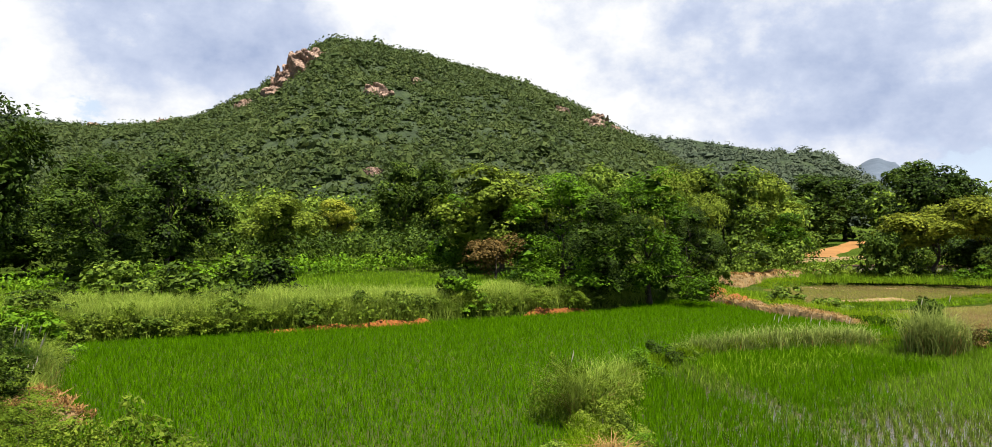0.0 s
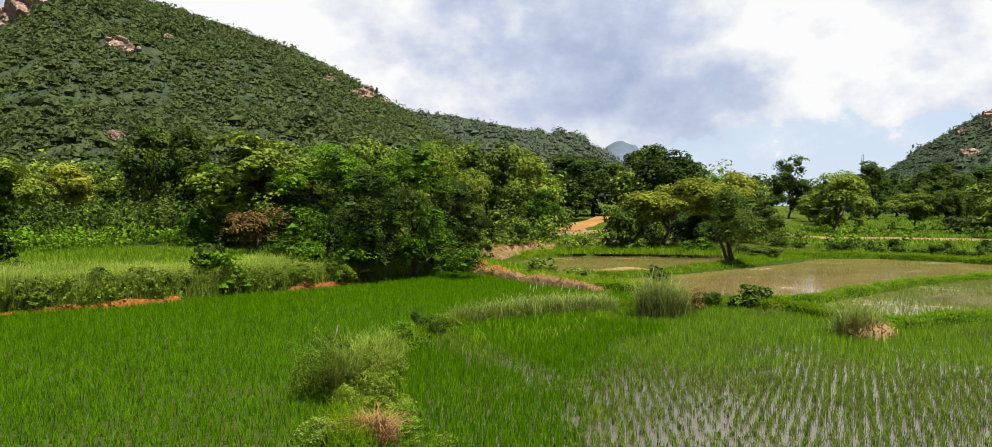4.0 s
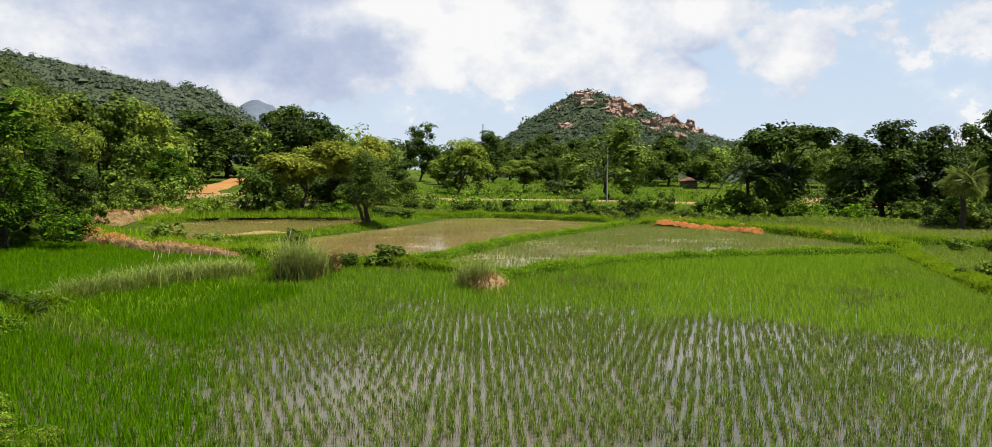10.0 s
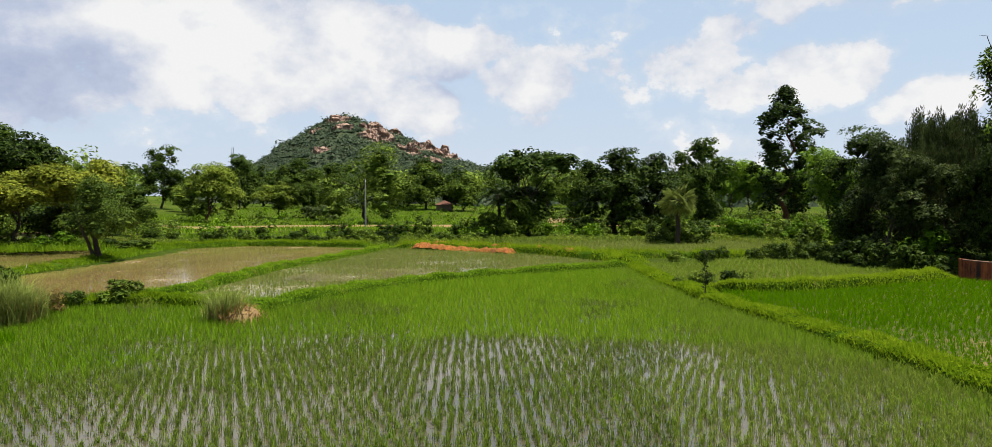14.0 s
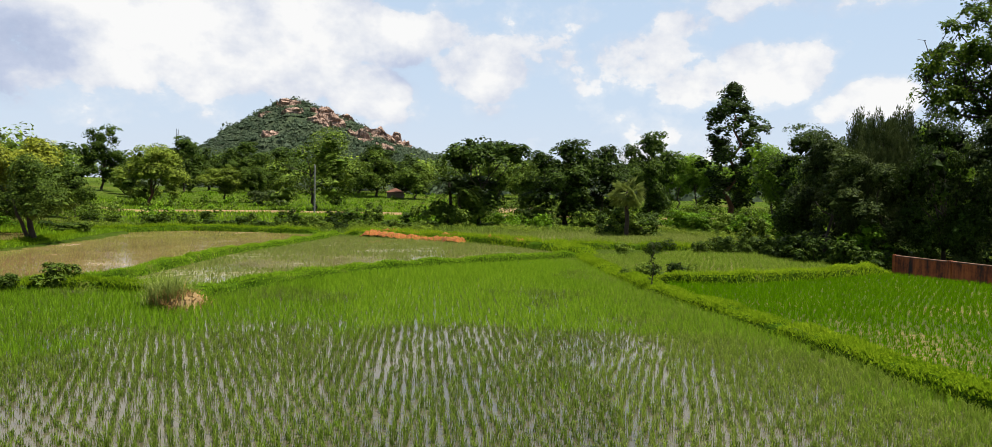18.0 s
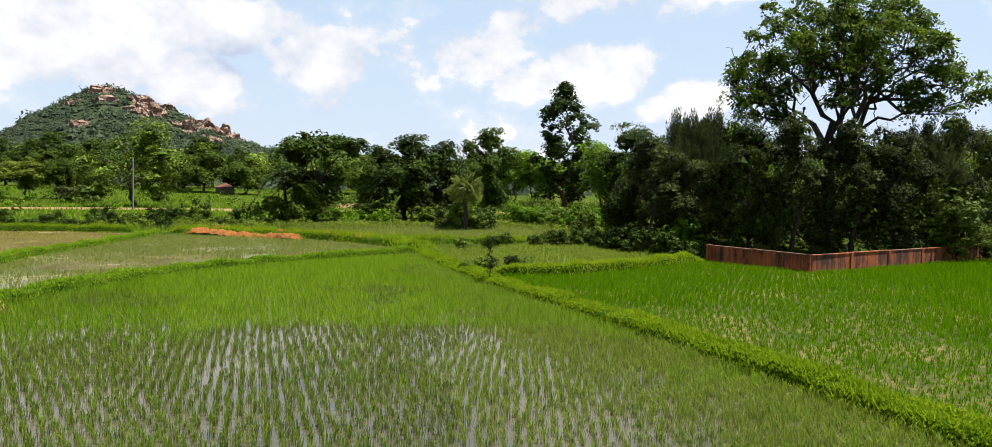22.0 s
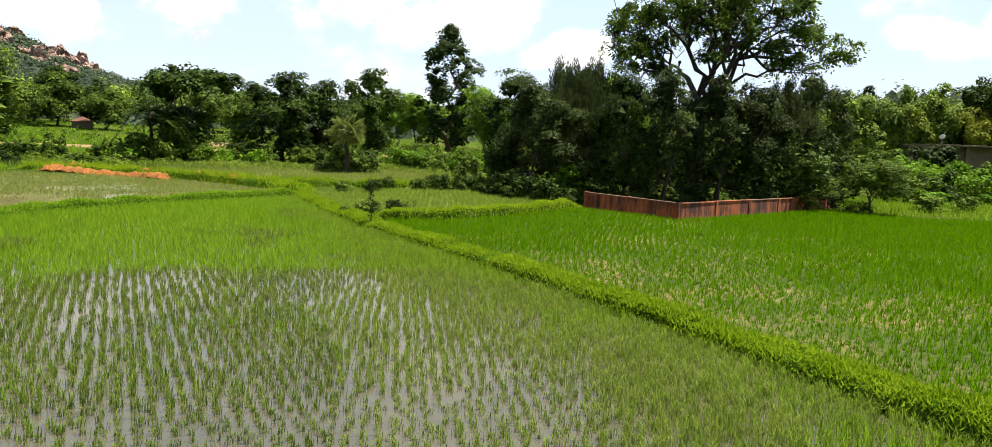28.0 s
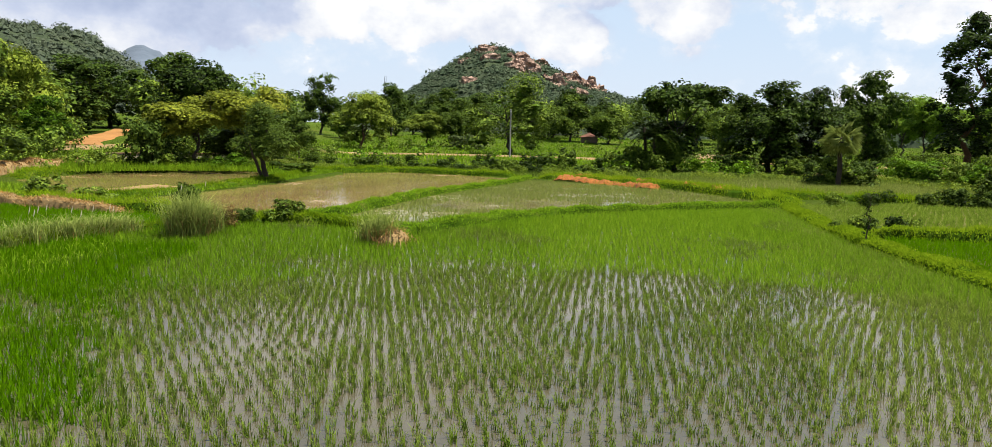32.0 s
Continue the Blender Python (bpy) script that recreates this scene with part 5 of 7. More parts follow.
def big_tree(x, y, h, w):
    """The great tree over the wall: low fork, steep limbs that branch and branch again, leaf clumps with sky between."""
    rng = np.random.default_rng(77)
    thing = tagged(new("big_spreading_tree"), "great spreading tree with forked dark limbs and ragged crown", "tree")
    thing.location = (x, y, float(land(x, y)) - 0.1)
    fork = np.array([0.3, 0.2, h * 0.34])
    piece("trunk", tube(bent(rng, (0, 0, -0.2), fork, 8, 0.02), np.linspace(0.50, 0.36, 8), 10), BARK, thing, smooth=True)
    out = unit(np.array([x, y, 0.0]))
    side = np.array([out[1], -out[0], 0.0])

    def spot(a, f, z):
        return side * a * w / 2 + out * f * w / 2 + np.array([0, 0, z * h])

    ends = [spot(*b) for b in BOUGHS]
    heads = [spot(*b) for b in ((-0.40, 0.1, 0.58), (-0.16, -0.2, 0.66), (0.0, 0.3, 0.72), (0.12, -0.1, 0.70), (0.34, -0.05, 0.60), (0.2, -0.4, 0.62), (-0.25, 0.4, 0.60))]
    groups = [[] for _ in heads]
    for e in ends:
        groups[int(np.argmin([np.linalg.norm(e - c) for c in heads]))].append(e)
    tips = []
    for head, mine in zip(heads, groups):
        main = bent(rng, fork, head, 7, 0.06)
        limb = piece("limb", tube(main, np.linspace(0.25, 0.13, 7), 8), BARK, thing, smooth=True)
        for e in mine:
            start = main[rng.integers(3, 7)]
            line = bent(rng, start, e, 8, 0.07)
            geos = [tube(line, np.linspace(0.12, 0.03, 8), 6)]
            for k in range(9):
                b = line[rng.integers(2, 8)]
                t = b + unit(rng.normal(size=3) + [0, 0, 0.35]) * rng.uniform(0.7, 2.0)
                geos.append(tube(bent(rng, b, t, 5, 0.12), np.linspace(0.045, 0.01, 5), 4))
                tips.append((t, rng.uniform(0.3, 0.6)))
            tips.append((e, rng.uniform(0.75, 1.15)))
            piece("bough", joined(geos), BARK, limb, smooth=True)
    T, r = np.array([t for t, _ in tips]), np.array([q for _, q in tips])
    keep = T[:, 2] > h * 0.50
    T, r = T[keep], r[keep]
    piece("crown", sprays(rng, T, r, 0.7, 36000, 64, 0.68, 0.25, False), LEAF["deep"], thing)


BOUGHS = [(-0.84, 0.1, 0.70), (-0.80, -0.25, 0.62), (-0.76, 0.1, 0.79), (-0.62, -0.3, 0.76), (-0.62, 0.2, 0.87), (-0.5, 0.1, 0.92), (-0.42, -0.4, 0.85), (-0.35, 0.1, 0.96), (-0.3, 0.45, 0.88), (-0.2, -0.1, 0.97), (-0.2, -0.3, 0.80),
          (-0.02, 0.3, 0.97), (0.0, -0.1, 0.88), (0.05, -0.35, 0.94), (-0.1, 0.55, 0.82), (0.12, 0.1, 0.98), (0.22, 0.1, 0.92), (0.15, -0.6, 0.80), (0.3, -0.45, 0.86), (0.33, 0.1, 0.97), (0.42, 0.25, 0.90), (0.46, 0.0, 0.95), (0.5, -0.15, 0.84),
          (0.6, 0.1, 0.90), (0.66, -0.2, 0.80), (0.72, 0.1, 0.83), (0.8, 0.0, 0.76), (0.86, 0.15, 0.70), (0.94, -0.05, 0.66), (1.0, 0.1, 0.60), (0.88, 0.1, 0.54), (0.7, -0.1, 0.70), (-0.66, -0.1, 0.58), (-0.45, 0.2, 0.78), (0.25, 0.3, 0.80), (-0.6, 0.15, 0.68)]
big_tree(54.3, -12.6, 16.9, 16.4)


def frond(rng, base, out, length, droop, leaf_len, n=26, width=0.03):
    """A feather frond: midrib and leaflets on both sides."""
    t = np.linspace(0, 1, 9)[:, None]
    line = base + out * length * t + np.array([0, 0, 1]) * (length * 0.55 * t - length * droop * t ** 2)
    g = [tube(line, np.linspace(0.03, 0.008, 9), 4)]
    s = rng.uniform(0.15, 1, n * 2)
    P = np.stack([np.interp(s, t[:, 0], line[:, i]) for i in range(3)], 1)
    sd = np.cross(out, [0, 0, 1.0])
    sg = np.where(np.arange(n * 2) % 2, 1, -1)[:, None]
    E = P + (sd * sg * 0.8 + out * 0.55 + [0, 0, -0.25]) * (leaf_len * (1.15 - s))[:, None]
    W = np.cross(unit(E - P), [0, 0, 1.0]) * width
    V = np.stack([P - W, P + W, E], 1).reshape(-1, 3)
    g.append((V, np.arange(len(V)).reshape(-1, 3)))
    return joined(g)


def date_palm(x, y, h):
    rng = np.random.default_rng(int(x * 10))
    thing = tagged(new("date_palm"), "wild date palm with drooping feathery fronds", "palm")
    thing.location = (x, y, float(land(x, y)) - 0.1)
    top = np.array([0.2, 0.1, h * 0.72])
    piece("trunk", tube(bent(rng, (0, 0, -0.1), top, 7, 0.015), np.linspace(0.2, 0.15, 7), 9), BARK, thing, smooth=True)
    for k in range(26):
        a = k * 2.4
        up = rng.uniform(-0.2, 0.9)
        out = unit(np.array([math.cos(a), math.sin(a), up * 0.6]))
        piece("frond", frond(rng, top, out, rng.uniform(3.0, 4.1), rng.uniform(0.9, 1.5), 0.85, 40, 0.10), LEAF["dark"], thing)
    return thing


def fan_palm(x, y, h):
    """A young palmyra: stiff fans on stalks round a trunk."""
    rng = np.random.default_rng(5)
    thing = tagged(new("fan_palm"), "young fan palm with stiff grey-green fans", "palm")
    thing.location = (x, y, float(land(x, y)) - 0.1)
    top = np.array([0.0, 0.0, h * 0.66])
    piece("trunk", tube(bent(rng, (0, 0, -0.1), top, 7, 0.01), np.linspace(0.22, 0.17, 7), 9), BARK, thing, smooth=True)
    for k in range(38):
        a, e = k * 2.4, rng.uniform(-0.9, 1.3)
        out = np.array([math.cos(a) * math.cos(e), math.sin(a) * math.cos(e), math.sin(e)])
        mid = top + out * rng.uniform(0.8, 1.1)
        sd = unit(np.cross(out, [0, 0, 1.0]))
        un = np.cross(sd, out)
        tw = rng.uniform(-1.2, 1.2)
        sd, un = sd * math.cos(tw) + un * math.sin(tw), un * math.cos(tw) - sd * math.sin(tw)
        g = [tube(np.array([top, (top + mid) / 2, mid]), [0.03, 0.025, 0.02], 4)]
        V, F = [], []
        for q in range(19):
            b = (q - 9) / 9 * 1.7
            way = out * math.cos(b) + sd * math.sin(b)
            off = (sd * math.cos(b) - out * math.sin(b)) * 0.035
            tip = mid + way * rng.uniform(0.85, 1.1) - np.array([0, 0, 0.16 * abs(b) + 0.1])
            V += [mid, mid + way * 0.5 - off + un * 0.03, tip, mid + way * 0.5 + off - un * 0.03]
            F += [[q * 4, q * 4 + 1, q * 4 + 2], [q * 4, q * 4 + 2, q * 4 + 3]]
        g.append((np.array(V), np.array(F)))
        piece("fan", joined(g), REED, thing)
    return thing


date_palm(77.6, 39.3, 7.0)
date_palm(77.4, 37.9, 5.4)
for bx, by, bh in ((76.0, 38.6, 2.6), (75.6, 36.9, 2.2), (76.6, 40.3, 3.0)):
    plant_tree("bush_mid", bx, by, bh, bh * 1.35)
fan_palm(68.2, 16.2, 6.2)
for bx, by, bh in ((53.0, 9.6, 0.9), (53.6, 7.6, 0.8), (54.6, 6.2, 1.1), (54.4, 5.2, 0.9), (54.2, 4.2, 1.2), (53.8, 3.2, 1.1), (53.4, 2.2, 1.3), (52.8, 1.2, 1.2)):
    plant_tree("bush_dark", bx, by, bh, bh * 1.7)
plant_tree("bush_mid", 69.8, 16.8, 2.6, 3.6)
plant_tree("bush_dark", 70.6, 18.0, 3.0, 3.6)
plant_tree("bush_dark", 70.4, 15.2, 2.2, 3.4)

# ---- rice ----


def rice(name, poly, z, label, seed, gap=0.2, step=0.18, turn=30.0, tall=0.34, n=6, mat=RICE, wide=0.022, thin=None, spread=0.05, jitter=0.035, lean=0.45, far=False):
    """Rice set out in rows; thin(x, y) gives the chance that a hill of rice stands, and its vigour."""
    rng = np.random.default_rng(seed)
    q = np.asarray(poly)
    c, rad = q.mean(0), np.ptp(q, axis=0).max()
    u, v = np.meshgrid(np.arange(-rad, rad, gap), np.arange(-rad, rad, step))
    a = radians(turn)
    x = c[0] + u * math.cos(a) + v * math.sin(a)
    y = c[1] - u * math.sin(a) + v * math.cos(a)
    x, y = x.ravel(), y.ravel()
    bow = (value_noise(x, y, 14, seed) - 0.5) * 1.2
    x, y = x + bow * math.cos(a) + rng.normal(0, jitter, len(x)), y - bow * math.sin(a) + rng.normal(0, jitter, len(x))
    k = inside(poly, x, y)
    x, y = x[k], y[k]
    vig = np.ones(len(x))
    if thin is not None:
        chance, vig = thin(x, y)
        k = rng.random(len(x)) < chance
        x, y, vig = x[k], y[k], vig[k]
    vig = vig * (0.8 + 0.4 * value_noise(x, y, 2.5, seed + 1))
    m = np.repeat(np.arange(len(x)), n)
    P = np.column_stack([x[m] + rng.normal(0, spread, len(m)), y[m] + rng.normal(0, spread, len(m)), np.full(len(m), z - 0.01)])
    g = blades(rng, P, tall * vig[m], wide, lean)
    if far:
        V = g[0].reshape(-1, 5, 3)[:, [0, 1, 4]].reshape(-1, 3)
        g = (V, np.arange(len(V)).reshape(-1, 3))
    tagged(piece(name, g, mat), label, "rice", kind="stuff")


def thin_main(x, y, strong):
    """Strong along the far and left rims, thin over open water towards the dike."""
    edge = np.interp(x, [2, 3.5, 4.7, 7.5, 11.2, 16.5, 18.5, 20, 22, 24], [5, 8.6, 12.0, 14.8, 15.0, 12.4, 8.8, 4.2, 1.0, -6])
    depth = smooth_step(-3.0, 2.4, y - edge + 3.0 * (value_noise(x, y, 4, 8) - 0.5))
    patch = smooth_step(0.56, 0.74, value_noise(x, y, 2.2, 9)) * 0.42 + 0.55 * smooth_step(14.0, 19.0, x - 2.2 * y)
    d = np.clip(depth * (1 - 0.4 * smooth_step(0.5, 0.75, value_noise(x, y, 2.6, 31))) + patch, 0, 1)
    mix = np.random.default_rng(5).random(len(x)) < smooth_step(0.35, 0.95, d)
    bare = smooth_step(0.46, 0.66, value_noise(x * 0.55 + y * 0.25, y * 0.9 - x * 0.3, 2.4, 27)) * (1 - d)
    return np.where(mix == strong, (0.92 + 0.08 * d) * (1 - 0.12 * bare), 0.0), 0.84 + 0.28 * d - 0.26 * bare


def sector(lo, hi, strong):
    """The part of the main paddy between two bearings: each gang planted its rows its own way."""
    def thin(x, y):
        chance, vigour = thin_main(x, y, strong)
        az = np.degrees(np.arctan2(x, y)) + 9 * (value_noise(x, y, 3.0, 17) - 0.5)
        return np.where((az >= lo) & (az < hi), chance, 0.0), vigour
    return thin


for lo, hi, turn in ((-90, 38, 23), (38, 55, 42), (55, 74, 60), (74, 180, 80)):
    rice("rice_main", FIELD_MAIN, Z_MAIN, "newly planted rice in rows standing in water", 11, turn=turn, gap=0.19, step=0.13, tall=0.215, n=11, mat=RICE_DULL, wide=0.0105, spread=0.027, jitter=0.032, lean=0.8, thin=sector(lo, hi, False))
    if turn == 23:
        rice("rice_main_rim", FIELD_MAIN, Z_MAIN, "dense bright green rice in the corner of the paddy", 11, turn=turn, gap=0.16, step=0.13, tall=0.25, n=10, mat=RICE, wide=0.019, far=True, spread=0.04, jitter=0.04, lean=0.65, thin=sector(lo, 27, True))
        lo = 27
    rice("rice_main_rim", FIELD_MAIN, Z_MAIN, "strong bright green rice along the rim of the paddy", 11, turn=turn, gap=0.18, step=0.15, tall=0.225, n=10, mat=RICE_RIM, wide=0.018, far=True, spread=0.034, jitter=0.036, lean=0.6, thin=sector(lo, hi, True))
rice("rice_main", FIELD_MAIN, Z_MAIN, "crowded olive-green rice in shallow water", 19, turn=80, gap=0.19, step=0.14, tall=0.23, n=11, mat=RICE_DULL, wide=0.0085, spread=0.04, jitter=0.05, lean=0.9,
     thin=lambda x, y: (0.85 * smooth_step(9.0, 15.0, x - 2.2 * y + 4 * (value_noise(x, y, 2.5, 21) - 0.5)), 1.0 + 0 * x))
rice("rice_left", FIELD_LEFT, Z_LEFT, "dense bright green young rice", 12, turn=10, gap=0.15, step=0.13, tall=0.235, n=6, wide=0.020, spread=0.055, jitter=0.05, far=True, lean=0.85)


def thin_right(x, y):
    """Even rice with slack patches where the rows stand apart over pale mud."""
    slack = smooth_step(0.55, 0.78, value_noise(x, y, 5.5, 3)) * (1 - 0.8 * smooth_step(24, 34, x)) * 0.9 + 0.7 * (1 - smooth_step(2.5, 5.5, np.hypot(x - 16, y + 9)))
    slack = np.clip(slack, 0, 1)
    return 1.0 - 0.12 * slack, 1.02 - 0.32 * slack


rice("rice_right", FIELD_RIGHT, Z_RIGHT, "bright green rice in visible rows", 13, turn=98, gap=0.20, step=0.16, tall=0.24, n=9, wide=0.022, far=True, thin=thin_right, spread=0.035, jitter=0.038, lean=0.7)
OPEN_WATER = [(29.6, 24.8, 1.9), (34.0, 22.6, 2.4), (36.8, 19.4, 1.8), (39.2, 17.4, 1.9)]  # x, y, reach


def thin_wet(x, y):
    """Young rice nearly everywhere, few hills left in the open pools along the middle."""
    pool = np.zeros(len(x))
    for cx, cy, r in OPEN_WATER:
        along, across = (x - cx) * 0.62 + (y - cy) * -0.78, (x - cx) * 0.78 + (y - cy) * 0.62
        d = np.hypot(along / r, across / (r * 1.5)) + 0.7 * (value_noise(x, y, 0.9, 5) - 0.5)
        pool = np.maximum(pool, 1 - smooth_step(0.6, 1.15, d))
    return (0.98 - 0.22 * smooth_step(0.4, 0.7, value_noise(x, y, 3.5, 4))) * (1 - 0.88 * pool), (0.85 + 0.3 * value_noise(x, y, 4, 6)) * (1 - 0.35 * pool)


rice("rice_wet", FIELD_WET, Z_WET, "sparse young rice in shining water", 14, turn=75, gap=0.27, step=0.21, tall=0.175, n=7, mat=RICE_THIN, far=True, wide=0.024, lean=0.9, thin=thin_wet)
rice("rice_brown", FIELD_BROWN, Z_BROWN, "sparse young rice in brown water", 15, turn=20, gap=0.32, step=0.26, tall=0.13, n=5, mat=RICE_THIN, far=True, wide=0.017, lean=0.8, thin=lambda x, y: (0.65 + 0.4 * value_noise(x, y, 5, 2), 0.8 + 0 * x))
rice("rice_back", FIELD_BACK, Z_BACK, "sparse young rice in brown water", 16, turn=20, gap=0.32, step=0.28, tall=0.14, n=6, mat=RICE_THIN, far=True, wide=0.019, lean=0.8, thin=lambda x, y: (0.6 + 0.4 * value_noise(x, y, 5, 2), 0.8 + 0 * x))
rice("rice_small", FIELD_SMALL, Z_SMALL, "yellow-green young rice in a small paddy", 17, turn=84, gap=0.30, step=0.22, tall=0.26, n=10, mat=RICE_DULL, far=True, wide=0.036, lean=1.2)
rice("rice_strip", FIELD_STRIP, Z_STRIP, "yellow-green rice before the hedge", 18, turn=70, gap=0.34, step=0.3, tall=0.34, n=5, mat=RICE_THIN, far=True, wide=0.05, lean=1.1)

# ---- weeds, reeds and bushes ----


def weeds(name, label, poly, per_m2, tall, seed, mat=WEED, wide=0.03, lift=0.0, lean=0.7):
    rng = np.random.default_rng(seed)
    p = scatter(rng, poly, per_m2)
    z = land(p[:, 0], p[:, 1]) - 0.08 + lift
    h = tall * (0.5 + value_noise(p[:, 0], p[:, 1], 1.4, seed) * 0.6 + value_noise(p[:, 0], p[:, 1], 5, seed + 1) * 0.4)
    g = blades(rng, np.column_stack([p, z]), h, wide, lean)
    if wide >= 0.05:  # far off, one blade is one triangle
        V = g[0].reshape(-1, 5, 3)[:, [0, 1, 4]].reshape(-1, 3)
        g = (V, np.arange(len(V)).reshape(-1, 3))
    tagged(piece(name, g, mat), label, "grass", kind="stuff")


def herbs(name, label, poly, per_m2, tall, seed, mat, card=0.14):
    """Knee-high leafy weeds: stems' worth of leaves heaped at random."""
    rng = np.random.default_rng(seed)
    c = scatter(rng, poly, per_m2)
    c = c[value_noise(c[:, 0], c[:, 1], 2.2, seed) > 0.42]
    s = tall * rng.uniform(0.5, 1.2, len(c))
    C = np.column_stack([c, land(c[:, 0], c[:, 1]) - 0.1])
    tagged(piece(name, crowns(rng, C, s * 0.8, 44, card / tall * 1.6, 1.2), mat), label, "weeds", kind="stuff")


def polar(*rows):
    return [(r * math.sin(radians(a)), r * math.cos(radians(a))) for a, r in rows]


BANK_STRIP = polar((-33, 30), (-28, 29.8), (-22, 29.8), (-16, 30.6), (-9, 31.4), (-2, 34), (4.5, 37), (9.5, 40.2), (12, 43.5), (9, 46), (4, 44), (-3, 41), (-10, 39), (-18, 38), (-26, 37), (-33, 37))
weeds("tall_grass", "tall pale green grass on the terrace bank", BANK_STRIP, 190, 0.95, 31, mat=PALE_GRASS, wide=0.018, lean=1.1)
herbs("leafy_weeds", "leafy green weeds along the terrace bank", polar((-33, 29.8), (-22, 29.6), (-16, 30.4), (-9, 31.2), (-2, 33.8), (4.5, 36.8), (9.5, 40), (9, 42), (-2, 36), (-16, 32.4), (-33, 32.4)), 5.0, 0.7, 32, LEAF["weedy"], 0.085)
weeds("meadow_grass", "short green grass on the terrace", polar((-36, 37), (-16, 38), (-3, 41), (9, 46), (10, 60), (-10, 66), (-36, 58)), 30, 0.35, 33, mat=WEED, wide=0.05)
herbs("leafy_weeds", "bright leafy weeds before the trees", polar((-34, 46), (-12, 62), (2, 66), (14, 60), (14, 66), (2, 76), (-14, 78), (-34, 56)), 0.9, 1.1, 34, LEAF["bright"], 0.2)
HEDGE_FOOT = polar((33, 75), (38, 80), (44, 82), (52, 82), (60, 82), (75, 82), (86, 86), (90, 80), (89, 60), (80, 76), (70, 72), (63, 64), (56, 67), (51, 71), (46, 76), (42, 76), (38, 75), (33, 70))
weeds("hedge_grass", "rough grass between the paddies and the hedge", HEDGE_FOOT, 14, 0.42, 35, mat=LEAF["mid"], wide=0.055)
herbs("leafy_weeds", "low leafy weeds between the paddies and the hedge", HEDGE_FOOT, 0.9, 0.5, 61, LEAF["weedy"], 0.1)
herbs("leafy_weeds", "leafy weeds along the hedge", polar((60, 84), (75, 84), (88, 88), (88, 96), (75, 98), (60, 100)), 0.2, 1.2, 36, LEAF["bright"], 0.24)
FAR_MEADOW = polar((36, 88), (44, 86), (52, 88), (60, 90), (72, 100), (84, 104), (96, 100), (96, 150), (80, 180), (66, 215), (54, 215), (44, 200), (36, 150))
weeds("meadow_grass", "rough bright grass on the far meadow", FAR_MEADOW, 1.9, 0.5, 38, mat=WEED, wide=0.16)
herbs("leafy_weeds", "low leafy scrub on the far meadow", FAR_MEADOW, 0.014, 1.5, 39, LEAF["mid"], 0.3)
herbs("leafy_weeds", "bright low scrub on the far meadow", FAR_MEADOW, 0.02, 1.0, 40, LEAF["bright"], 0.3)
weeds("verge_grass", "rough grass by the walled grove", polar((108, 49), (112, 52), (118, 53), (124, 56), (130, 58), (130, 80), (118, 76), (108, 62)), 22, 0.45, 37, wide=0.05)


def reed_clump(x, y, h, w, seed, label, plumes=0, n=700, mat=REED, z=None):
    """A fountain of long thin grass with white plumes."""
    rng = np.random.default_rng(seed)
    thing = tagged(new("reed_clump"), label, "grass clump")
    thing.location = (x, y, (float(land(x, y)) if z is None else z))
    p = np.column_stack([rng.normal(0, w * 0.16, (n, 2)), np.zeros(n)])
    g = blades(rng, p, h * rng.uniform(0.45, 1.0, n), 0.0008 * math.hypot(x, y), 1.05)
    piece("foliage", g, mat, thing)
    g2 = blades(rng, np.column_stack([rng.normal(0, w * 0.14, (n // 3, 2)), np.zeros(n // 3)]), h * 0.5, 0.014, 1.0)
    piece("dry_foliage", g2, STRAW, thing, "dry straw-coloured blades at the foot")
    for k in range(plumes):
        a = rng.uniform(0, 6.28)
        b = np.array([rng.normal(0, w * 0.2), rng.normal(0, w * 0.2), 0])
        e = b + [math.cos(a) * 0.2, math.sin(a) * 0.2, h * rng.uniform(0.8, 1.04)]
        line = bent(rng, b, e, 5, 0.02)
        st = piece("stalk", tube(line, np.full(5, 0.005), 4), REED, thing)
        pl = np.array([e, e + [0.02, 0, 0.07], e + [0.04, 0.01, 0.15], e + [0.05, 0.01, 0.22]])
        piece("plume", tube(pl, [0.004, 0.014, 0.012, 0.003], 6), PLUME, st, "white feathery plume")
    return tagged(thing, group="clumps of tall grass")


reed_clump(1.65, 14.2, 1.5, 0.8, 1, "tangle of yellow-green grass on a weedy bund", 1, 900, PALE_GRASS)
reed_clump(2.3, 16.4, 1.1, 1.5, 2, "tangle of yellow-green grass on a weedy bund", 0, 700, PALE_GRASS)
reed_clump(2.9, 18.2, 0.9, 1.4, 3, "low tangle of grass on a weedy bund", 0, 500, PALE_GRASS)
for k, (x, y, h) in enumerate([(6.6, 23.6, 1.0), (7.8, 24.1, 1.1), (9.0, 24.6, 1.2), (10.2, 25.0, 1.2), (11.3, 25.4, 1.15), (12.3, 25.7, 1.0)]):
    reed_clump(x, y, h * 0.8, 1.9, 10 + k, "soft pale grass clump with white plumes", 3 if k in (2, 3, 4) else 0, 700, REED)
reed_clump(13.5, 23.4, 1.75, 1.7, 20, "large fountain of grey-green grass, dry at the foot", 2, 1600)
reed_clump(14.4, 23.9, 1.4, 1.4, 21, "grey-green grass clump beside a larger one", 0, 800)
reed_clump(17.0, 18.0, 1.25, 1.6, 22, "grey grass clump on a bare earth mound", 0, 900)
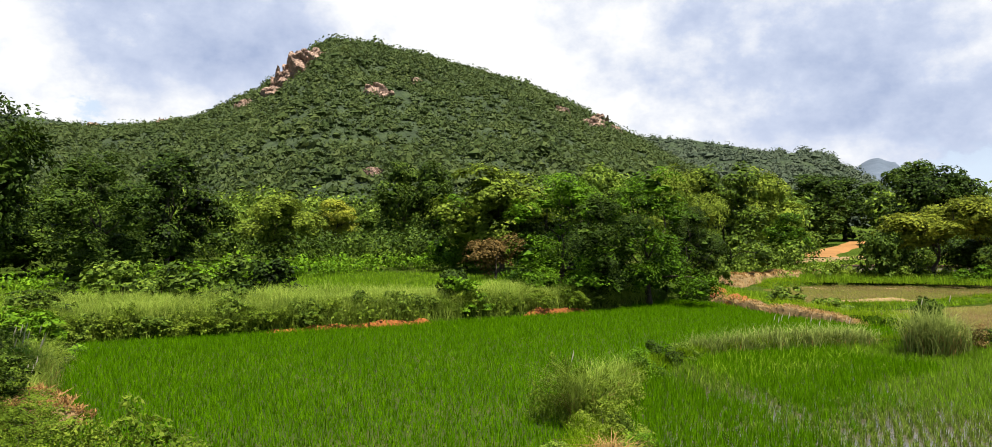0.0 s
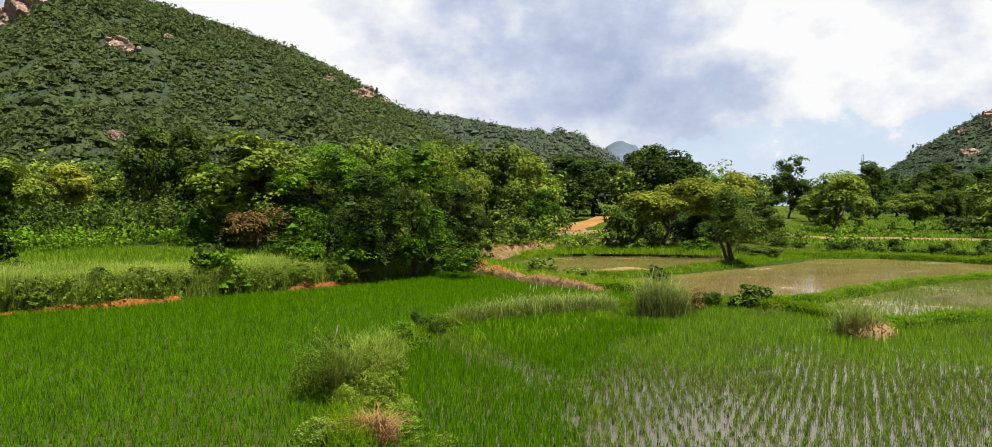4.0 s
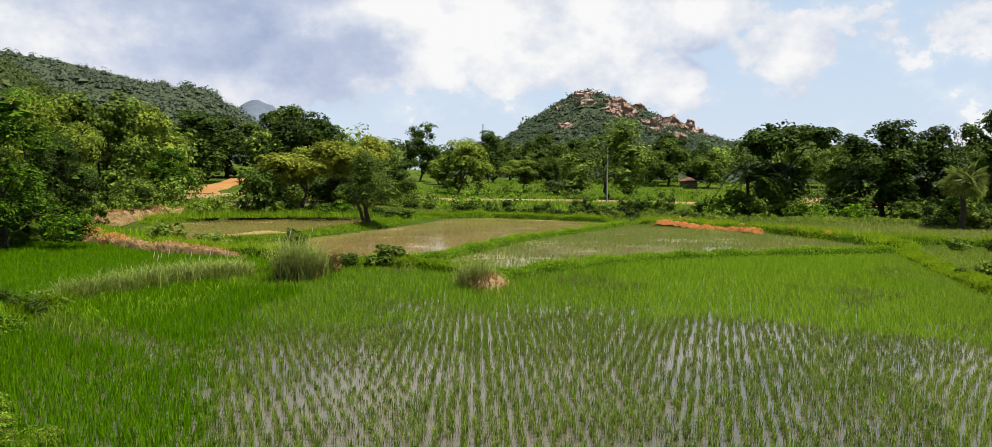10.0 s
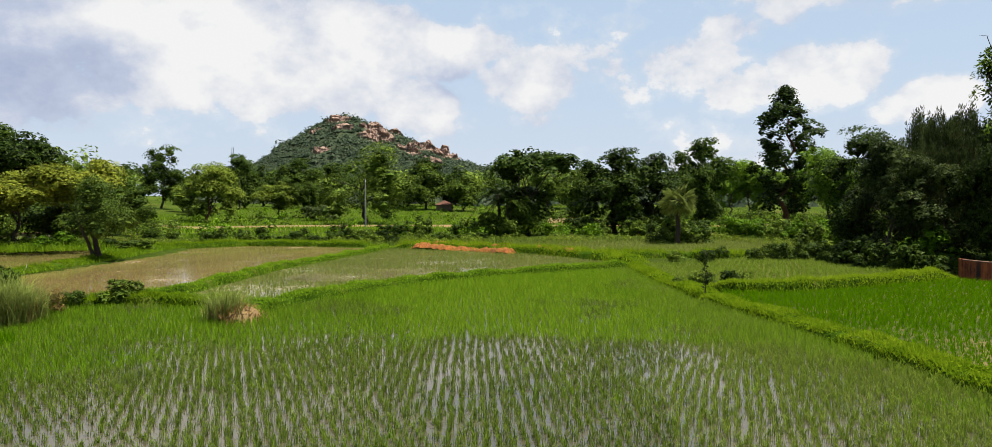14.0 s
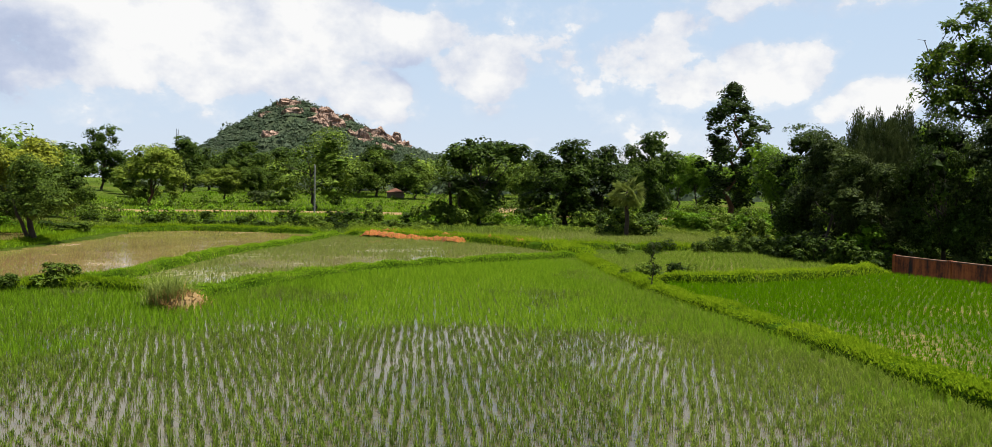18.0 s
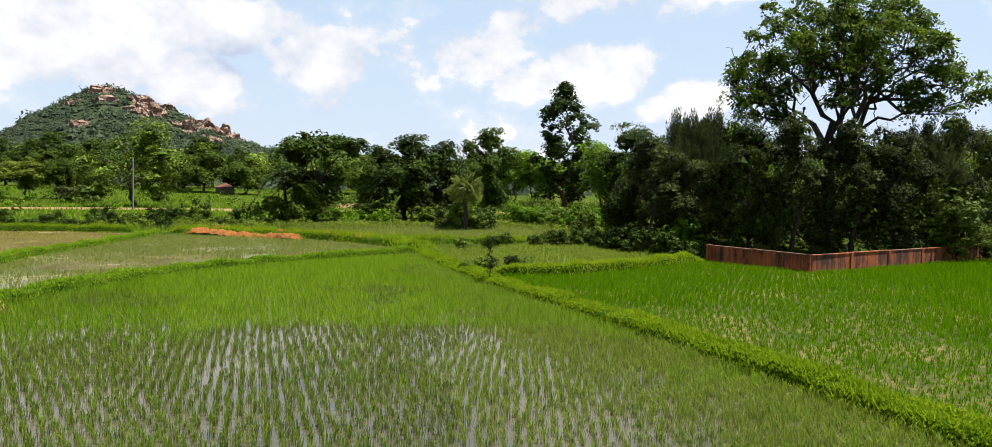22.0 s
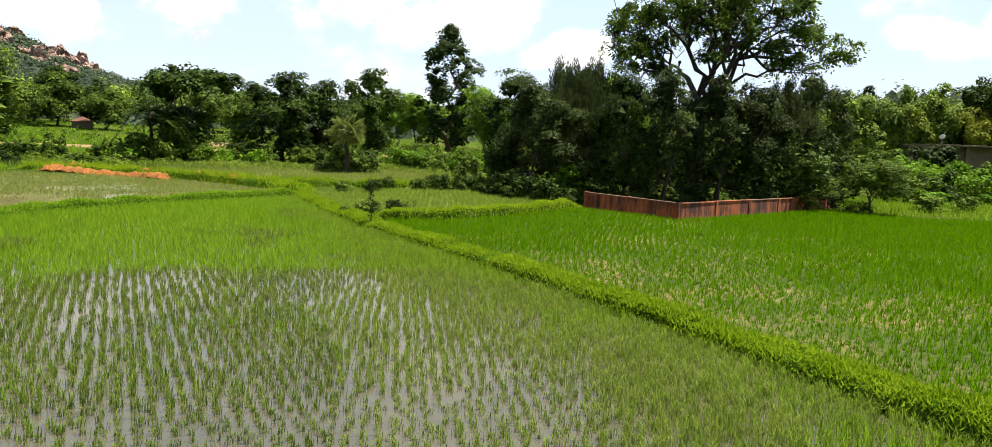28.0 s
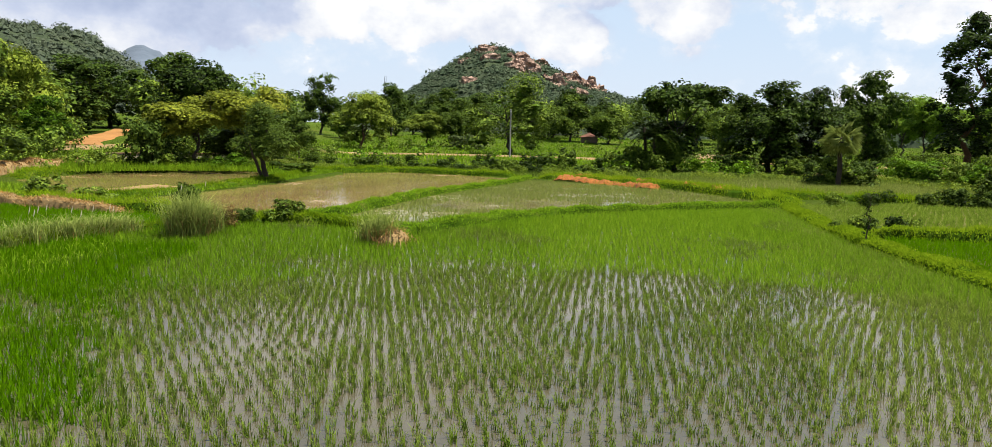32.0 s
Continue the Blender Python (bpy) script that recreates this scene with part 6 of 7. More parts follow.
for kind, x, y, h, w in [("weed_bush", 1.2, 14.8, 1.5, 1.2), ("weed_bush", 1.4, 14.5, 1.6, 1.0), ("weed_bush", 1.9, 14.0, 1.4, 1.1), ("weed_bush", 1.8, 13.2, 1.0, 1.2), ("weed_bush", 2.1, 12.5, 0.75, 1.1), ("bush_mid", 2.2, 13.3, 0.7, 0.8), ("weed_bush", 2.5, 15.8, 0.9, 1.4), ("weed_bush", 2.6, 17.2, 0.7, 1.4), ("weed_bush", 3.2, 18.8, 0.6, 1.3), ("bush_bright", 3.6, 19.6, 0.9, 1.5), ("bush_dark", 4.6, 21.2, 0.9, 1.3), ("bush_mid", 5.6, 22.4, 0.7, 1.2),
                         ("bush_dark", 14.0, 24.6, 2.0, 1.3), ("brown_bush", 15.7, 24.9, 1.0, 1.2), ("bush_mid", 18.4, 24.9, 1.1, 1.9), ("bush_dark", 17.1, 25.6, 0.8, 1.1), ("bush_dark", 17.3, 18.2, 0.7, 0.7),
                         ("bush_mid", 16.3, 36.5, 0.9, 2.2), ("bush_mid", 15.6, 40.5, 1.2, 2.4), ("bush_bright", -1.4, 34.6, 1.5, 2.4), ("bush_dark", -2.2, 35.2, 2.0, 2.0),
                         ("broad_dark", -11.9, 15.8, 7.7, 5.4), ("weed_bush", -4.3, 9.0, 1.8, 2.0), ("weed_bush", -3.5, 8.7, 1.4, 1.6), ("weed_bush", -5.2, 9.2, 1.2, 1.5), ("bush_mid", -8.8, 12.9, 0.9, 1.9), ("bush_mid", -10.4, 15.0, 1.1, 1.9),
                         ("bush_bright", -11.6, 17.6, 1.2, 2.2), ("bush_mid", -13.2, 20.0, 1.5, 2.6), ("bush_bright", -13.8, 22.8, 1.5, 2.4), ("bush_bright", -15.5, 23.5, 1.6, 2.4), ("bush_mid", -16.5, 27.0, 1.4, 2.6),
                         ("bush_dark", 33.0, 6.4, 0.9, 1.2), ("bush_mid", 45.8, 11.0, 1.0, 1.4), ("bush_dark", 47.2, 9.6, 1.1, 1.6), ("bush_mid", 51.0, 7.0, 1.0, 1.5), ("bush_dark", 52.0, 5.6, 1.4, 1.8), ("bush_dark", 52.8, 4.2, 1.5, 2.0), ("bush_dark", 51.2, 2.6, 1.5, 2.0), ("bush_dark", 49.6, 1.4, 1.5, 2.0)]:
    plant_tree(kind, x, y, h, w)

weeds("bund_weeds", "yellow-green grass creeping from the bund into the paddy", [(5.0, 18.2), (7.6, 19.2), (10.2, 21.6), (11.6, 23.6), (9.0, 24.0), (6.4, 22.4), (4.6, 20.0)], 60, 0.34, 72, mat=WEED, wide=0.02)

rng_hedge = random.Random(4)
HEDGE = [(33, 70), (44, 66), (56, 66), (66, 62), (74, 53), (80, 43), (85, 32), (87, 21), (85, 10), (78, 4), (68, 1.5), (62, 0.5)]
for (x0, y0), (x1, y1) in zip(HEDGE, HEDGE[1:]):
    n = max(2, int(math.hypot(x1 - x0, y1 - y0) / (2.2 if y0 > 60 else 1.4)))
    for k in range(n):
        t = (k + rng_hedge.random()) / n
        open_side = y0 > 60  # towards the meadow the hedge is low and broken
        if open_side and rng_hedge.random() < 0.25:
            continue
        top = rng_hedge.uniform(0.6, 1.5) if open_side else rng_hedge.uniform(1.2, 2.4)
        plant_tree(rng_hedge.choice(["bush_mid", "bush_dark", "bush_dark" if open_side else "bush_bright"]), x0 + (x1 - x0) * t + rng_hedge.uniform(-1, 3), y0 + (y1 - y0) * t + rng_hedge.uniform(-1, 4), top, top * 0.6 + rng_hedge.uniform(1.2, 2.4))["group"] = "bushes of the hedge"

# ---- the walled grove ----


def streaked():
    """Red limewash with dark rain streaks running down, worn in places."""
    m, nt, out = material("wall_render")
    p = where(nt)
    st = nt.nodes.new("ShaderNodeMapping")
    st.inputs["Scale"].default_value = (1, 1, 0.12)
    nt.links.new(p, st.inputs["Vector"])
    a, b, c = noise_tex(nt, st.outputs[0], 3.2, 5.0, 0.7), noise_tex(nt, p, 0.7, 4.0, 0.6), noise_tex(nt, p, 9.0, 4.0, 0.7)
    f = maths(nt, "ADD", maths(nt, "MULTIPLY", a, 0.5), maths(nt, "ADD", maths(nt, "MULTIPLY", b, 0.35), maths(nt, "MULTIPLY", c, 0.15)))
    bs = node(nt, "ShaderNodeBsdfPrincipled", Roughness=0.95)
    nt.links.new(ramp(nt, [(0.40, (0.012, 0.007, 0.005)), (0.46, (0.075, 0.018, 0.005)), (0.54, (0.235, 0.056, 0.011)), (0.63, (0.32, 0.094, 0.02)), (0.76, (0.31, 0.155, 0.07))], f), bs.inputs["Base Color"])
    nt.links.new(bump(nt, c, 0.4, 0.02), bs.inputs["Normal"])
    nt.links.new(bs.outputs[0], out.inputs["Surface"])
    return m


WALL = streaked()
COPING = rough_mat("wall_coping", [(0.3, (0.05, 0.03, 0.02)), (0.6, (0.14, 0.075, 0.05)), (0.8, (0.24, 0.17, 0.13))], 1.2, 8.0, 0.95, 0.5, 0.02)
CONCRETE = rough_mat("concrete", [(0.3, (0.154, 0.1232, 0.0924)), (0.55, (0.2541, 0.2156, 0.1694)), (0.78, (0.3234, 0.2849, 0.2387))], 0.5, 5.0, 0.95, 0.4, 0.02)
POLE_GREY = rough_mat("weathered_pole", [(0.3, (0.1232, 0.1155, 0.1001)), (0.7, (0.2079, 0.2002, 0.18095))], 1.5, 12.0, 0.9, 0.3, 0.01)
# shade of an open bay painted as near-black; shutters and door share it
DARK = rough_mat("interior_shade", [(0.3, (0.0154, 0.01386, 0.01155)), (0.7, (0.0385, 0.03465, 0.0308))], 0.5, 5.0, 0.95, 0.2, 0.02)
TILE = rough_mat("roof_tile", [(0.3, (0.0385, 0.01848, 0.01232)), (0.55, (0.0924, 0.0385, 0.02464)), (0.78, (0.1386, 0.0693, 0.0462))], 0.7, 6.0, 0.95, 0.6, 0.05)
PLASTER = rough_mat("stained_plaster", [(0.3, (0.0539, 0.03696, 0.02156)), (0.5, (0.1232, 0.08624, 0.05236)), (0.75, (0.2079, 0.15785, 0.1078))], 0.5, 5.0, 0.95, 0.4, 0.02)
MUD_WALL = rough_mat("mud_wall", [(0.3, (0.077, 0.0539, 0.03465)), (0.7, (0.1386, 0.1001, 0.06545))], 0.6, 5.0, 0.95, 0.4, 0.02)
STEEL = rough_mat("grey_steel", [(0.3, (0.1925, 0.2002, 0.2079)), (0.7, (0.308, 0.3157, 0.3234))], 2.0, 20.0, 0.5, 0.1, 0.01, metal=0.6)
WHITE = rough_mat("white_paint", [(0.3, (0.5236, 0.5236, 0.5159)), (0.7, (0.616, 0.616, 0.6083))], 2.0, 20.0, 0.4, 0.05, 0.01)


def box(bm, size, at, turn=0.0, bevel=0.015, rough=0.0, rng=None):
    """A bevelled block standing on at."""
    g = bmesh.ops.create_cube(bm, size=1.0)
    vs = g["verts"]
    bmesh.ops.transform(bm, matrix=Matrix.Translation(at) @ Matrix.Rotation(turn, 4, "Z") @ Matrix.Translation((0, 0, size[2] / 2)) @ Matrix.Diagonal((*size, 1)), verts=vs)
    if bevel:
        es = list({e for v in vs for e in v.link_edges})
        bmesh.ops.bevel(bm, geom=es, offset=bevel, segments=2, affect="EDGES", profile=0.6)
    return vs


def compound_wall():
    """Low red rendered wall in bays between pilasters, with a worn coping."""
    rng = random.Random(3)
    thing = tagged(new("compound_wall"), "low weathered red rendered compound wall with streaks", "wall")
    line = [(44.3, -3.8), (38.1, -7.9), (50.8, -20.3)]
    for (x0, y0), (x1, y1) in zip(line, line[1:]):
        L = math.hypot(x1 - x0, y1 - y0)
        n = max(2, round(L / 3.4))
        a = math.atan2(y1 - y0, x1 - x0)
        for k in range(n):
            t0, t1 = k / n, (k + 1) / n
            cx, cy = x0 + (x1 - x0) * (t0 + t1) / 2, y0 + (y1 - y0) * (t0 + t1) / 2
            h = 0.84 + rng.uniform(-0.02, 0.02)
            bm = bmesh.new()
            box(bm, (L / n - 0.24, 0.16, h + 0.3), (cx, cy, -0.3), a, 0.01)
            wp = part("wall_panel", bm, WALL, thing)
            bm = bmesh.new()
            box(bm, (L / n - 0.22, 0.21, 0.055), (cx + rng.uniform(-0.01, 0.01), cy, h + 0.001), a + rng.uniform(-0.004, 0.004), 0.012)
            part("coping", bm, WALL if rng.random() < 0.6 else COPING, wp)
        for k in range(n + 1):
            t = k / n
            bm = bmesh.new()
            box(bm, (0.25, 0.25, 1.21), (x0 + (x1 - x0) * t, y0 + (y1 - y0) * t, -0.3), a, 0.015)
            part("pilaster", bm, WALL, thing)
    return thing


compound_wall()


def building():
    """Long concrete shed with a slab roof on columns, a taller block at its end."""
    thing = tagged(new("concrete_building"), "old unpainted concrete building with flat slab roof", "building")
    thing.matrix_basis = Matrix.Translation((77.7, -41.3, 0.25)) @ Matrix.Rotation(radians(-84.7), 4, "Z")
    for name, size, at, mat in [("back_wall", (17, 0.2, 4.8), (8.5, 4.6, 0), CONCRETE), ("side_wall", (0.2, 4.4, 4.8), (0.1, 2.3, 0), CONCRETE), ("side_wall", (0.2, 4.4, 4.8), (16.9, 2.3, 0), CONCRETE),
                                ("front_wall", (2.6, 0.18, 4.8), (1.5, 0.3, 0), PLASTER), ("front_wall", (5.5, 0.18, 4.8), (5.6, 0.9, 0), PLASTER), ("front_wall", (6.0, 0.18, 4.8), (13.8, 0.3, 0), MUD_WALL),
                                ("roof_slab", (17.6, 6.2, 0.17), (8.5, 2.2, 4.803), PLASTER), ("upper_block", (4.0, 3.0, 1.3), (14.8, 2.6, 4.98), PLASTER), ("upper_roof", (4.4, 3.4, 0.14), (14.8, 2.6, 6.283), CONCRETE),
                                ("inner_wall", (2.2, 0.1, 4.7), (9.7, 3.0, 0), DARK), ("plinth", (17.4, 1.2, 0.35), (8.5, -0.2, -0.2), CONCRETE)]:
        bm = bmesh.new()
        box(bm, size, at, 0, 0.02)
        part(name, bm, mat, thing)
    for x in (0.2, 2.95, 8.6, 10.9):
        bm = bmesh.new()
        box(bm, (0.34, 0.34, 4.8), (x, -0.4, 0), 0, 0.02)
        part("column", bm, PLASTER, thing)
    for x in (4.2, 6.6):
        bm = bmesh.new()
        box(bm, (0.9, 0.1, 1.2), (x, 0.78, 1.6), 0, 0.02)
        part("window_shutter", bm, DARK, thing, "dark weathered shutter")
    dish = tagged(new("satellite_dish"), "small white satellite dish on the slab roof", "dish")
    dish.matrix_basis = thing.matrix_basis @ Matrix.Translation((0.5, 0.0, 4.975))
    piece("mast", tube(np.array([[0, 0, -0.02], [0, 0, 0.3], [0, 0, 0.65]]), [0.03, 0.03, 0.03], 6), STEEL, dish)
    bm = bmesh.new()
    bmesh.ops.create_uvsphere(bm, u_segments=20, v_segments=12, radius=0.42)
    bmesh.ops.delete(bm, geom=[v for v in bm.verts if v.co.z > -0.25], context="VERTS")
    bmesh.ops.transform(bm, matrix=Matrix.Translation((0, -0.05, 0.75)) @ Matrix.Rotation(radians(-60), 4, "X") @ Matrix.Translation((0, 0, 0.35)), verts=bm.verts)
    part("bowl", bm, WHITE, dish)


building()


def utility_pole(x, y, h):
    thing = tagged(new("utility_pole"), "slender grey concrete utility pole beside the road", "pole")
    thing.location = (x, y, float(land(x, y)) - 0.15)
    piece("shaft", tube(np.array([[0, 0, 0], [0, 0, h * 0.5], [0, 0, h]]), [0.14, 0.12, 0.10], 8), POLE_GREY, thing)
    bm = bmesh.new()
    box(bm, (1.1, 0.07, 0.08), (0, 0, h - 0.5), radians(40), 0.01)
    part("crossarm", bm, STEEL, thing)
    for k in (-0.45, 0.0, 0.45):
        q = (k * math.cos(radians(40)), k * math.sin(radians(40)))
        piece("insulator", tube(np.array([[*q, h - 0.42], [*q, h - 0.34], [*q, h - 0.25]]), [0.035, 0.05, 0.025], 7), WHITE, thing)


utility_pole(94.4, 70.9, 7.6)


def hut(x, y, w, d, h, turn):
    """A small mud house under a hipped tile roof."""
    thing = tagged(new("tiled_hut"), "small mud hut with a reddish tiled roof", "hut")
    thing.matrix_basis = pose(x, y, float(land(x, y)) - 0.1, 0, 0, turn)
    bm = bmesh.new()
    box(bm, (w, d, h * 0.6), (0, 0, 0), 0, 0.03)
    part("wall", bm, MUD_WALL, thing)
    bm = bmesh.new()
    e, r = 0.45, w * 0.22
    base = [bm.verts.new(v) for v in ((-w / 2 - e, -d / 2 - e, h * 0.55), (w / 2 + e, -d / 2 - e, h * 0.55), (w / 2 + e, d / 2 + e, h * 0.55), (-w / 2 - e, d / 2 + e, h * 0.55))]
    top = [bm.verts.new(v) for v in ((-r, 0, h), (r, 0, h))]
    for f in ((0, 1, 5, 4), (2, 3, 4, 5), (1, 2, 5), (3, 0, 4)):
        bm.faces.new([(base + top)[i] for i in f])
    bm.faces.new(base[::-1])
    part("roof", bm, TILE, thing)
    bm = bmesh.new()
    box(bm, (0.9, 0.05, h * 0.42), (w * 0.1, -d / 2 - 0.01, 0), 0, 0.01)
    part("door", bm, DARK, thing)


hut(161.3, 96.8, 6.0, 4.0, 2.6, 30)


def ribbon(name, line, width, mat, label, lift=0.06, cat="road"):
    """A road laid on the land."""
    L = np.asarray(line, float)
    d = np.concatenate([[0], np.cumsum(np.linalg.norm(np.diff(L, axis=0), axis=1))])
    s = np.linspace(0, d[-1], max(6, int(d[-1] / 1.0)))
    P = np.stack([np.interp(s, d, L[:, i]) for i in (0, 1)], 1)
    T = unit(np.gradient(P, axis=0))
    Nn = np.stack([-T[:, 1], T[:, 0]], 1)
    u = np.linspace(-0.5, 0.5, 7)
    w = width * (0.85 + 0.3 * value_noise(s, s * 0, 6, 2))
    X = P[:, None] + Nn[:, None] * (u[None, :, None] * w[:, None, None])
    Z = land(X[..., 0], X[..., 1]) + lift - 0.35 * (np.abs(u) > 0.4)[None, :]
    V = np.concatenate([X, Z[..., None]], -1).reshape(-1, 3)
    i, j = np.meshgrid(np.arange(len(s) - 1), np.arange(6), indexing="ij")
    F = np.stack([i * 7 + j, i * 7 + j + 1, (i + 1) * 7 + j + 1, (i + 1) * 7 + j], -1).reshape(-1, 4)
    return tagged(piece(name, (V, F[:, ::-1]), mat, smooth=True), label, cat, kind="structure")


ribbon("road_hill", [(38.5, 88), (40.9, 95.4), (45.0, 101.0), (48.5, 107.0), (54.5, 115.5), (62, 128)], 4.4, DIRT_ROAD, "orange dirt road climbing into the trees", 0.12)
ribbon("road_far", [(30, 82), (50, 90), (70, 93), (86, 89), (96, 80), (106, 60), (112, 42), (116, 30), (124, 10)], 2.4, TRACK, "pale dirt track behind the hedge", 0.18)


def earth_cut(name, line, width, height, z, seed, label):
    """Dug soil thrown along a line: uneven clods, ragged at the edges, with tufts growing through."""
    rng = np.random.default_rng(seed)
    L = np.asarray(line, float)
    d = np.concatenate([[0], np.cumsum(np.linalg.norm(np.diff(L, axis=0), axis=1))])
    s = np.linspace(0, d[-1], max(8, int(d[-1] / 0.16)))
    P = np.stack([np.interp(s, d, L[:, i]) for i in (0, 1)], 1)
    T = unit(np.gradient(P, axis=0))
    Nn = np.stack([-T[:, 1], T[:, 0]], 1)
    u = np.linspace(-0.5, 0.5, 15)
    X = P[:, None] + Nn[:, None] * (u[None, :, None] * width)
    lumpy = value_noise(X[..., 0], X[..., 1], 2.2, seed) * 0.65 + value_noise(X[..., 0], X[..., 1], 0.4, seed + 1) * 0.4
    ends = np.minimum(1, np.minimum(s, d[-1] - s) / 0.8)
    Z = z - 0.14 + (height + 0.14) * ((1 - (2 * u[None, :]) ** 2) * 0.75 + lumpy - 0.35) * ends[:, None] + rng.normal(0, 0.03, lumpy.shape) * height
    V = np.concatenate([X, Z[..., None]], -1).reshape(-1, 3)
    i, j = np.meshgrid(np.arange(len(s) - 1), np.arange(14), indexing="ij")
    F = np.stack([i * 15 + j, i * 15 + j + 1, (i + 1) * 15 + j + 1, (i + 1) * 15 + j], -1).reshape(-1, 4)
    ob = tagged(piece(name, (V, F[:, ::-1]), EARTH), label, "earth", kind="structure")
    n = int(d[-1] * width * 26)
    k, m = rng.integers(0, len(s), n), rng.integers(0, 15, n)
    g = blades(rng, np.column_stack([X[k, m], np.maximum(Z[k, m], z - 0.05)]), rng.uniform(0.1, 0.34, n), 0.03, 0.9)
    tagged(piece("bund_grass", g, WEED), "grass sprouting through dug red soil", "grass", kind="stuff")
    return ob


earth_cut("earth_cut", [(54.5, 36.0), (54.6, 33.5), (53.9, 30.0), (53.0, 26.8), (52.4, 24.6)], 1.8, 0.46, 0.06, 40, "freshly dug red earth along a bank")
bund("earth_bank", [(55.6, 35.4), (55.7, 33.2), (55.0, 29.8), (54.0, 26.6), (53.0, 23.8), (51.6, 20.8), (49.2, 18.0)], 1.3, 0.5, 0.06, "grassy lip of turf above freshly dug earth", 48, bare=EARTH, per_m=420, tall=0.16, leafy=90)
bund("earth_bank", [(17.2, 55.6), (18.6, 58.0), (20.6, 60.4), (23.2, 62.8), (26.0, 64.6), (29.0, 65.4)], 2.2, 0.95, 0.1, "earth bank thick with dry straw-coloured grass", 41, bare=TRACK, mat=STRAW, per_m=520, tall=0.2)
earth_cut("earth_bank", [(14.9, 54.0), (14.4, 50.0), (13.8, 46.0), (13.3, 42.0), (13.5, 39.0)], 1.2, 0.55, 0.06, 42, "crumbling red earth bank")
bund("earth_bank", [(13.0, 44.6), (13.1, 41.6), (13.5, 38.8), (13.9, 36.2), (14.5, 33.6), (15.4, 31.4)], 0.8, 0.42, 0.0, "earth bank with dry overhanging grass", 46, bare=TRACK, mat=STRAW, per_m=220, tall=0.18, leafy=70)
bund("earth_bank", [(17.4, 40.2), (19.6, 41.9), (21.7, 42.6), (24.4, 43.2)], 1.3, 0.32, 0.05, "tongue of bare earth between two flooded paddies", 47, bare=TRACK, tall=0.14, per_m=60)
earth_cut("earth_bank", [(-9.5, 29.0), (-7.0, 30.1), (-4.8, 31.2), (-2.3, 32.9)], 0.6, 0.24, 0.0, 43, "line of bare red soil below the terrace")
earth_cut("earth_bank", [(1.0, 35.6), (3.2, 37.2), (5.0, 38.3)], 0.6, 0.26, 0.0, 44, "line of bare red soil below the terrace")
bund("earth_mound", [(16.5, 17.9), (17.2, 17.7), (18.0, 17.9)], 1.2, 0.36, 0.0, "small mound of earth heaped with dry straw", 45, bare=TRACK, mat=STRAW, per_m=420, tall=0.3)
weeds("verge_grass", "rough grass below the dirt road", polar((13, 54), (17, 60), (24, 64), (33, 70), (34, 88), (26, 92), (20, 80), (13, 64)), 14, 0.5, 51, wide=0.06)
herbs("leafy_weeds", "leafy weeds below the dirt road", polar((13, 56), (18, 62), (25, 66), (33, 72), (33, 92), (25.5, 88), (22, 90), (13, 66)), 0.35, 1.0, 52, LEAF["mid"], 0.2)


weeds("verge_grass", "bright weeds below the far track", polar((22, 63.6), (29, 64.2), (36, 64.6), (36, 67.5), (29, 67), (22, 66.5)), 60, 0.65, 53, mat=WEED, wide=0.05)


weeds("meadow_grass", "short grass between the back paddies", [(13.6, 54.5), (17.2, 56.5), (17.4, 47), (16.6, 40.5), (14.4, 41), (13.6, 47)], 60, 0.3, 54, mat=WEED, wide=0.05)
weeds("meadow_grass", "short grass along the bund of the brown paddy", [(17.0, 38.4), (21.4, 39.0), (27.0, 41.6), (33.6, 45.6), (40.0, 50.0), (46.6, 54.4), (44.0, 58.0), (38.0, 53.0), (33.0, 48.4), (27.0, 44.0), (21.6, 41.0), (17.6, 40.6)], 60, 0.22, 55, mat=WEED, wide=0.05)


def parapet(x0, y0, x1, y1, h, label):
    """A low roadside wall with a coping."""
    thing = tagged(new("parapet"), label, "wall")
    L, a = math.hypot(x1 - x0, y1 - y0), math.atan2(y1 - y0, x1 - x0)
    cx, cy = (x0 + x1) / 2, (y0 + y1) / 2
    z = float(min(land(x0, y0), land(x1, y1))) - 0.3
    bm = bmesh.new()
    box(bm, (L, 0.35, h + 0.3), (cx, cy, z), a, 0.03)
    part("body", bm, CONCRETE, thing)
    bm = bmesh.new()
    box(bm, (L + 0.1, 0.45, 0.12), (cx, cy, z + h + 0.302), a, 0.02)
    part("coping", bm, COPING, thing)


parapet(28.1, 81.7, 31.3, 81.0, 0.75, "old brown culvert wall beside the dirt road")
parapet(31.6, 68.7, 43.2, 66.1, 0.45, "long low stone kerb of the far track")


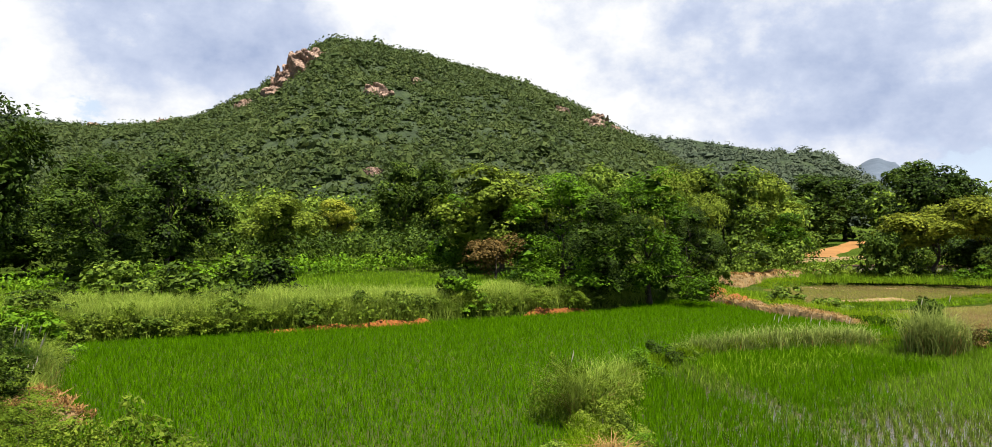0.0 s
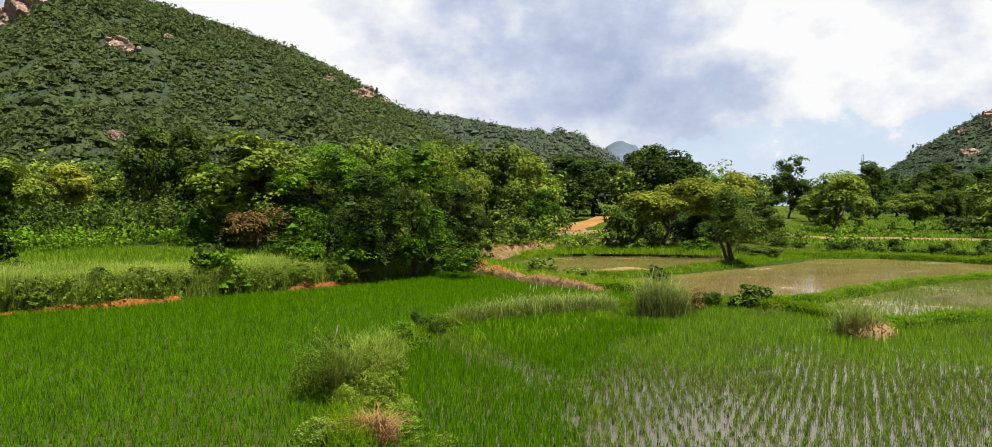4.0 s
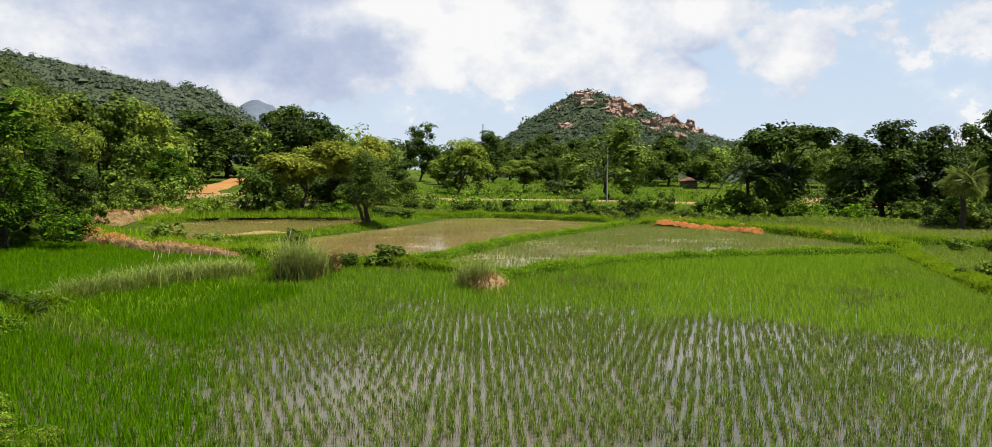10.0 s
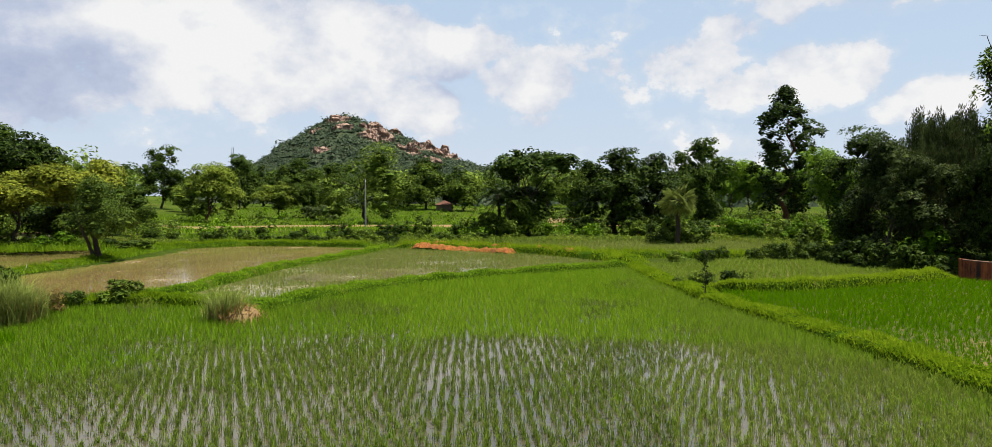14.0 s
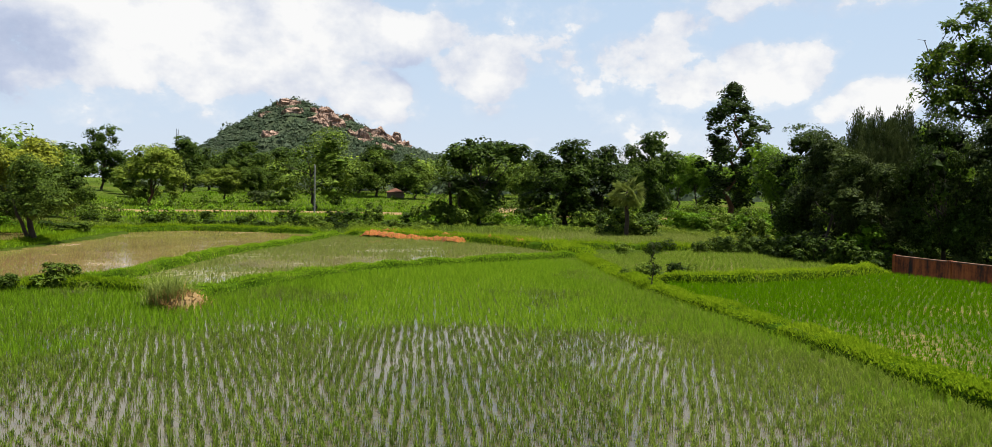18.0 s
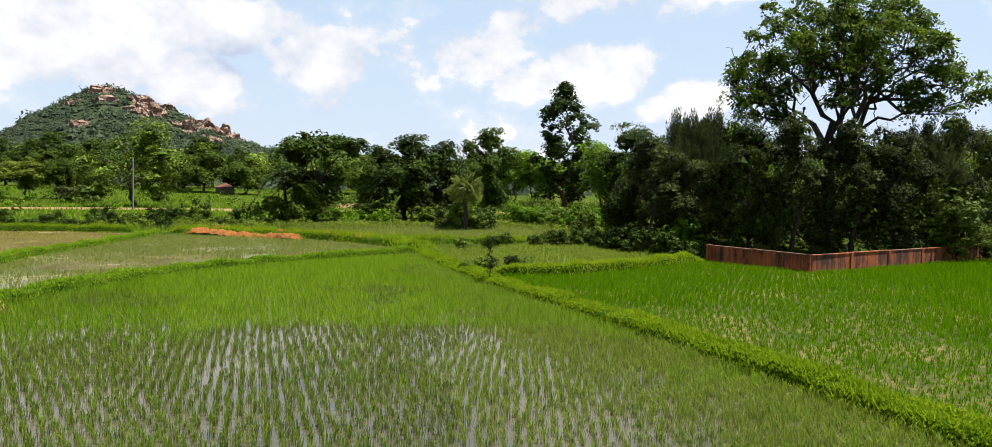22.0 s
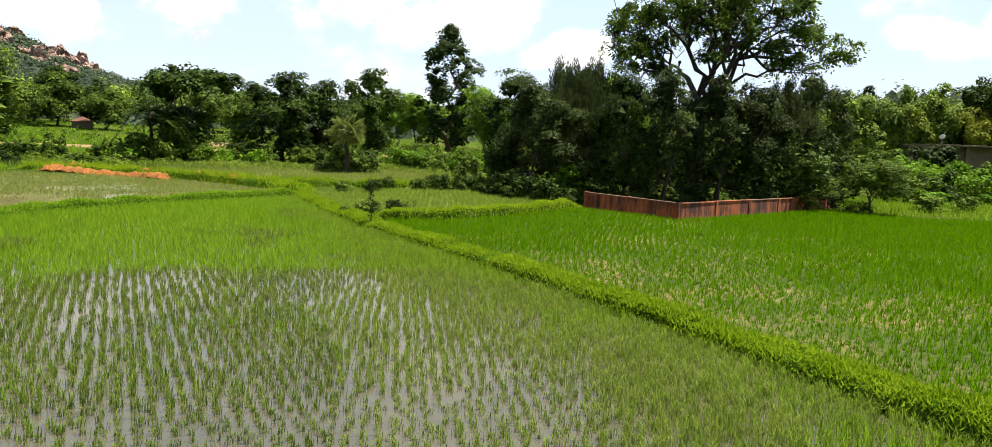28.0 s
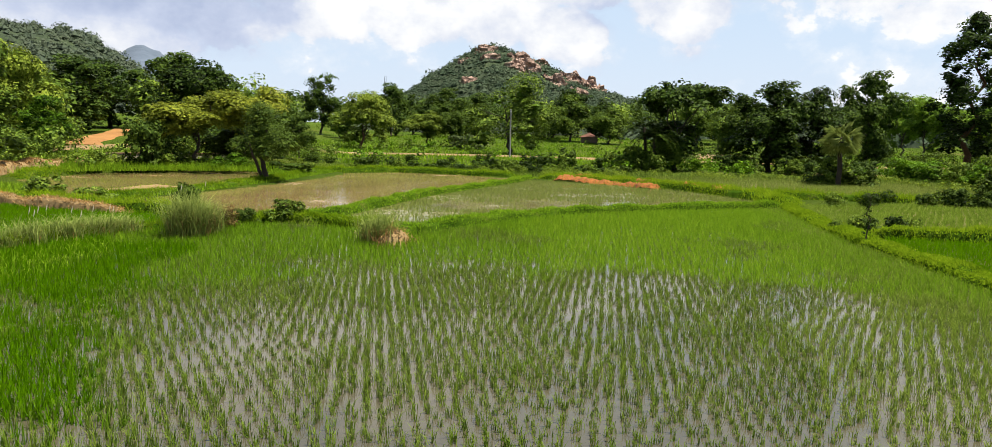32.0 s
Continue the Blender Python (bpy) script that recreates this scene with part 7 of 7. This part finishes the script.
def sapling(x, y, h):
    """A thin young tree on the bund, with a leafy foot."""
    rng = np.random.default_rng(9)
    thing = tagged(new("sapling"), "thin bare sapling standing on a grassy bund", "sapling")
    thing.location = (x, y, 0.2)
    line = bent(rng, (0, 0, -0.1), (0.05, 0.0, h), 7, 0.02)
    piece("stem", tube(line, np.linspace(0.03, 0.008, 7), 5), BARK, thing)
    for k in range(9):
        b = line[rng.integers(2, 7)]
        a = rng.uniform(0, 6.28)
        piece("twig", tube(bent(rng, b, b + np.array([math.cos(a) * 0.14, math.sin(a) * 0.14, 0.28]), 4, 0.08), np.linspace(0.01, 0.004, 4), 4), BARK, thing)
    n = 150
    t = rng.uniform(1.5, 6, n)
    P = np.stack([np.interp(t, np.arange(7), line[:, i]) for i in range(3)], 1) + rng.normal(0, 1, (n, 3)) * [0.09, 0.09, 0.1]
    piece("crown", leaf_cards(rng, P, rng.normal(size=(n, 3)) + [0, 0, 0.2], 0.10), LEAF["dark"], thing)


sapling(28.7, 5.7, 1.55)


def dead_tussock(x, y, r, h):
    """A dead grass tussock: rusty stubble in the heart, bleached blades falling outwards."""
    rng = np.random.default_rng(12)
    thing = tagged(new("dead_tussock"), "dead rust-brown grass tussock among weeds on the bund", "grass clump")
    thing.location = (x, y, 0.12)
    a, q = rng.uniform(0, 6.28, 900), np.sqrt(rng.uniform(0, 1, 900)) * r
    base = np.column_stack([np.cos(a) * q, np.sin(a) * q, np.maximum(0, h * 0.45 * (1 - (q / r) ** 2)) - 0.04])
    piece("root_clod", tube(np.array([[0, 0, -0.1], [0, 0, h * 0.2], [0.01, 0, h * 0.42], [0.01, 0, h * 0.5]]), np.array([1.0, 0.9, 0.55, 0.1]) * r * 0.9, 12), BARK_RED, thing, smooth=True)
    piece("stubble", blades(rng, base[:420] * [0.7, 0.7, 1.0], h * rng.uniform(0.35, 0.8, 420), 0.016, 0.9), LEAF["brown"], thing, "rust-brown stubble in the heart")
    piece("dry_fringe", blades(rng, base[420:], h * rng.uniform(0.6, 1.3, 480), 0.012, 1.9), STRAW, thing, "bleached blades falling outwards")
    return thing


dead_tussock(1.75, 11.35, 0.34, 0.36)
for kind, x, y, h, w in [("bush_mid", 1.0, 11.7, 0.5, 1.0), ("bush_bright", 2.2, 11.9, 0.6, 1.2), ("bush_mid", 32.7, 6.9, 0.9, 1.1), ("bush_mid", 32.1, 7.5, 0.7, 0.9)]:
    plant_tree(kind, x, y, h, w)
for kind, x, y, h, w in [("weed_bush", 2.6, 11.0, 0.4, 1.0), ("bush_dark", 33.6, 5.6, 1.0, 1.2), ("bush_mid", 34.4, 5.2, 0.9, 1.1), ("pale_bush", 114.0, 97.0, 3.2, 7.0),
                         ("bush_mid", 61.0, -30.2, 2.6, 3.6), ("bush_dark", 64.0, -34.5, 2.8, 3.4), ("bush_mid", 66.0, -38.0, 2.0, 3.4), ("bush_bright", 68.5, -42.0, 2.0, 3.6), ("bush_dark", 57.0, -38.5, 1.3, 3.0), ("bush_bright", 56.0, -30.0, 1.2, 3.0),
                         ("bush_mid", 52.0, -27.5, 1.1, 2.6), ("bush_bright", 60.0, -36.5, 0.9, 2.2)]:
    plant_tree(kind, x, y, h, w)
ribbon("bare_patch", [(57.5, -36.0), (61.5, -39.5), (64.5, -43.5), (66.5, -47.5)], 2.6, TRACK, "worn patch of bare pale soil in the grass", 0.10, "ground")
ribbon("bare_patch", [(86.0, 27.0), (88.5, 22.5), (91.0, 17.0)], 2.0, TRACK, "worn patch of bare soil behind the hedge", 0.15, "ground")


ribbon("bare_field", [(126.0, 62.0), (132.0, 57.0), (138.0, 50.0)], 16.0, TRACK, "dry tan field beyond the trees", 0.3, "ground")


def mast(x, y, h):
    """A far lattice mast."""
    thing = tagged(new("lattice_mast"), "thin grey lattice mast far behind the trees", "mast")
    z0 = float(land(x, y)) - 0.3
    thing.location = (x, y, z0)
    for a in (0.3, 2.4, 4.5):
        piece("leg", tube(np.array([[math.cos(a) * 2.0, math.sin(a) * 2.0, 0], [math.cos(a) * 0.9, math.sin(a) * 0.9, h * 0.6], [math.cos(a) * 0.5, math.sin(a) * 0.5, h]]), [0.16, 0.14, 0.12], 5), STEEL, thing)
    for k in range(12):
        t = k / 12
        r0, r1 = 2.0 - 1.5 * t, 2.0 - 1.5 * (t + 1 / 12)
        a, b = (0.3, 2.4, 4.5)[k % 3], (0.3, 2.4, 4.5)[(k + 1) % 3]
        piece("brace", tube(np.array([[math.cos(a) * r0, math.sin(a) * r0, h * t], [math.cos(b) * r1, math.sin(b) * r1, h * (t + 1 / 12)]]), [0.08, 0.08], 4), STEEL, thing)


mast(289.8, 304.0, 27.7)

# the weedy foot of the dike: straw, plumed grass and shrubs
for k, (x, y, h) in enumerate([(-10.6, 17.0, 1.2), (-11.4, 18.4, 1.3), (-12.2, 19.6, 1.2), (-10.0, 15.8, 0.9)]):
    reed_clump(x, y, h, 1.5, 60 + k, "yellowing plumed grass among weeds on the bank", 4, 700, PALE_GRASS)
for k, (x, y) in enumerate([(-8.5, 14.0), (-9.6, 15.2)]):
    bund("straw_heap", [(x - 0.7, y - 0.2), (x, y), (x + 0.7, y + 0.3)], 0.8, 0.22, 0.25, "heap of dry orange straw on the bank", 70 + k, bare=TRACK, mat=STRAW, per_m=700, tall=0.13)
for x, y, h, w in [(-9.3, 14.6, 0.9, 1.5), (-8.2, 13.0, 0.8, 1.4), (-10.8, 16.2, 1.1, 1.7), (-7.6, 12.0, 0.7, 1.3), (-6.6, 10.6, 0.7, 1.3), (-12.6, 21.0, 1.1, 1.9)]:
    plant_tree("weed_bush", x, y, h, w)

rng_bank = random.Random(8)
for k in range(16):
    a, r = 22 + k * 1.05 + rng_bank.uniform(-0.4, 0.4), rng_bank.uniform(65.5, 69.5)
    plant_tree(rng_bank.choice(["bush_bright", "bush_mid", "weed_bush", "bush_dark"]), r * math.sin(radians(a)), r * math.cos(radians(a)), rng_bank.uniform(0.7, 1.5), rng_bank.uniform(1.6, 2.8))["group"] = "weeds below the far track"
for k in range(34):
    a = -32 + k * 1.22 + rng_bank.uniform(-0.4, 0.4)
    r = float(np.interp(a, [-33, -22, -16, -9, -2, 4.5, 9.5], [30.2, 30.1, 30.9, 31.8, 34.4, 37.4, 40.6])) + rng_bank.uniform(-0.1, 0.9)
    plant_tree(rng_bank.choice(["weed_bush", "weed_bush", "bush_mid"]), r * math.sin(radians(a)), r * math.cos(radians(a)), rng_bank.uniform(0.6, 1.15), rng_bank.uniform(1.1, 1.9))["group"] = "weeds along the terrace bank"

for k in range(22):
    a, r = 42 + k * 0.95 + rng_bank.uniform(-0.3, 0.3), rng_bank.uniform(75, 80)
    plant_tree(rng_bank.choice(["bush_dark", "bush_mid", "bush_dark"]), r * math.sin(radians(a)), r * math.cos(radians(a)), rng_bank.uniform(0.7, 1.5), rng_bank.uniform(1.6, 3.0))["group"] = "bushes of the hedge"
for x, y, h, w in [(45.2, -1.6, 1.8, 2.4), (44.2, -2.6, 1.3, 1.8), (46.8, 0.2, 2.0, 2.6), (48.4, 1.2, 1.8, 2.6)]:
    plant_tree("bush_dark", x, y, h, w)

weeds("dike_grass", "short rough grass on top of the dike", [(s * DIKE[0] - t * DIKE[1], s * DIKE[1] + t * DIKE[0]) for s, t in ((-6.5, -13), (1.9, -13), (1.9, 9.5), (-6.5, 13))], 45, 0.16, 81, mat=PALE_GRASS, wide=0.012, lean=1.0)
weeds("dike_grass", "rough grass on the slope of the dike", [(s * DIKE[0] - t * DIKE[1], s * DIKE[1] + t * DIKE[0]) for s, t in ((1.9, -46), (3.2, -46), (3.2, -12), (1.9, -12))], 60, 0.3, 82, mat=PALE_GRASS, wide=0.02, lean=0.9)
for k in range(9):
    a, r = 115.5 + k * 1.15 + rng_bank.uniform(-0.3, 0.3), rng_bank.uniform(78, 84)
    plant_tree(rng_bank.choice(["bush_dark", "bush_mid", "bush_bright"]), r * math.sin(radians(a)), r * math.cos(radians(a)), rng_bank.uniform(3.0, 4.0), rng_bank.uniform(3.0, 4.4))["group"] = "bushes before the concrete building"
